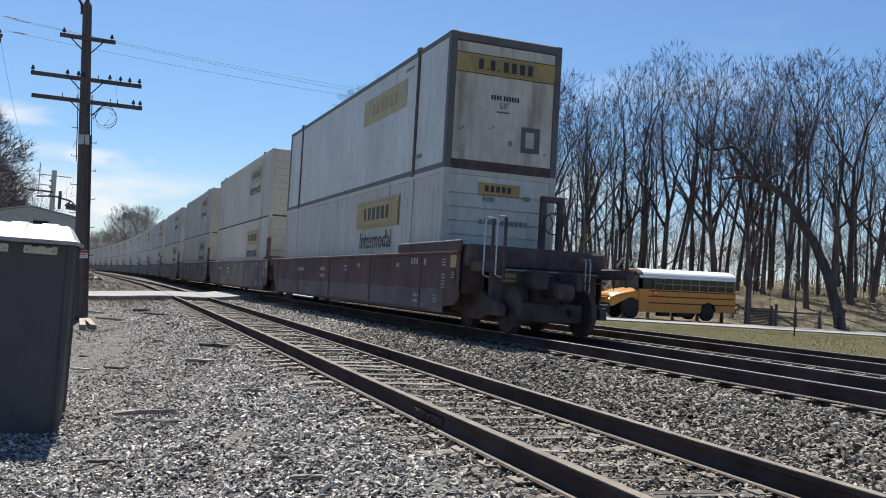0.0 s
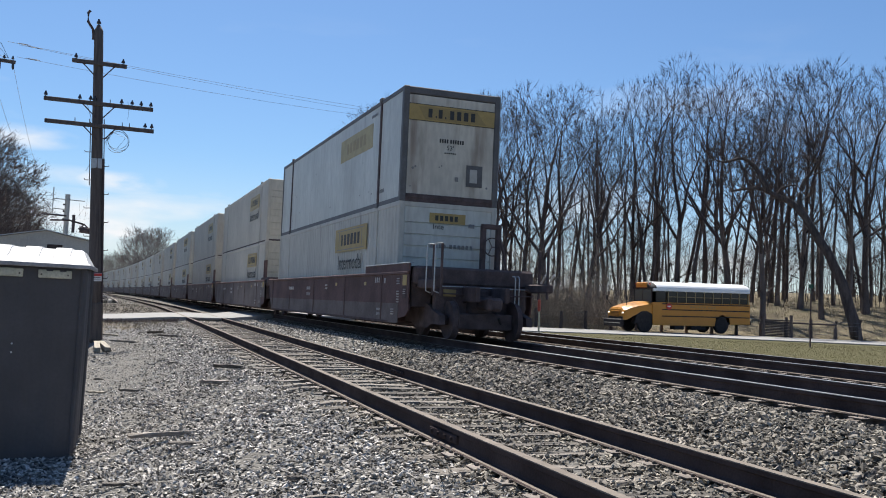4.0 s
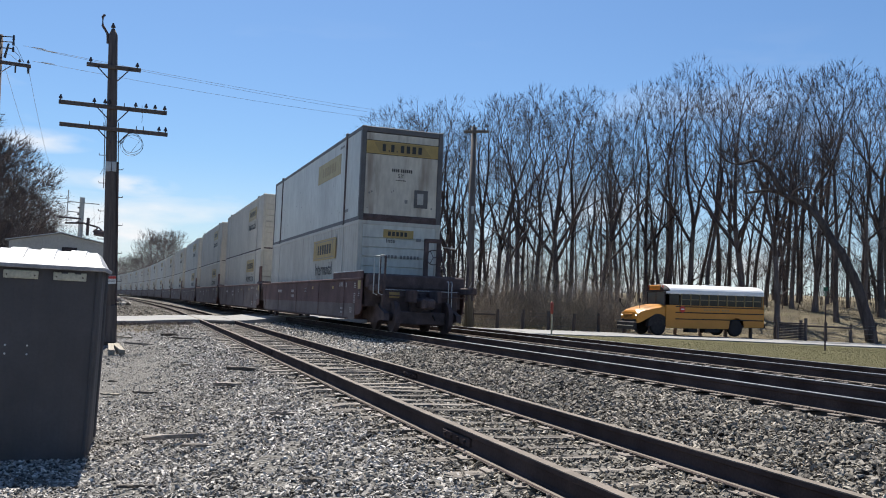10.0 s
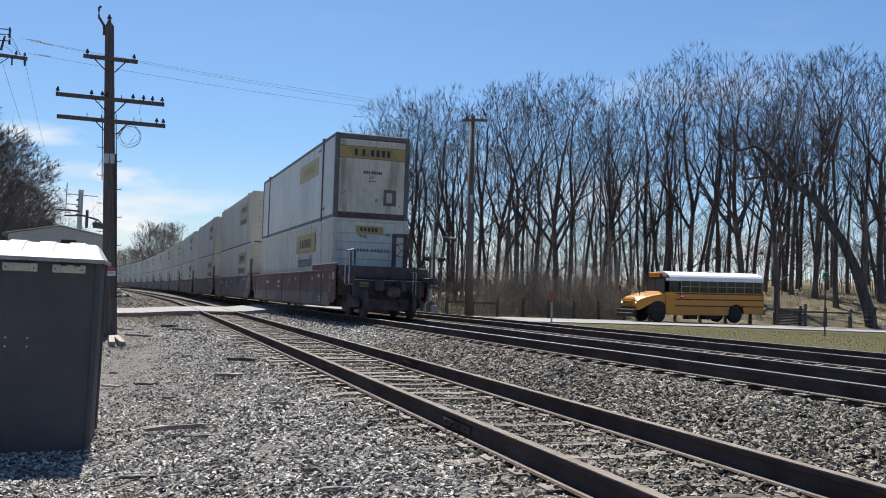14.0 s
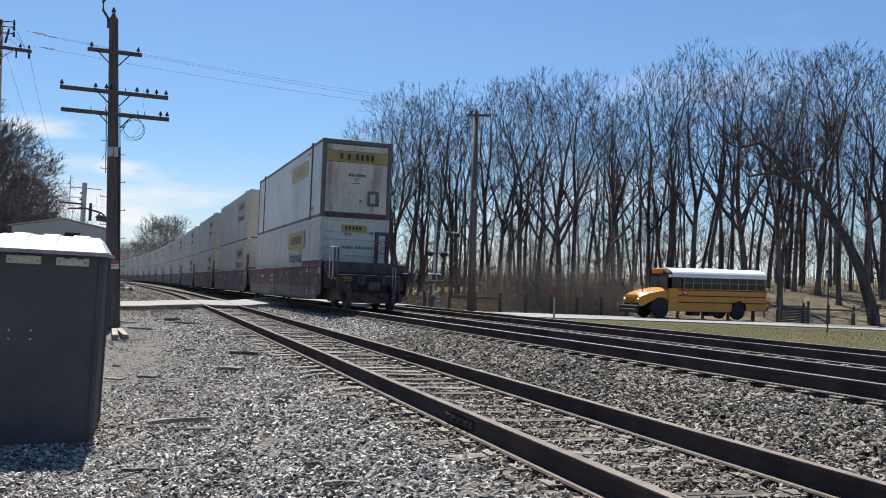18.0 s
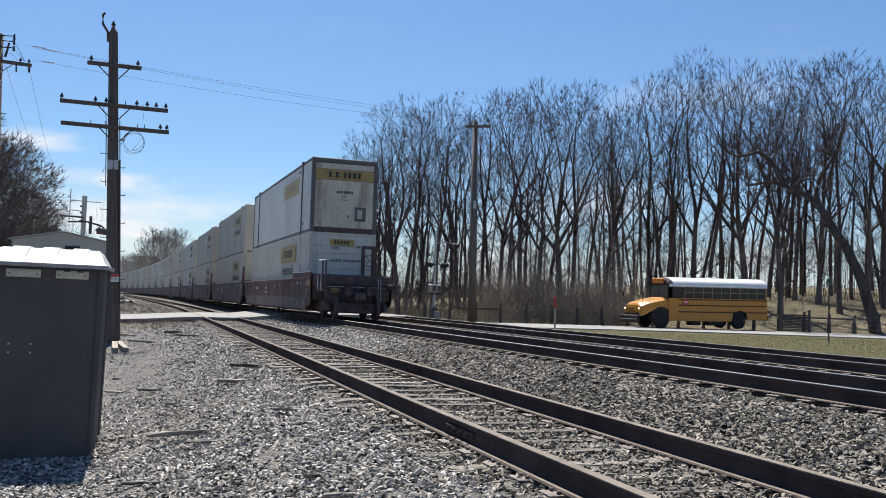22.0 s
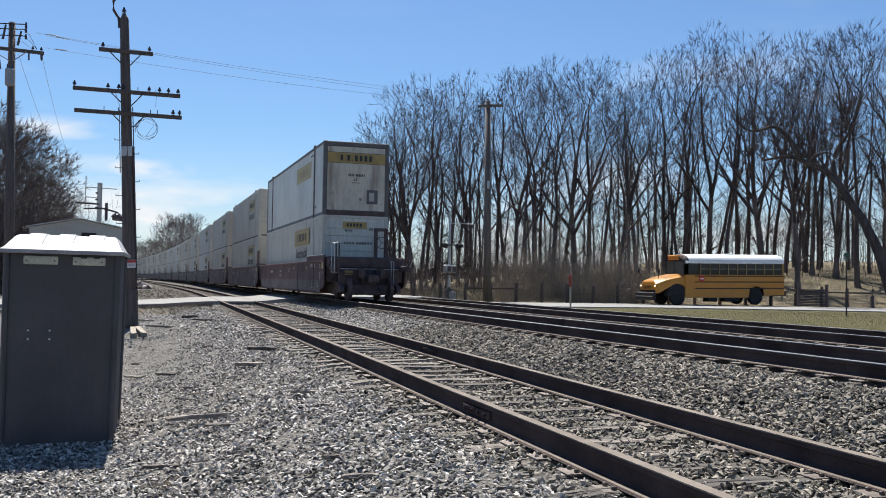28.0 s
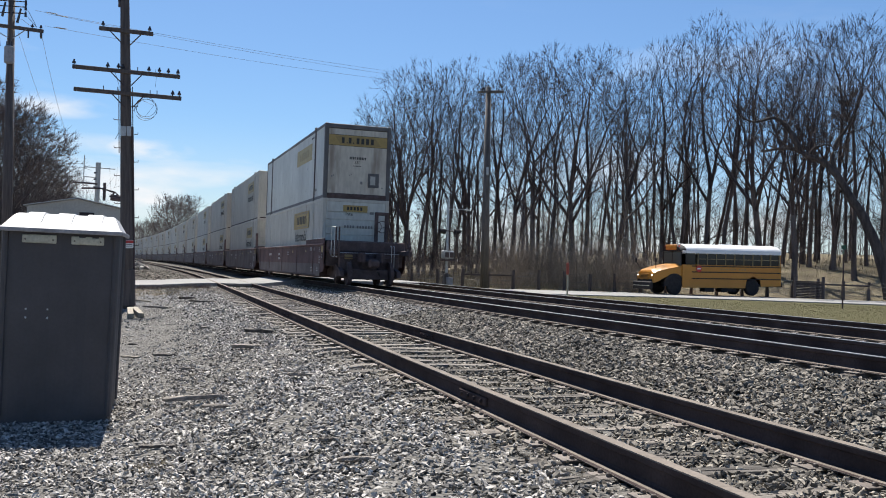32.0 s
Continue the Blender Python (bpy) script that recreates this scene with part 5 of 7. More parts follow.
    # trees on the left, behind the shed
    left = [tree_thing(200 + k, 12.5, M_TWIG_RED, "bare reddish-brown tree behind the shed", "trees left of the line", stems=6, fork=0.18, girth=0.16, wide=0.42, dense=(2, 4, 7), fine=0.012, low=4) for k in range(2)]
    left.append(tree_thing(210, 12.5, M_TWIG_RED, "distant bare tree along the railway", "trees along the line", stems=6, fork=0.24, girth=0.2, wide=0.40, dense=(1, 2, 7), fine=0.016, low=3))
    first = set()
    places = [(-9.8, 68, 13), (-8.6, 72, 11.5), (-10.5, 76, 14), (-7.9, 79, 10.5), (-9.0, 84, 11.5), (-7.4, 88, 9), (-6.9, 95, 8.5), (-8.2, 98, 9.5), (-6.6, 106, 8), (-6.0, 116, 8), (-6.2, 130, 8.5), (-12.5, 74, 14.5), (-6.6, 84, 7.5), (-7.6, 74, 9), (-8.6, 66, 10), (-8.9, 62, 11.5), (-10.6, 63, 14), (-7.7, 66, 10.5), (-8.3, 70, 12.5), (-9.0, 92, 10), (-5.8, 150, 11),
              (-6.5, 175, 12), (-7, 205, 12), (-7, 250, 13), (-6, 310, 14), (-5, 380, 15), (14, 235, 15), (15.5, 250, 18), (14.5, 270, 19), (16, 290, 18), (14.5, 310, 19), (17, 330, 18), (14.5, 350, 19), (16, 380, 20), (14.5, 410, 20), (17, 440, 20), (15, 480, 21), (16, 520, 21), (14, 560, 21), (17, 600, 22), (15, 660, 22), (14, 720, 22), (13, 800, 23), (12, 900, 24), (10, 1000, 24), (-2, 620, 20), (-3, 760, 21)]
    for k, (x, y, h) in enumerate(places):
        kk = 2 if y > 140 else k % 2
        if y > 140:
            x, h = x + float(main_bend(y)), h * (1.08 if 0 < x and y < 300 else 0.82)
        th = left[kk]
        m = pose(x, y, float(terrain(np.array(float(x)), np.array(float(y)))) - 0.05, rnd.uniform(-4, 4), rnd.uniform(-4, 4), rnd.uniform(0, 360))
        if kk in first:
            ob = copy_thing(th, m)
        else:
            ob = th
            first.add(kk)
            ob.matrix_world = m
        ob.scale = (h * (0.98 if y < 82 else 0.9 if y < 140 else 1.0) / 12.5,) * 3
    # the leaning tree with an arched limb
    top = holder("leaning_tree", Matrix(), "thick dark tree leaning over the fence with an arched limb", "tree")
    x, y, z = spot(1583, 64)
    az = math.degrees(math.atan2(x, y))
    top.matrix_world = pose(x, y, z - 0.1, 0, 0, -az)
    r = random.Random(8)

    def arc(pts, n):
        """A smooth bent line through control points."""
        pts = [Vector(p) for p in pts]
        ends = [pts[0] * 2 - pts[1], *pts, pts[-1] * 2 - pts[-2]]
        out = []
        for k in range(n + 1):
            f = k / n * (len(pts) - 1)
            i = min(int(f), len(pts) - 2)
            t = f - i
            a, b, c, d = ends[i:i + 4]
            out.append((b * 2 + (c - a) * t + (a * 2 - b * 5 + c * 4 - d) * t * t + (b * 3 - a - c * 3 + d) * t ** 3) / 2 + Vector((r.uniform(-0.04, 0.04), r.uniform(-0.06, 0.06), r.uniform(-0.03, 0.03))))
        return out
    main = arc([(0.05, 0, -0.1), (-0.36, 0, 1.76), (-0.87, 0, 3.56), (-1.68, 0, 5.37), (-2.6, 0.1, 6.85), (-3.34, 0.1, 8.1), (-4.07, 0.2, 8.87), (-5.15, 0.2, 9.45), (-5.9, 0.3, 9.8), (-6.8, 0.3, 9.87), (-7.9, 0.4, 9.75)], 30)
    limbs = [(arc([(-5.5, 0.2, 9.6), (-6.1, 0.1, 10.9), (-6.7, 0, 11.6), (-7.25, 0, 11.9), (-8.3, 0, 11.7), (-9.3, 0.1, 12.0)], 16), 0.22),
             (arc([(-3.3, 0.1, 8.0), (-3.55, 0.2, 9.2), (-3.35, 0.2, 10.2), (-2.85, 0.2, 10.9), (-2.5, 0.2, 11.6), (-2.75, 0.2, 12.2), (-2.5, 0.1, 13.2)], 16), 0.17),
             (arc([(-4.97, 0.2, 9.35), (-4.5, 0, 9.9), (-3.7, -0.1, 9.95), (-3.2, -0.1, 9.4)], 10), 0.11)]
    bm = bmesh.new()
    tube(bm, main, [0.38 - 0.31 * (k / 30) ** 1.1 for k in range(31)], 10)
    part("trunk", bm, M_BARK_DARK, top, smooth=True)
    for pts, w in limbs:
        bm = bmesh.new()
        tube(bm, pts, [w * (1 - 0.8 * k / (len(pts) - 1)) for k in range(len(pts))], 7)
        part("limb", bm, M_BARK_DARK, top, smooth=True)
    bm = bmesh.new()
    for src, lo, many in ((main, 18, 2), (limbs[0][0], 6, 2), (limbs[1][0], 7, 3), (limbs[2][0], 4, 1)):
        for k in range(lo, len(src)):
            for _ in range(many):
                p = src[k]
                d = Vector((r.uniform(-0.9, 0.7), r.uniform(-0.8, 0.8), r.uniform(0.0, 1.0))).normalized()
                ln = r.uniform(0.7, 2.4)
                pts = [p]
                for q in range(4):
                    d = (d + Vector((r.gauss(0, 0.2), r.gauss(0, 0.2), 0.15))).normalized()
                    pts.append(pts[-1] + d * ln / 4)
                tube(bm, pts, [0.045, 0.035, 0.025, 0.018, 0.01], 4, False)
                for q in range(1, 5):
                    for _ in range(3):
                        e = (d + Vector((r.gauss(0, 0.45), r.gauss(0, 0.45), r.gauss(0.25, 0.3)))).normalized()
                        tube(bm, [pts[q], pts[q] + e * ln * 0.22, pts[q] + e * ln * 0.4 + Vector((0, 0, 0.08))], [0.014, 0.011, 0.007], 3, False)
    part("crown", bm, M_TWIG, top)


build_woods()


def strands(name, count, place, height, lean, width, twigs, seed, material, label, category):
    """Thin upright stems as one mesh of folded blades."""
    r = random.Random(seed)
    V, F = [], []

    def spike(p, q, w):
        d = (q - p)
        a = d.orthogonal().normalized() * w
        c = d.normalized().cross(a)
        b = len(V)
        V.extend((p + a, p - a * 0.5 + c * 0.87, p - a * 0.5 - c * 0.87, q))
        F.extend(((b, b + 1, b + 3), (b + 1, b + 2, b + 3)))
    for _ in range(count):
        x, y, z = place(r)
        h = r.uniform(*height)
        p = Vector((x, y, z - 0.03))
        q = p + Vector((r.gauss(0, lean), r.gauss(0, lean), 1)) * h
        spike(p, q, width * r.uniform(0.6, 1.3))
        for _ in range(twigs):
            f = r.uniform(0.25, 0.95)
            s = p.lerp(q, f)
            spike(s, s + Vector((r.gauss(0, 0.5), r.gauss(0, 0.5), r.uniform(0.2, 1))) * h * 0.28, width * 0.5)
    return tagged(new(name, mesh_of(name, V, F, material)), label, category, kind="stuff")


def build_undergrowth():
    def edge(lo, hi, d0, d1):
        return lambda r: spot(r.uniform(lo, hi), r.uniform(d0, d1))

    clumps = random.Random(77)
    heads = [spot(clumps.uniform(880, 1140) if k % 3 else clumps.uniform(640, 1140), clumps.uniform(62.6, 69)) for k in range(60)]

    def shrub(r):
        x, y, _ = r.choice(heads)
        x, y = x + r.gauss(0, 0.45), y + r.gauss(0, 0.45)
        return x, y, float(terrain(np.array(x), np.array(y)))
    strands("brush", 700, edge(560, 1140, 64, 84), (0.5, 2.4), 0.45, 0.011, 7, 31, M_BRUSH, "leafless tangled brush along the woods", "brush")
    strands("pale_brush", 2000, shrub, (0.7, 3.6), 0.55, 0.010, 10, 42, M_BRUSH, "pale leafless shrubs by the fence", "brush")
    strands("tall_dry_grass", 20000, edge(600, 1150, 62.5, 84), (0.12, 0.5), 0.5, 0.012, 0, 32, M_STRAW, "tall dry straw-coloured grass by the woods", "grass")
    strands("saplings", 220, edge(560, 1150, 66, 90), (3.0, 8.0), 0.12, 0.022, 12, 33, M_TWIG, "thin bare saplings in the woods", "saplings")
    strands("tangled_vines", 100, edge(905, 1150, 62.8, 67), (2.0, 7.0), 0.16, 0.013, 16, 44, M_BRUSH, "tall pale tangled bushes and vines at the woods' edge", "brush")
    strands("hedge", 420, edge(600, 900, 105, 135), (1.4, 3.6), 0.25, 0.03, 7, 45, M_TWIG, "dark hedge line behind the woods", "brush")
    strands("far_saplings", 330, edge(1130, 1700, 76, 110), (3.0, 8.0), 0.10, 0.022, 10, 34, M_TWIG, "thin bare saplings among the trees", "saplings")
    strands("leaf_litter_stems", 7000, edge(1120, 1720, 63, 95), (0.06, 0.35), 0.5, 0.012, 1, 35, M_STRAW, "dead stems and leaves under the trees", "litter")

    def behind_shed(r):
        y = r.uniform(64, 112)
        x = r.uniform(-13, -4.2) * (0.75 + 0.25 * y / 100) if y < 85 else r.uniform(-11, -4.4)
        return x, y, float(terrain(np.array(x), np.array(y)))
    strands("thicket", 1200, behind_shed, (2.0, 7.5), 0.14, 0.022, 12, 40, M_TWIG_RED, "reddish-brown thicket behind the shed", "brush")

    def far_line(r):
        x, y = (r.uniform(-24, -2), r.uniform(300, 900)) if r.random() < 0.55 else (r.uniform(13, 20), r.uniform(220, 700))
        x += float(main_bend(y))
        return x, y, float(terrain(np.array(x), np.array(y)))
    strands("far_thicket", 1500, far_line, (4.0, 13.0), 0.10, 0.16, 8, 43, M_TWIG_RED, "distant brown thicket along both sides of the line", "brush")

    def line_side(r):
        x, y = r.uniform(-9, -1.2), r.uniform(125, 420)
        x += float(main_bend(y))
        return x, y, float(terrain(np.array(x), np.array(y)))
    strands("line_side_brush", 900, line_side, (0.8, 4.0), 0.25, 0.05, 8, 46, M_TWIG_RED, "brown brush beside the line far off", "brush")
    strands("far_wood_line", 5000, edge(560, 2000, 420, 620), (4.0, 11.0), 0.10, 0.35, 1, 39, M_TWIG, "distant line of bare woods on the rise", "woods")

    def verge(r):
        while True:
            x, y = r.uniform(14.0, 40), r.uniform(8, 44)
            if 23 < math.degrees(math.atan2(x, y)) < 50 and y < road_y(x) - 4.4:
                return x, y, float(terrain(np.array(x), np.array(y)))
    strands("verge_grass", 36000, verge, (0.02, 0.075), 0.5, 0.014, 0, 36, M_GRASS, "short spring grass between track and road", "grass")
    strands("verge_straw", 7000, verge, (0.02, 0.08), 0.6, 0.010, 0, 37, M_STRAW, "dry stalks in the grass verge", "grass")

    def yard(r):
        x, y = r.gauss(1.2, 0.9), r.gauss(38.1, 2.6)
        return x, y, float(terrain(np.array(x), np.array(y)))
    def bank(r):
        x = r.uniform(0.1, 3.0)
        y = 39.6 + r.gauss(0, 0.45) + 0.12 * x
        return x, y, float(terrain(np.array(x), np.array(y)))
    # dark strands added as the band of shade under the road's edge
    strands("dead_weeds", 1600, bank, (0.05, 0.22), 0.6, 0.012, 1, 47, M_TWIG_RED, "dark strands standing in for the shade below the road's edge", "weeds")

    def tuft(r):
        x, y = r.gauss(0.19, 0.10), r.gauss(7.70, 0.10)
        return x, y, float(terrain(np.array(x), np.array(y)))
    strands("dry_tuft", 260, tuft, (0.04, 0.10), 0.9, 0.003, 0, 41, M_STRAW, "small dry brown grass tuft in the gravel", "grass")

    strands("yard_straw", 1500, yard, (0.04, 0.18), 0.7, 0.010, 0, 38, M_STRAW, "dry weeds on the dirt before the crossing", "grass")


build_undergrowth()


# ---- poles and wires ----
def wire(name, a, b, sag, r, material, label, n=24):
    pts = []
    for k in range(n + 1):
        f = k / n
        p = Vector(a).lerp(Vector(b), f)
        p.z -= sag * 4 * f * (1 - f)
        pts.append(p)
    ob = part(name, one(tube, pts, r, 5), material)
    return tagged(ob, label, "wire", "overhead wires")


def insulator(bm, x, y, z, s=1.0):
    tube(bm, [(x, y, z), (x, y, z + 0.07 * s)], 0.014 * s, 6)
    tube(bm, [(x, y, z + 0.05 * s), (x, y, z + 0.10 * s), (x, y, z + 0.13 * s), (x, y, z + 0.17 * s)], [0.055 * s, 0.05 * s, 0.03 * s, 0.022 * s], 8)


def build_line_pole():
    P = holder("line_pole", pose(-0.20, 29.0, -0.72, 0, -2.6, 0), "dark creosoted telegraph pole with three crossarms and pegs", "utility pole", "utility poles")
    H = 9.45
    bm = bmesh.new()
    tube(bm, [(0, 0, -0.3), (0, 0, 2.0), (0, 0, 5.0), (0, 0, H - 0.18), (0, 0, H)], [0.20, 0.19, 0.165, 0.13, 0.05], 14)
    part("shaft", bm, M_POLE, P, smooth=True)
    for z, half, off, pins in ((8.25, 0.77, 0.04, (-0.66, 0.66)), (7.03, 1.53, 0.05, (-1.48, -0.55, -0.25, -0.13, 0.62, 0.92, 1.18, 1.46)), (6.37, 1.53, 0.08, (1.27, 1.46))):
        arm = part("crossarm", one(cbox, (0, 0, 0), (half * 2, 0.09, 0.12), 0.012), M_POLE, P)
        arm.matrix_basis = pose(off, -0.16, z, 0, 2.9, 0)
        bm = bmesh.new()
        for s in (-1, 1):
            tube(bm, [(off + s * 0.48, -0.22, z - 0.02), (off + s * 0.1, -0.2, z - 0.42)], 0.018, 6)
        part("brace", bm, M_STEEL_DK, P)
        for x in pins:
            q = part("insulator", one(insulator, 0, 0, 0), M_INSUL, P)
            q.matrix_basis = pose(off + x, -0.16, z + 0.05 - x * 0.05, 0, 2.9, 0)
    for x, z in ((-0.62, 6.46), (-0.22, 6.44), (0.7, 6.39), (0.9, 6.385), (0.35, 7.06)):
        part("bare_pin", one(tube, [(x, -0.16, z), (x, -0.16, z + 0.12)], 0.012, 6), M_STEEL_DK, P)
    part("top_insulator", one(insulator, 0.0, 0, H - 0.02, 1.2), M_INSUL, P)
    bm = bmesh.new()
    tube(bm, [(-0.15, 0, H - 0.45), (-0.16, 0, H - 0.15), (-0.30, 0, H + 0.08), (-0.30, 0, H + 0.35), (-0.24, 0, H + 0.42)], 0.04, 8)
    part("service_hook", bm, M_STEEL_DK, P)
    for k in range(12):
        s = 1 if k % 2 else -1
        part("climbing_peg", one(tube, [(s * 0.15, 0, 1.4 + k * 0.42), (s * 0.34, 0, 1.4 + k * 0.42), (s * 0.34, 0, 1.45 + k * 0.42)], 0.012, 5), M_STEEL_DK, P)
    for s, z0, z1 in ((1, 0.2, 5.4), (-1, 4.6, 6.5), (1, 5.0, 6.6)):
        part("conduit", one(tube, [(s * 0.20, -0.06, z0), (s * 0.19, -0.06, z1)], 0.03 if z0 < 1 else 0.014, 8), M_STEEL_DK, P)
    rnd = random.Random(3)
    bm = bmesh.new()
    for k in range(3):
        ph = rnd.uniform(0, 6)
        cxx, czz, rad = 0.60 + rnd.uniform(-0.04, 0.04), 5.95 + rnd.uniform(-0.04, 0.04), 0.30 + rnd.uniform(-0.04, 0.03)
        tube(bm, [(cxx + rad * math.cos(a + ph), -0.16 + 0.05 * math.sin(3 * a), czz + rad * math.sin(a + ph)) for a in np.linspace(0, 6.0, 22)], 0.007, 4)
    tube(bm, [(0.2, -0.15, 5.85), (0.45, -0.16, 6.2), (0.8, -0.16, 6.05), (0.55, -0.16, 5.7)], 0.007, 4)
    part("wire_coil", bm, M_WIRE, P)
    part("jumper_wire", one(tube, [(0.85, -0.16, 6.6), (0.88, -0.16, 6.9), (0.85, -0.16, 7.15)], 0.006, 4), M_WIRE, P)
    bm = bmesh.new()
    tube(bm, [(-1.45, -0.2, 7.12), (-0.9, -0.2, 7.04), (-0.3, -0.2, 7.02), (-0.18, -0.18, 6.6), (-0.2, -0.18, 5.2), (-0.3, -0.18, 5.0)], 0.008, 4)
    part("tap_wire", bm, M_WIRE, P)
    box_part("metal_band", (0, -0.13, 5.25), (0.30, 0.06, 0.30), M_GALV, P, 0.01)
    sg = box_part("pole_sign", (0.06, -0.22, 1.86), (0.25, 0.01, 0.24), M_WHITE_PAINT, P, 0.004, "small white warning sign with a red band")
    box_part("sign_band", (0.06, -0.23, 1.93), (0.25, 0.006, 0.08), M_RED, sg, 0.002)
    for k in range(2):
        box_part("sign_text", (0.06, -0.23, 1.85 - k * 0.05), (0.18, 0.006, 0.015), M_BLACK, sg, 0.001)
    box_part("ground_guard", (0.05, -0.02, 0.55), (0.36, 0.36, 1.15), M_POLE, P, 0.05, "dark wooden butt sleeve round the foot")


def build_power_pole():
    P = holder("power_pole", pose(-4.66, 38.0, -0.65, 0, -1.0, 0), "tall dark power pole with a crossarm, insulators and a transformer", "utility pole", "utility poles")
    H = 11.05
    part("shaft", one(tube, [(0, 0, -0.3), (0, 0, 4), (0, 0, H)], [0.20, 0.18, 0.12], 12), M_POLE, P, smooth=True)
    arm = part("crossarm", one(cbox, (0, 0, 0), (2.5, 0.1, 0.13), 0.012), M_POLE, P)
    arm.matrix_basis = pose(-0.1, -0.14, 9.98, 0, 3.0, 0)
    bm = bmesh.new()
    tube(bm, [(0.55, -0.18, 9.92), (0.08, -0.14, 9.55)], 0.018, 6)
    tube(bm, [(-0.75, -0.18, 9.92), (-0.08, -0.14, 9.55)], 0.018, 6)
    part("brace", bm, M_GALV, P)
    for x in (-1.25, -0.6, 0.75, 1.05):
        part("insulator", one(insulator, x, -0.14, 10.04 - (x + 0.1) * 0.052), M_INSUL, P)
    for x, ln in ((0.62, 0.30), (-0.45, 0.42), (-0.75, 0.26)):
        part("arrester", one(tube, [(x, -0.2, 9.9), (x, -0.2, 9.9 - ln)], [0.035, 0.03], 7), M_INSUL, P)
    for x0, x1, z in ((0.22, 0.34, 10.15), (-0.30, -0.20, 10.35)):
        part("cutout", one(tube, [(x0, -0.16, z), (x1, -0.16, z + 0.55)], [0.05, 0.035], 7), M_INSUL, P)
    for k, z in enumerate((10.2, 10.45, 10.68)):
        bm = bmesh.new()
        tube(bm, [(0.1, -0.1, z + 0.12), (0.4, -0.14, z + 0.1), (0.62, -0.14, z - 0.08), (0.9, -0.14, 10.05)], 0.008, 4)
        part("jumper_wire", bm, M_WIRE, P)
    part("end_insulator", one(tube, [(1.06, -0.14, 9.94), (1.06, -0.14, 9.7), (1.06, -0.14, 9.62)], [0.05, 0.045, 0.02], 8), M_INSUL, P)
    for z in (10.5, 10.75, 10.95):
        bm = bmesh.new()
        tube(bm, [(-0.5, -0.1, z), (0.5, -0.1, z + 0.04)], 0.02, 6)
        tube(bm, [(0.5, -0.1, z - 0.08), (0.5, -0.1, z + 0.12)], [0.05, 0.03], 8)
        tube(bm, [(-0.5, -0.1, z - 0.08), (-0.5, -0.1, z + 0.12)], [0.05, 0.03], 8)
        part("spool_bracket", bm, M_INSUL, P)
    bm = bmesh.new()
    tube(bm, [(-0.02, -0.33, 8.55), (-0.02, -0.33, 8.6), (-0.02, -0.33, 9.16), (-0.02, -0.33, 9.21)], [0.14, 0.17, 0.17, 0.11], 14)
    part("transformer", bm, M_EAVE, P, "grey transformer can")
    for x in (-0.1, 0.06):
        part("bushing", one(tube, [(x, -0.33, 9.2), (x, -0.33, 9.38)], [0.035, 0.02], 8), M_INSUL, P)
    part("cutout", one(tube, [(-0.4, -0.2, 9.55), (-0.36, -0.2, 9.2)], 0.035, 7), M_INSUL, P)
    for k in range(6):
        s = 1 if k % 2 else -1
        part("climbing_peg", one(tube, [(s * 0.14, 0, 6.0 + k * 0.4), (s * 0.32, 0, 6.0 + k * 0.4)], 0.012, 5), M_STEEL_DK, P)


def build_far_pole():
    P = holder("far_power_pole", pose(21.4, 55, -0.55, 0, -0.6, 0), "grey weathered power pole beyond the road", "utility pole", "utility poles")
    H = 13.1
    part("shaft", one(tube, [(0, 0, -0.3), (0, 0, 5), (0, 0, H)], [0.27, 0.24, 0.17], 12), M_POLE_GREY, P, smooth=True)
    arm = part("crossarm", one(cbox, (0, 0, 0), (1.75, 0.13, 0.17), 0.015), M_POLE_GREY, P)
    arm.matrix_basis = pose(0.1, -0.2, H - 0.35, 0, -5, 0)
    for x in (-0.45, 0.0, 0.62):
        part("insulator", one(insulator, x, -0.2 if x else 0, H - 0.3 if x else H), M_INSUL, P)
    part("meter_box", one(cbox, (-0.05, -0.27, 7.6), (0.16, 0.12, 0.5), 0.02), M_GALV, P)


build_line_pole()
build_power_pole()
build_far_pole()
for a, b, sag in (((-4.0, 37.86, 10.05), (21.1, 54.8, 12.75), 0.25), ((-3.6, 37.86, 9.98), (21.3, 55, 12.55), 0.25), ((-3.65, 37.86, 9.5), (21.9, 54.8, 12.35), 0.3)):
    ob = wire("overhead_wire", a, b, sag, 0.0065, M_WIRE, "thin overhead wire spanning the tracks")
    # a white sliver near the wire's left end paints a glint
    p, q = Vector(a).lerp(Vector(b), 0.012), Vector(a).lerp(Vector(b), 0.03)
    part("splice", one(tube, [p, p.lerp(q, 0.2), p.lerp(q, 0.8), q], [0.008, 0.022, 0.022, 0.008], 6), M_WHITE_PAINT, ob, "white sliver painted as a glint on the wire")
wire("service_wire", (-3.75, 38, 9.1), (-3.2, 59.8, 5.6), 0.8, 0.007, M_WIRE_LIT, "slack service wire running down to the shed mast")
wire("service_wire", (-4.6, 38, 9.2), (-3.3, 59.8, 5.4), 0.9, 0.007, M_WIRE_LIT, "slack service wire running down to the shed mast")


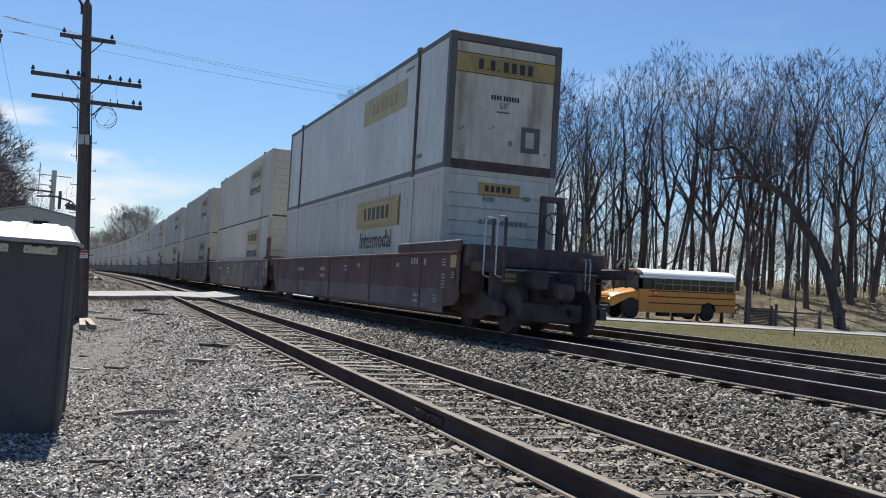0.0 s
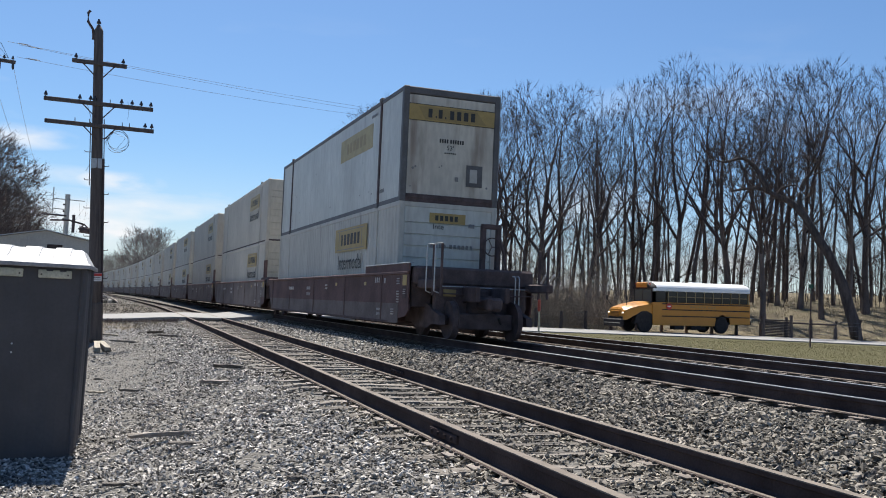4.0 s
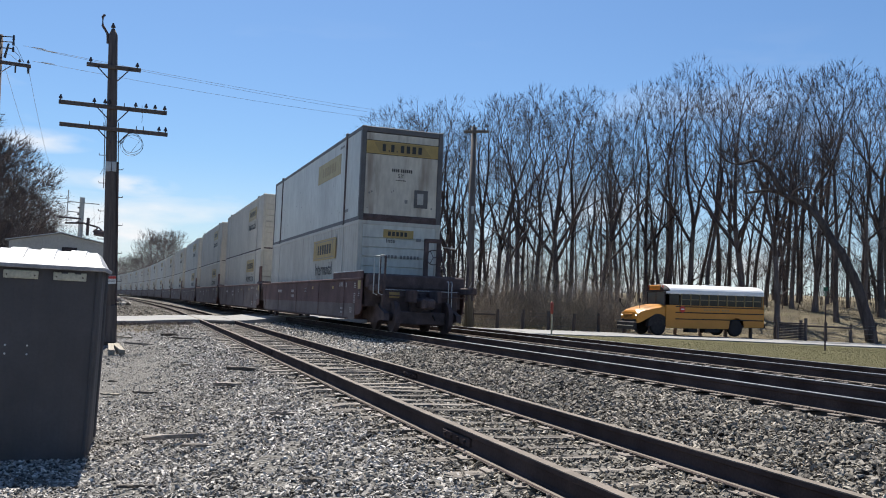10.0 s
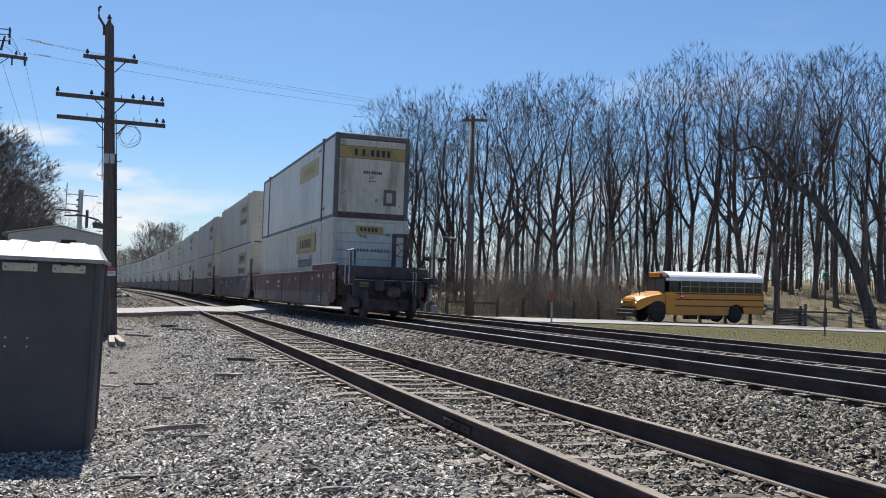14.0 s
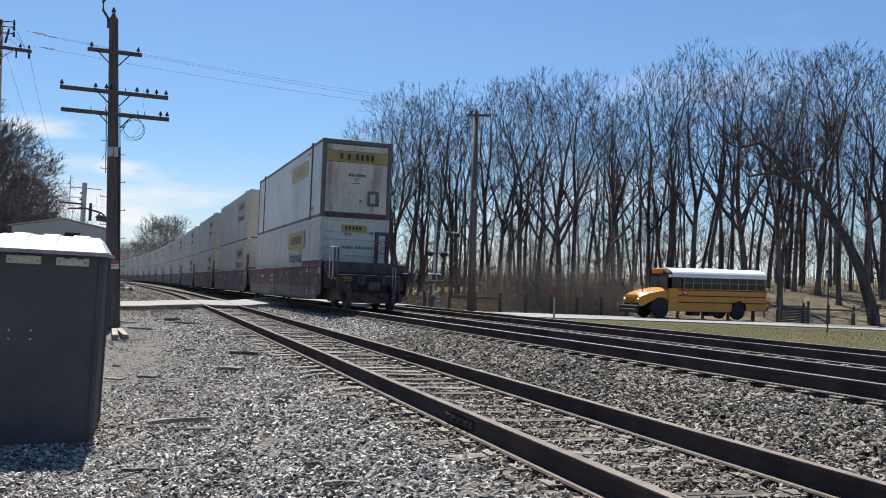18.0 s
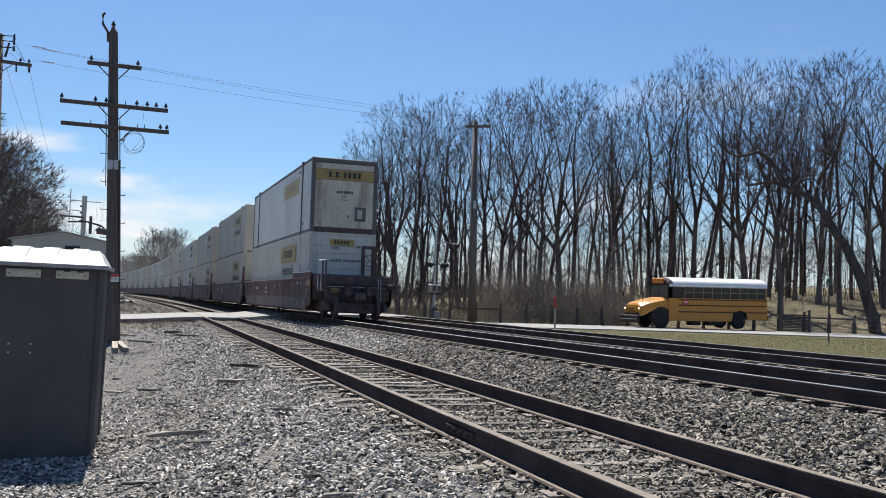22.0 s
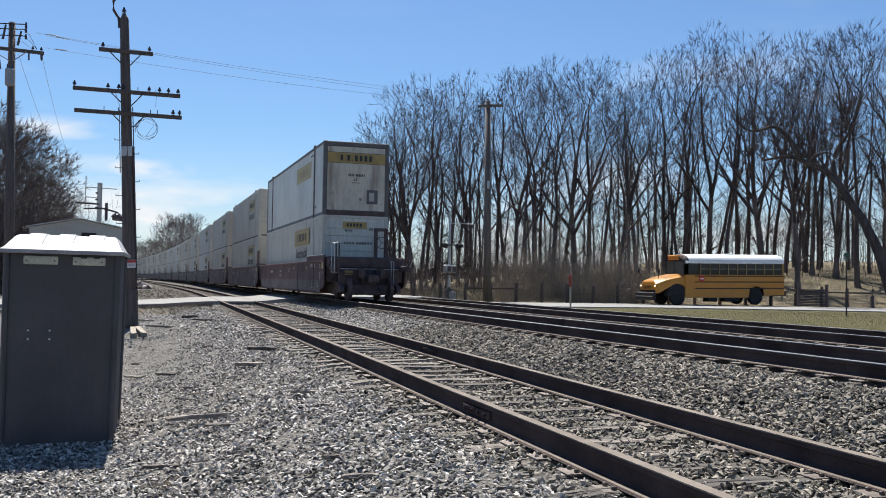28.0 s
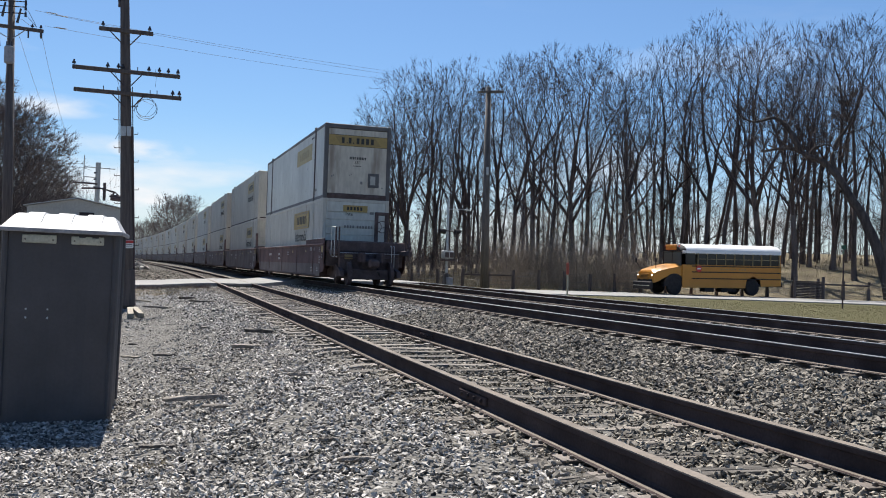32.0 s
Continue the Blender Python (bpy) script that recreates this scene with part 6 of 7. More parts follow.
# ---- shed and mast ----
def build_shed():
    S = holder("shed", pose(-3.28, 56.0, -0.55), "low grey steel shed with a shallow gable roof", "shed")
    W, D, E, R = 5.3, 9.0, 4.0, 4.52
    hw = W / 2
    bm = bmesh.new()
    extrude(bm, [(-hw, 0), (hw, 0), (hw, E), (0, R), (-hw, E)], "y", 0, 0.1)
    part("gable_wall", bm, M_SHED, S)
    for s in (-1, 1):
        part("side_wall", one(cbox, (s * (hw - 0.05), D / 2 + 0.06, E / 2), (0.1, D - 0.1, E), 0.01), M_SHED, S)
        bm = bmesh.new()
        extrude(bm, [(s * -0.02, R + 0.04), (s * (hw + 0.2), E - 0.0), (s * (hw + 0.2), E + 0.045), (s * -0.02, R + 0.085)], "y", -0.25, D + 0.2)
        part("roof_slope", bm, M_GALV, S)
    for x in (-0.9, 0.95):
        box_part("sheet_seam", (x, -0.008, 2.06), (0.03, 0.016, 4.1), M_SHED, S, 0.004)
    vent = box_part("gable_vent", (0.5, -0.02, 3.6), (0.8, 0.06, 0.34), M_BUS_BLK, S, 0.01, "dark louvred gable vent")
    for k in range(4):
        box_part("slat", (0.5, -0.055, 3.49 + k * 0.075), (0.74, 0.02, 0.02), M_STEEL_DK, vent, 0.004)
    box_part("corner_trim", (hw - 0.02, -0.03, E / 2), (0.14, 0.05, E), M_GALV, S, 0.01)
    M = holder("signal_mast", pose(-2.45, 60.5, 0), "grey steel mast with an antenna, arms and a horn", "mast")
    part("column", one(tube, [(0, 0, -0.6), (0, 0, 6.55)], 0.15, 12), M_SHED, M)
    part("antenna", one(tube, [(-0.82, 0, 5.0), (-0.82, 0, 6.95)], 0.03, 7), M_SHED, M)
    for z, x0, x1 in ((6.25, -0.85, 1.0), (5.65, -0.85, 0.0), (5.3, -0.85, 0.0)):
        part("arm", one(tube, [(x0, 0, z), (x1, 0, z - 0.05)], 0.03, 6), M_SHED, M)
    bm = bmesh.new()
    tube(bm, [(-1.4, -0.2, 5.25), (0.0, -0.2, 5.2)], 0.05, 6)
    tube(bm, [(-0.9, -0.2, 4.9), (0.2, -0.2, 4.95), (1.0, -0.2, 4.75)], 0.06, 6)
    tube(bm, [(0.42, -0.2, 4.2), (0.42, -0.2, 5.3)], 0.09, 8)
    part("pipework", bm, M_STEEL_DK, M)
    bm = bmesh.new()
    tube(bm, [(0.75, -0.3, 4.42), (1.05, -0.3, 4.75), (1.35, -0.3, 4.45)], 0.06, 7)
    tube(bm, [(0.8, -0.3, 4.42), (1.5, -0.3, 4.34)], [0.2, 0.2], 10)
    part("horn", bm, M_STEEL_DK, M)
    for z in (5.0, 5.5, 5.9):
        box_part("clamp", (-0.18, -0.1, z), (0.12, 0.12, 0.1), M_STEEL_DK, M, 0.02)


build_shed()


# ---- portable toilet ----
def build_toilet():
    T = holder("portable_toilet", pose(-0.755, 11.10, -1.05, 0, 0.5, -2.2), "black portable toilet with a white ribbed roof, seen from behind", "portable toilet")
    T.scale = (0.965, 1, 1)
    w, d, h = 1.13, 1.25, 2.07
    for nm, a, b in (("rear_wall", (-1, -1), (1, -1)), ("front_wall", (1, 1), (-1, 1)), ("side_wall", (1, -1), (1, 1)), ("side_wall", (-1, 1), (-1, -1))):
        bm = bmesh.new()
        n = 12
        rows = []
        for z, k in ((0.03, 0.985), (0.5, 0.99), (1.2, 1.0), (h, 1.005)):
            row = []
            for i in range(n + 1):
                f = i / n
                x = (a[0] * (1 - f) + b[0] * f) * w / 2 * k
                y = (a[1] * (1 - f) + b[1] * f) * d / 2 * k
                nx, ny = (0, a[1]) if a[1] == b[1] else (a[0], 0)
                out = 0.012 if i % 4 in (1, 2) and 0 < i < n else 0.0
                row.append(bm.verts.new((x + nx * out, y + ny * out, z)))
            rows.append(row)
        for r0, r1 in zip(rows, rows[1:]):
            for i in range(n):
                bm.faces.new((r0[i], r0[i + 1], r1[i + 1], r1[i]))
        part(nm, bm, M_TOILET, T)
    for sx in (-1, 1):
        for sy in (-1, 1):
            bm = bmesh.new()
            tube(bm, [(sx * w * 0.49, sy * d * 0.49, 0.1), (sx * w * 0.5, sy * d * 0.5, 1.2), (sx * w * 0.503, sy * d * 0.503, h)], 0.035, 8)
            part("corner_post", bm, M_TOILET, T)
    for x in (-0.4, 0.4):
        part("skid", one(cbox, (x, 0, 0.05), (0.12, d * 0.96, 0.12), 0.02), M_TOILET, T)
    part("floor_pan", one(cbox, (0, 0, 0.13), (w * 0.93, d * 0.93, 0.06), 0.02), M_TOILET, T)
    # roof: hipped tray with low rounded bands over it
    rw, rd = 0.638, 0.74
    eave = [(h - 0.03, 0.985, 0.985), (h - 0.02, 1.0, 1.0), (h + 0.012, 1.0, 1.0), (h + 0.02, 0.975, 0.975), (h + 0.03, 0.94, 0.93)]
    crest = [(h + 0.145, 0.845, 0.56), (h + 0.172, 0.815, 0.44), (h + 0.186, 0.79, 0.30)]

    def tray(bm, rings):
        rows = [[bm.verts.new((x * k * rw, y * j * rd, z)) for x, y in ((-1, -1), (1, -1), (1, 1), (-1, 1))] for z, k, j in rings]
        for r0, r1 in zip(rows, rows[1:]):
            for i in range(4):
                bm.faces.new((r0[i], r0[(i + 1) % 4], r1[(i + 1) % 4], r1[i]))
        return rows
    bm = bmesh.new()
    bm.faces.new(tray(bm, eave[-1:] + crest)[-1])
    roof = part("roof", bm, M_ROOF_W, T, "sunlit white plastic roof")
    bm = bmesh.new()
    tray(bm, eave)
    part("eave_lip", bm, M_EAVE, roof, "grey roof edge")
    for x in (-0.315, 0.0, 0.32):
        bm = bmesh.new()
        prof = [(-0.93, 0.03, -0.004), (-0.80, 0.070, 0.008), (-0.70, 0.101, 0.013), (-0.56, 0.145, 0.014), (-0.44, 0.172, 0.015), (-0.3, 0.186, 0.015), (0.3, 0.186, 0.015), (0.44, 0.172, 0.015), (0.56, 0.145, 0.014), (0.80, 0.070, 0.008), (0.93, 0.03, -0.004)]
        rows = [[bm.verts.new((x * (1.0 - 0.02 * (z > 0.1)) + dx, y * rd, h + z + (up if k in (1, 2, 3, 4) else -0.01))) for k, dx in enumerate((-0.098, -0.082, -0.066, 0.066, 0.082, 0.098))] for y, z, up in prof]
        for p, q in zip(rows, rows[1:]):
            for i in range(5):
                bm.faces.new((p[i], p[i + 1], q[i + 1], q[i]))
        part("roof_rib", bm, M_ROOF_W, roof)
    for x0, x1, broken in ((-0.40, -0.05, False), (0.10, 0.44, True)):
        yv = -d / 2 * 1.03 - 0.012
        v = box_part("vent", ((x0 + x1) / 2, yv, h - 0.098), (x1 - x0, 0.025, 0.088), M_VENT, T, 0.012, "cream ventilation louvre")
        for xs in (x0 + 0.035, x1 - 0.035):
            part("screw", one(tube, [(xs, yv - 0.012, h - 0.105), (xs, yv - 0.02, h - 0.105)], 0.009, 7), M_STEEL_DK, v)
        for k in range(2 if broken else 0):
            box_part("notch", (x0 + 0.115 + k * 0.135, yv - 0.008, h - 0.062), (0.07, 0.014, 0.018), M_TOILET, v, 0.004)
            box_part("pad", (x0 + 0.115 + k * 0.135, yv - 0.014, h - 0.105), (0.09, 0.008, 0.05), M_VENT, v, 0.006)
        if not broken:
            box_part("pad", ((x0 + x1) / 2, yv - 0.014, h - 0.1), (0.20, 0.008, 0.05), M_VENT, v, 0.006)
    for x in (-0.33, -0.11):
        for z in (1.23, 1.14):
            part("bolt", one(tube, [(x, -d / 2 - 0.005, z), (x, -d / 2 - 0.024, z)], [0.012, 0.008], 7), M_WHITE_PAINT, T)


build_toilet()


# ---- school bus ----
def build_bus():
    B = holder("school_bus", pose(34.35, 49.3, -0.44, -0.8, 0, 87), "yellow school bus with a white roof and black rub rails", "school bus")
    B.scale = (1.0, 0.98, 1.055)
    hw, y0, y1 = 1.2, -4.6, 2.55     # passenger body from tail to windscreen
    # lower body and pillars
    for s in (-1, 1):
        bm = bmesh.new()
        extrude(bm, [(y0, 0.58), (-3.12, 0.54), (-3.02, 0.95), (-2.55, 1.14), (-2.05, 0.95), (-1.95, 0.44), (1.75, 0.44), (y1, 0.44), (y1, 1.78), (y0, 1.78)], "x", s * (hw - 0.04), s * hw)
        part("side_panel", bm, M_BUS, B)
        for z in (0.98, 1.36, 1.70):
            box_part("rub_rail", (s * (hw + 0.012), (y0 + y1) / 2 - 0.3, z), (0.035, y1 - y0 - 0.7, 0.06), M_BUS_BLK, B, 0.01)
        box_part("window_header", (s * (hw - 0.03), (y0 + y1) / 2, 2.52), (0.06, y1 - y0, 0.16), M_BUS_ROOF, B, 0.02)
        for k in range(10):
            yy = y0 + 0.12 + k * 0.66
            box_part("window_pillar", (s * (hw - 0.025), yy, 2.11), (0.05, 0.055, 0.68), M_BUS_FRAME, B, 0.01)
        for k in range(9):
            yy = y0 + 0.45 + k * 0.66
            w = box_part("window", (s * (hw - 0.05), yy, 2.11), (0.02, 0.56, 0.66), M_GLASS, B, 0.004)
            box_part("sash", (s * (hw - 0.03), yy, 2.12), (0.03, 0.56, 0.04), M_BUS_FRAME, w, 0.006)
        w = box_part("driver_window" if s < 0 else "door_window", (s * (hw - 0.05), 1.95, 2.02), (0.02, 0.62, 0.84), M_GLASS, B, 0.004)
        box_part("window_frame", (s * (hw - 0.03), 2.30, 2.05), (0.05, 0.08, 0.9), M_BUS_BLK, w, 0.01)
        for yy, nm in ((-2.52, "rear_wheel"), (3.05, "front_wheel")):
            bm = bmesh.new()
            tube(bm, [(s * 0.86, yy, 0.5), (s * 0.90, yy, 0.5), (s * 1.12, yy, 0.5), (s * 1.16, yy, 0.5)], [0.42, 0.50, 0.50, 0.42], 22)
            wh = part(nm, bm, M_TYRE, B)
            part("rim", one(tube, [(s * 1.10, yy, 0.5), (s * 1.165, yy, 0.5), (s * 1.15, yy, 0.5)], [0.29, 0.27, 0.12], 16), M_TYRE, wh)
        # solid black half-disc as the shaded gap round the wheel, and its black flare
        bm = bmesh.new()
        arch = [(3.05 + 0.70 * math.cos(a), 0.52 + 0.66 * math.sin(a)) for a in np.linspace(0, math.pi, 12)]
        extrude(bm, arch, "x", s * 0.62, s * 1.135)
        part("wheel_well", bm, M_BUS_BLK, B)
        bm = bmesh.new()
        tube(bm, [(s * 1.08, 3.05 + 0.70 * math.cos(a), 0.52 + 0.68 * math.sin(a)) for a in np.linspace(-0.1, 3.24, 14)], 0.07, 6)
        part("fender_flare", bm, M_BUS_BLK, B)
        hl = part("headlamp", one(cbox, (s * 0.90, 4.48, 1.13), (0.16, 0.10, 0.08), 0.03), M_LAMP, B, "small glowing headlamp")
        box_part("lamp_bezel", (s * 0.84, 4.44, 1.12), (0.36, 0.10, 0.16), M_BUS_BLK, hl, 0.04)
        bm = bmesh.new()
        tube(bm, [(s * 1.0, 4.3, 1.55), (s * 1.25, 4.45, 1.9)], 0.02, 6)
        cbox(bm, (s * 1.27, 4.45, 2.0), (0.16, 0.06, 0.26), 0.03)
        part("mirror", bm, M_BUS_BLK, B)
        for k in range(2):
            part("warning_lamp", one(tube, [(s * (0.55 + k * 0.28), y1 + 0.02, 2.82), (s * (0.55 + k * 0.28), y1 + 0.07, 2.82)], 0.09, 12), M_ORANGE if k == 0 else M_RED, B)
    part("floor", one(cbox, (0, (y0 + y1) / 2, 0.6), (hw * 2 - 0.1, y1 - y0 - 0.02, 0.12), 0.02), M_BUS_BLK, B)
    # rounded roof
    bm = bmesh.new()
    prof = [(hw * math.cos(a), 2.58 + 0.43 * math.sin(a)) for a in np.linspace(0, math.pi, 15)]
    extrude(bm, prof, "y", y0, y1 - 0.25)
    part("roof", bm, M_BUS_ROOF, B)
    bm = bmesh.new()
    lo_v = [bm.verts.new((u, y1 - 0.25, v)) for u, v in prof]
    hi_v = [bm.verts.new((u * 0.93, y1 + 0.12, 2.56 + (v - 2.58) * 0.86)) for u, v in prof]
    for k in range(len(prof) - 1):
        bm.faces.new((lo_v[k], lo_v[k + 1], hi_v[k + 1], hi_v[k]))
    bm.faces.new(hi_v)
    part("front_cap", bm, M_BUS_BLK, B)
    box_part("destination_sign", (0, y1 + 0.10, 2.80), (1.3, 0.12, 0.30), M_ORANGE_SIGN, B, 0.04, "amber roof sign panel")
    part("roof_hatch", one(cbox, (0, -1.2, 3.02), (0.6, 0.6, 0.06), 0.02), M_BUS_ROOF, B)
    part("tail_wall", one(cbox, (0, y0 + 0.03, 1.65), (hw * 2 - 0.06, 0.06, 2.0), 0.02), M_BUS, B)
    part("firewall", one(cbox, (0, y1 - 0.02, 1.2), (hw * 2 - 0.1, 0.06, 1.15), 0.02), M_BUS, B)
    part("windscreen", one(cbox, (0, y1 + 0.02, 2.14), (hw * 2 - 0.2, 0.03, 0.80), 0.01), M_WINDSCREEN, B)
    for x in (-1.08, 0, 1.08):
        box_part("screen_post", (x, y1 + 0.035, 2.14), (0.09 if x else 0.04, 0.05, 0.82), M_BUS_BLK, B, 0.01)
    # hood
    bm = bmesh.new()
    secs = []
    for yy, ww, zt, zl in ((2.55, 1.12, 1.84, 0.95), (3.0, 1.12, 1.78, 1.0), (3.5, 1.11, 1.69, 1.10), (3.9, 1.09, 1.60, 0.92), (4.25, 1.07, 1.50, 0.74), (4.43, 1.04, 1.43, 0.70), (4.50, 1.0, 1.33, 0.70)):
        secs.append([bm.verts.new(p) for p in ((-ww, yy, zl), (-ww, yy, zt - 0.30), (-ww * 0.97, yy, zt - 0.17), (-ww * 0.80, yy, zt - 0.10), (-ww * 0.62, yy, zt - 0.005), (0, yy, zt), (ww * 0.62, yy, zt - 0.005), (ww * 0.80, yy, zt - 0.10), (ww * 0.97, yy, zt - 0.17), (ww, yy, zt - 0.30), (ww, yy, zl))])
    for r0, r1 in zip(secs, secs[1:]):
        for k in range(10):
            bm.faces.new((r0[k], r0[k + 1], r1[k + 1], r1[k]))
    bm.faces.new(secs[-1])
    part("hood", bm, M_BUS, B)
    gr = part("grille", one(cbox, (0, 4.52, 1.02), (1.1, 0.06, 0.42), 0.03), M_BUS, B)
    for k in range(5):
        box_part("grille_slat", (0, 4.56, 0.87 + k * 0.075), (1.0, 0.03, 0.025), M_BUS_BLK, gr, 0.006)
    bm = bmesh.new()
    cbox(bm, (0, 4.66, 0.54), (2.34, 0.2, 0.46), 0.06)
    part("bumper", bm, M_BUS_BLK, B)
    box_part("bumper_strip", (0, 4.77, 0.52), (2.1, 0.012, 0.035), M_VENT, B, 0.004)
    box_part("front_valance", (0, 4.50, 0.80), (1.8, 0.1, 0.22), M_BUS_BLK, B, 0.03)
    part("rear_bumper", one(cbox, (0, y0 - 0.08, 0.66), (2.3, 0.14, 0.26), 0.04), M_BUS_BLK, B)
    bm = bmesh.new()
    tube(bm, [(-hw - 0.02, 1.42, 1.55), (-hw - 0.05, 1.42, 1.55)], 0.20, 8)
    st = part("stop_arm", bm, M_RED, B, "folded red octagonal stop arm")
    box_part("stop_arm_mark", (-hw - 0.056, 1.42, 1.55), (0.006, 0.24, 0.07), M_WHITE_PAINT, st, 0.002)
    lt = bmesh.new()
    for k in range(9):
        cbox(lt, (-hw - 0.004, -0.2 - k * 0.2 - (0.12 if k > 5 else 0), 1.54), (0.008, 0.11, 0.10), 0.002)
    tagged(part("side_lettering", lt, M_YELLOW_DK, B), kind="stuff")
    for yy, wd in ((0.6, 0.7), (-0.8, 1.1)):
        part("storage_box", one(cbox, (-0.85, yy, 0.40), (0.6, wd, 0.40), 0.04), M_BUS_BLK, B)
    part("drive_line", one(tube, [(0, -2.5, 0.5), (0, 3.0, 0.6)], 0.08, 8), M_STEEL_DK, B)
    part("rear_axle", one(tube, [(-0.9, -2.52, 0.5), (0.9, -2.52, 0.5)], 0.12, 8), M_STEEL_DK, B)


build_bus()


# ---- signs, crossing signal and fence ----
def build_signs():
    gz = lambda x, y: float(terrain(np.array(float(x)), np.array(float(y))))
    C = holder("crossing_signal", pose(18.95, 55.5, -0.45, 0, 0, 20), "silver crossing signal on a tall mast with a lamp arm", "crossing signal")
    part("mast", one(tube, [(0, 0, 0), (0, 0, 2.4), (0, 0, 5.7)], [0.10, 0.09, 0.07], 10), M_GALV, C)
    part("base", one(tube, [(0, 0, -0.05), (0, 0, 0.35), (0, 0, 0.75), (0, 0, 0.85)], [0.30, 0.26, 0.18, 0.12], 10), M_POLE_GREY, C)
    part("lamp_arm", one(tube, [(0, 0, 4.95), (0.7, -0.1, 5.0), (1.35, -0.2, 5.0)], 0.03, 6), M_GALV, C)
    part("lamp_head", one(cbox, (1.45, -0.2, 4.97), (0.45, 0.16, 0.1), 0.03), M_GALV, C)
    part("crossbar", one(cbox, (0.0, -0.12, 3.55), (1.5, 0.08, 0.08), 0.02), M_STEEL_DK, C)
    for s in (-1, 1):
        bm = bmesh.new()
        tube(bm, [(s * 0.42, -0.2, 3.5), (s * 0.55, -0.22, 3.5), (s * 0.86, -0.26, 3.54)], [0.16, 0.17, 0.11], 14)
        part("flasher_hood", bm, M_BUS_BLK, C)
    box = part("signal_cabinet", one(cbox, (-0.05, -0.12, 2.02), (0.86, 0.40, 0.52), 0.06), M_GALV, C, "silver cabinet with dark glazed faces")
    for x in (-0.25, 0.15):
        box_part("cabinet_pane", (x, -0.325, 2.0), (0.32, 0.02, 0.34), M_STEEL_DK, box, 0.01)
    box_part("cabinet_shelf", (0.0, -0.1, 1.66), (1.05, 0.4, 0.10), M_STEEL_DK, C, 0.02)
    part("gate_box", one(cbox, (0.1, -0.1, 0.28), (0.5, 0.4, 0.56), 0.05), M_EAVE, C)
    K = holder("marker_post", pose(20.9, 42.0, gz(20.9, 42) - 0.02, 0, -1, 0), "white marker post with an orange cap", "marker post")
    part("post", one(tube, [(0, 0, -0.1), (0, 0, 1.25)], 0.045, 10), M_VENT, K)
    part("cap", one(tube, [(0, 0, 1.22), (0, 0, 1.30), (0, 0, 1.78), (0, 0, 1.84)], [0.05, 0.08, 0.08, 0.04], 10), M_ORANGE, K)
    S = holder("street_sign", pose(31.0, 34.0, gz(31, 34)), "thin steel post with a green street sign edge-on", "street sign")
    part("post", one(tube, [(0, 0, -0.1), (0, 0, 2.75)], 0.035, 8), M_STEEL_DK, S)
    bl = box_part("sign_blade", (0, 0, 2.62), (0.62, 0.012, 0.2), M_GREEN, S, 0.004)
    bl.rotation_euler = (0, 0, radians(40))
    box_part("sign_blade", (0, 0, 2.85), (0.012, 0.3, 0.2), M_GREEN, S, 0.004)
    # wooden fence along the woods
    Fn = holder("wire_fence", Matrix(), "low wire fence on dark wooden posts along the road", "fence")
    rnd = random.Random(6)
    line = []
    for k in range(21):
        px = 690 + k * 45.0
        x, y, z = spot(px, 63.0 if px > 1150 else 62.0)
        line.append((x, y, z))
        h = rnd.uniform(1.15, 1.4)
        part("post", one(tube, [(x, y, z - 0.1), (x + rnd.uniform(-0.05, 0.05), y, z + h * 0.6), (x + rnd.uniform(-0.06, 0.06), y, z + h)], [0.12, 0.11, 0.10], 7), M_POLE, Fn)
    pa, pb = Vector(spot(1414, 61.6)), Vector(spot(1464, 61.8))
    Gt = holder("field_gate", Matrix(), "dark weathered slatted field gate by the road", "gate")
    for p in (pa, pb):
        part("gate_post", one(tube, [p - Vector((0, 0, 0.1)), p + Vector((0, 0, 1.45))], 0.10, 7), M_POLE, Gt)
    mid, span = (pa + pb) / 2, pb - pa
    for k in range(11):
        bd = box_part("gate_board", (0, 0, 0), (span.length, 0.03, 0.075), M_BARK_DARK, Gt, 0.006)
        bd.matrix_basis = Matrix.Translation(mid + Vector((0, -0.06, 0.12 + k * 0.098))) @ Matrix.Rotation(math.atan2(span.y, span.x), 4, "Z")
    for zz in (0.3, 0.6, 0.9, 1.12):
        part("strand", one(tube, [(x, y, z + zz) for x, y, z in line], 0.008, 4), M_WIRE, Fn)
    for a, b in ((16, 17), (17, 18), (18, 19), (3, 4), (4, 5)):
        (xa, ya, za), (xb, yb, zb) = line[a], line[b]
        part("rail", one(tube, [(xa, ya - 0.08, za + 0.95), (xb, yb - 0.08, zb + 0.95)], 0.06, 6), M_POLE, Fn)


build_signs()


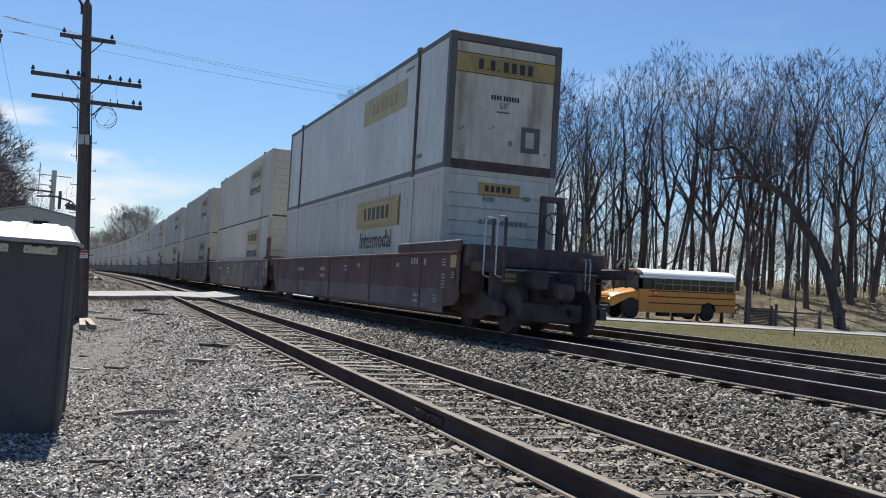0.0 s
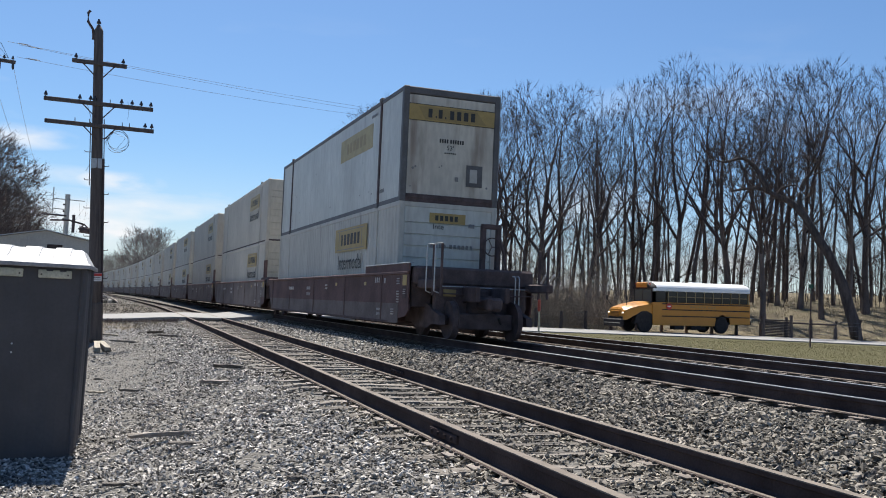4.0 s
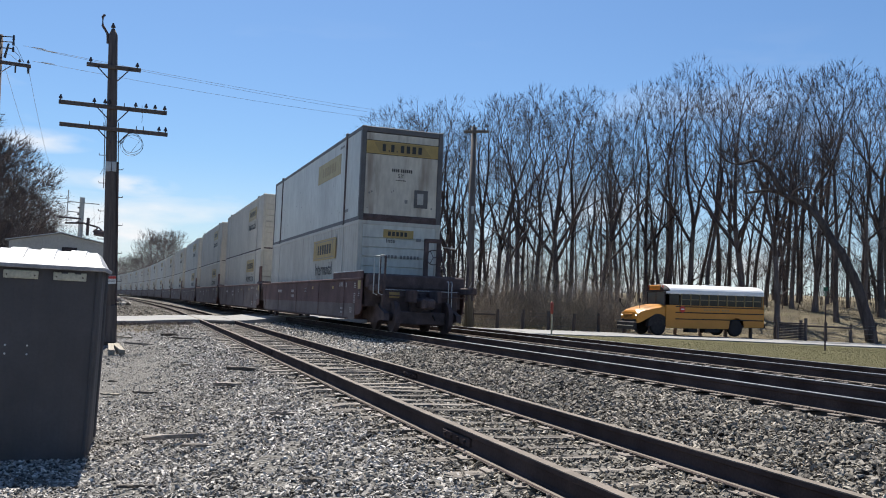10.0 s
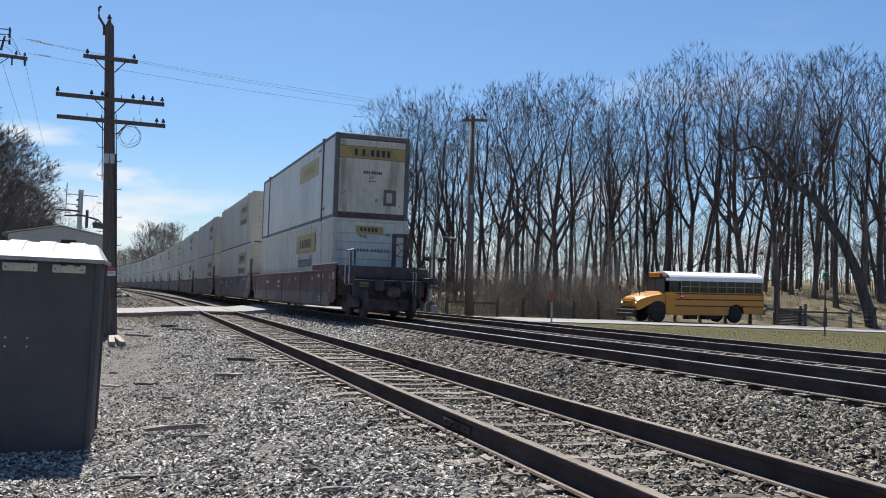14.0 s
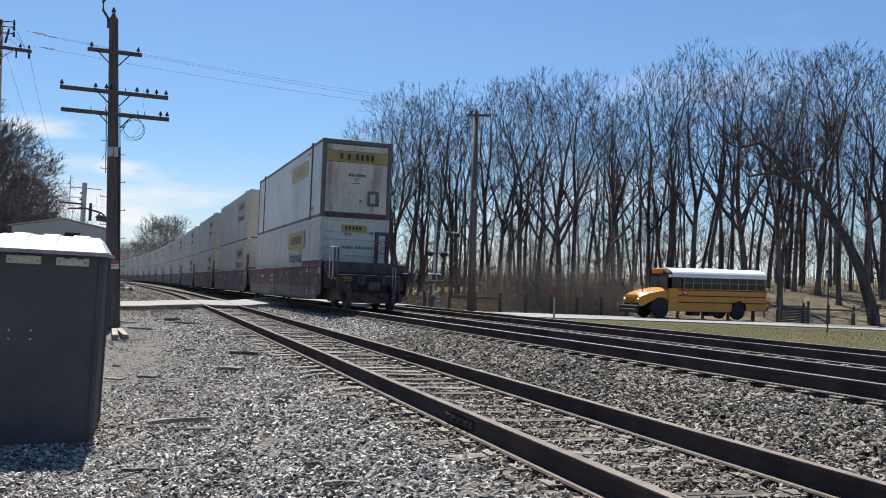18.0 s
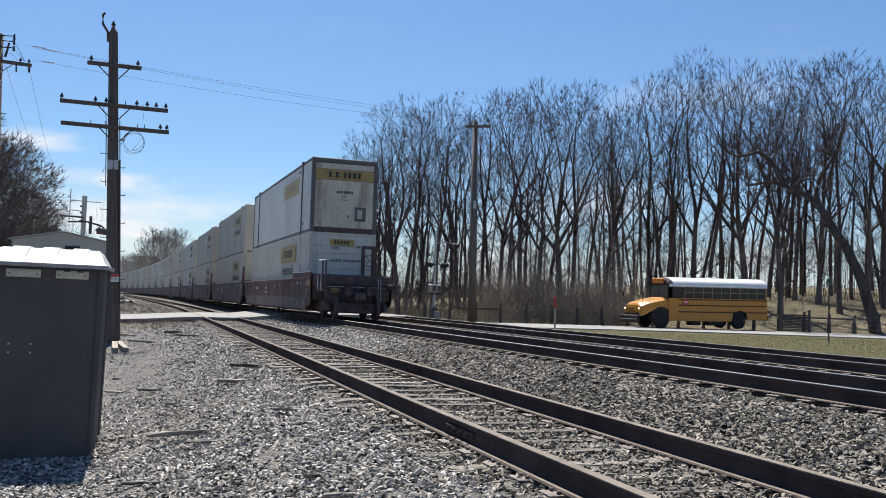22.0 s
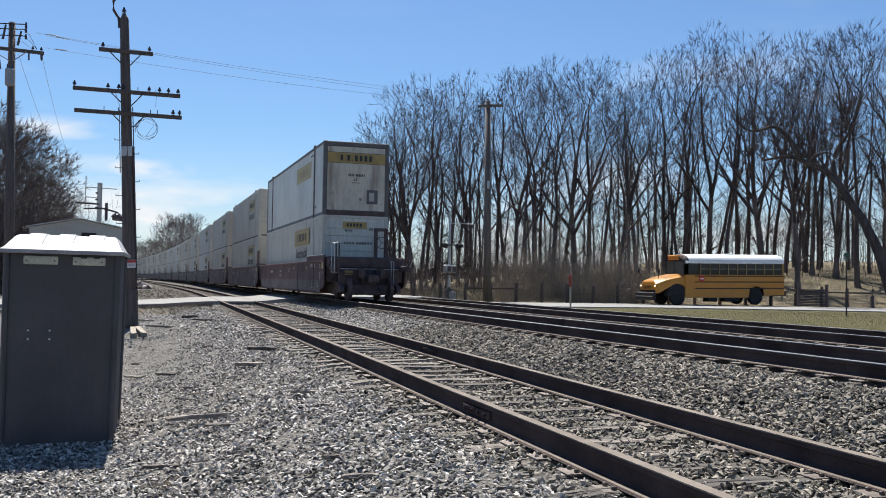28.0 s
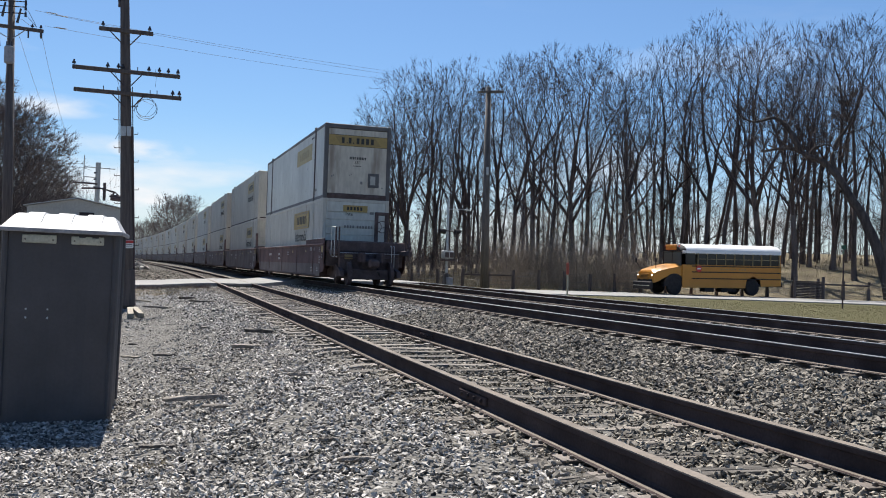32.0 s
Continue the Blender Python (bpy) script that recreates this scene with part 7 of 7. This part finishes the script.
# ---- loose timber and rubble ----
def build_debris():
    rnd = random.Random(14)
    gz = lambda x, y: float(terrain(np.array(float(x)), np.array(float(y))))

    def board(x, y, turn, ln, w, h, m, label, bent=0.05):
        bm = bmesh.new()
        cbox(bm, (0, 0, h / 2), (w, ln, h), 0.008)
        bmesh.ops.subdivide_edges(bm, edges=[e for e in bm.edges if abs(e.verts[0].co.y - e.verts[1].co.y) > ln * 0.5], cuts=4)
        for v in bm.verts:
            v.co += Vector((bent * math.sin(v.co.y * 3.1) + rnd.uniform(-0.008, 0.008), rnd.uniform(-0.02, 0.02), rnd.uniform(-0.004, 0.006)))
        ob = part("loose_board", bm, m)
        ob.matrix_world = pose(x, y, gz(x, y) + 0.03, rnd.uniform(-2, 2), 0, turn)
        tagged(ob, label, "board", "loose boards on the gravel")
    board(0.84, 10.06, -74, 1.05, 0.075, 0.04, M_TIE, "weathered split stick lying on the gravel")
    board(0.88, 9.35, -84, 0.42, 0.045, 0.025, M_TIE, "thin grey stick lying on the gravel")
    board(0.24, 8.31, -86, 0.32, 0.05, 0.025, M_TIE, "short grey splinter of wood on the gravel")
    board(-0.04, 16.01, -90, 0.30, 0.07, 0.03, M_PLANK, "pale lath lying on the gravel")
    board(0.50, 15.31, -86, 0.39, 0.08, 0.04, M_TIE, "dark chunk of old tie on the gravel")
    board(0.72, 13.08, -86, 0.19, 0.05, 0.025, M_TIE, "grey splinter of wood on the gravel")
    board(1.58, 13.76, -90, 0.40, 0.1, 0.05, M_TIE, "dark broken tie end on the gravel")
    board(1.77, 10.05, -86, 0.29, 0.07, 0.03, M_TIE, "grey splinter of wood on the gravel")
    board(1.42, 5.94, -86, 0.20, 0.06, 0.03, M_TIE, "dark bark strip on the gravel")
    board(1.39, 6.68, -90, 0.15, 0.05, 0.03, M_TIE, "grey splinter of wood on the gravel")
    board(0.75, 12.35, -90, 0.09, 0.04, 0.02, M_PLANK, "pale chip of wood on the gravel")
    board(0.28, 32.08, 70, 0.55, 0.12, 0.04, M_PLANK, "pale split shard of wood on the dirt")
    board(0.05, 32.4, 100, 0.40, 0.10, 0.05, M_PLANK, "pale split shard of wood on the dirt")
    board(1.59, 30.36, 150, 0.75, 0.10, 0.08, M_TIE, "dark stick lying aslant on the dirt")
    board(1.92, 27.34, 70, 0.9, 0.07, 0.05, M_TIE, "grey stick lying on the gravel edge")
    board(0.70, 27.68, 80, 1.0, 0.06, 0.05, M_TIE, "dark thin branch lying on the dirt")
    board(-0.01, 18.04, 75, 0.16, 0.06, 0.03, M_TIE, "dark chip of wood on the gravel")
    board(1.33, 18.49, 80, 0.2, 0.05, 0.03, M_TIE, "grey chip of wood on the gravel")
    board(2.04, 15.88, 84, 0.48, 0.11, 0.06, M_TIE, "dark broken tie end on the gravel")
    for k in range(2):
        board(-0.10 + k * 0.19, 26.1, 1 + k * 3, 2.40, 0.15, 0.12, M_PLANK, "pale sawn timber lying by the pole foot", 0.0)
    pile = holder("rubble_pile", pose(0.3, 99.7, gz(0.3, 99.7)), "heap of broken rubble beside the siding", "rubble")
    for k in range(14):
        bm = bmesh.new()
        c = Vector((rnd.gauss(0, 0.6), rnd.gauss(0, 0.6), abs(rnd.gauss(0.25, 0.22))))
        for _ in range(10):
            d = Vector((rnd.gauss(0, 1), rnd.gauss(0, 1), rnd.gauss(0, 1))).normalized() * rnd.uniform(0.22, 0.42)
            bm.verts.new(c + d)
        bmesh.ops.convex_hull(bm, input=bm.verts)
        for v in [v for v in bm.verts if not v.link_faces]:
            bm.verts.remove(v)
        part("lump", bm, M_STONE, pile)


build_debris()


def motions():
    """The train draws away, slows, stops and eases back a little; its wheels roll with it."""
    for thing, off, z in MOVERS:
        rows = []
        for t, y in TRAIN_Y:
            x0, x1 = float(main_bend(y + off)), float(main_bend(y + off + LONG))
            rows.append((t, pose(CX + x0, y + off, z, 0, 0, math.degrees(math.atan2(x0 - x1, LONG)))))
        walk(thing, rows)
    fine = []
    for (t0, y0), (t1, y1) in zip(TRAIN_Y, TRAIN_Y[1:]):
        fine += [(t0, y0), ((t0 + t1) / 2, (y0 + y1) / 2)]
    fine.append(TRAIN_Y[-1])
    for w in WHEELS:
        y = w.matrix_basis.translation.y
        walk(w, [(t, pose(0, y, 0.42, -math.degrees(yy / 0.42), 0, 0)) for t, yy in fine])


motions()
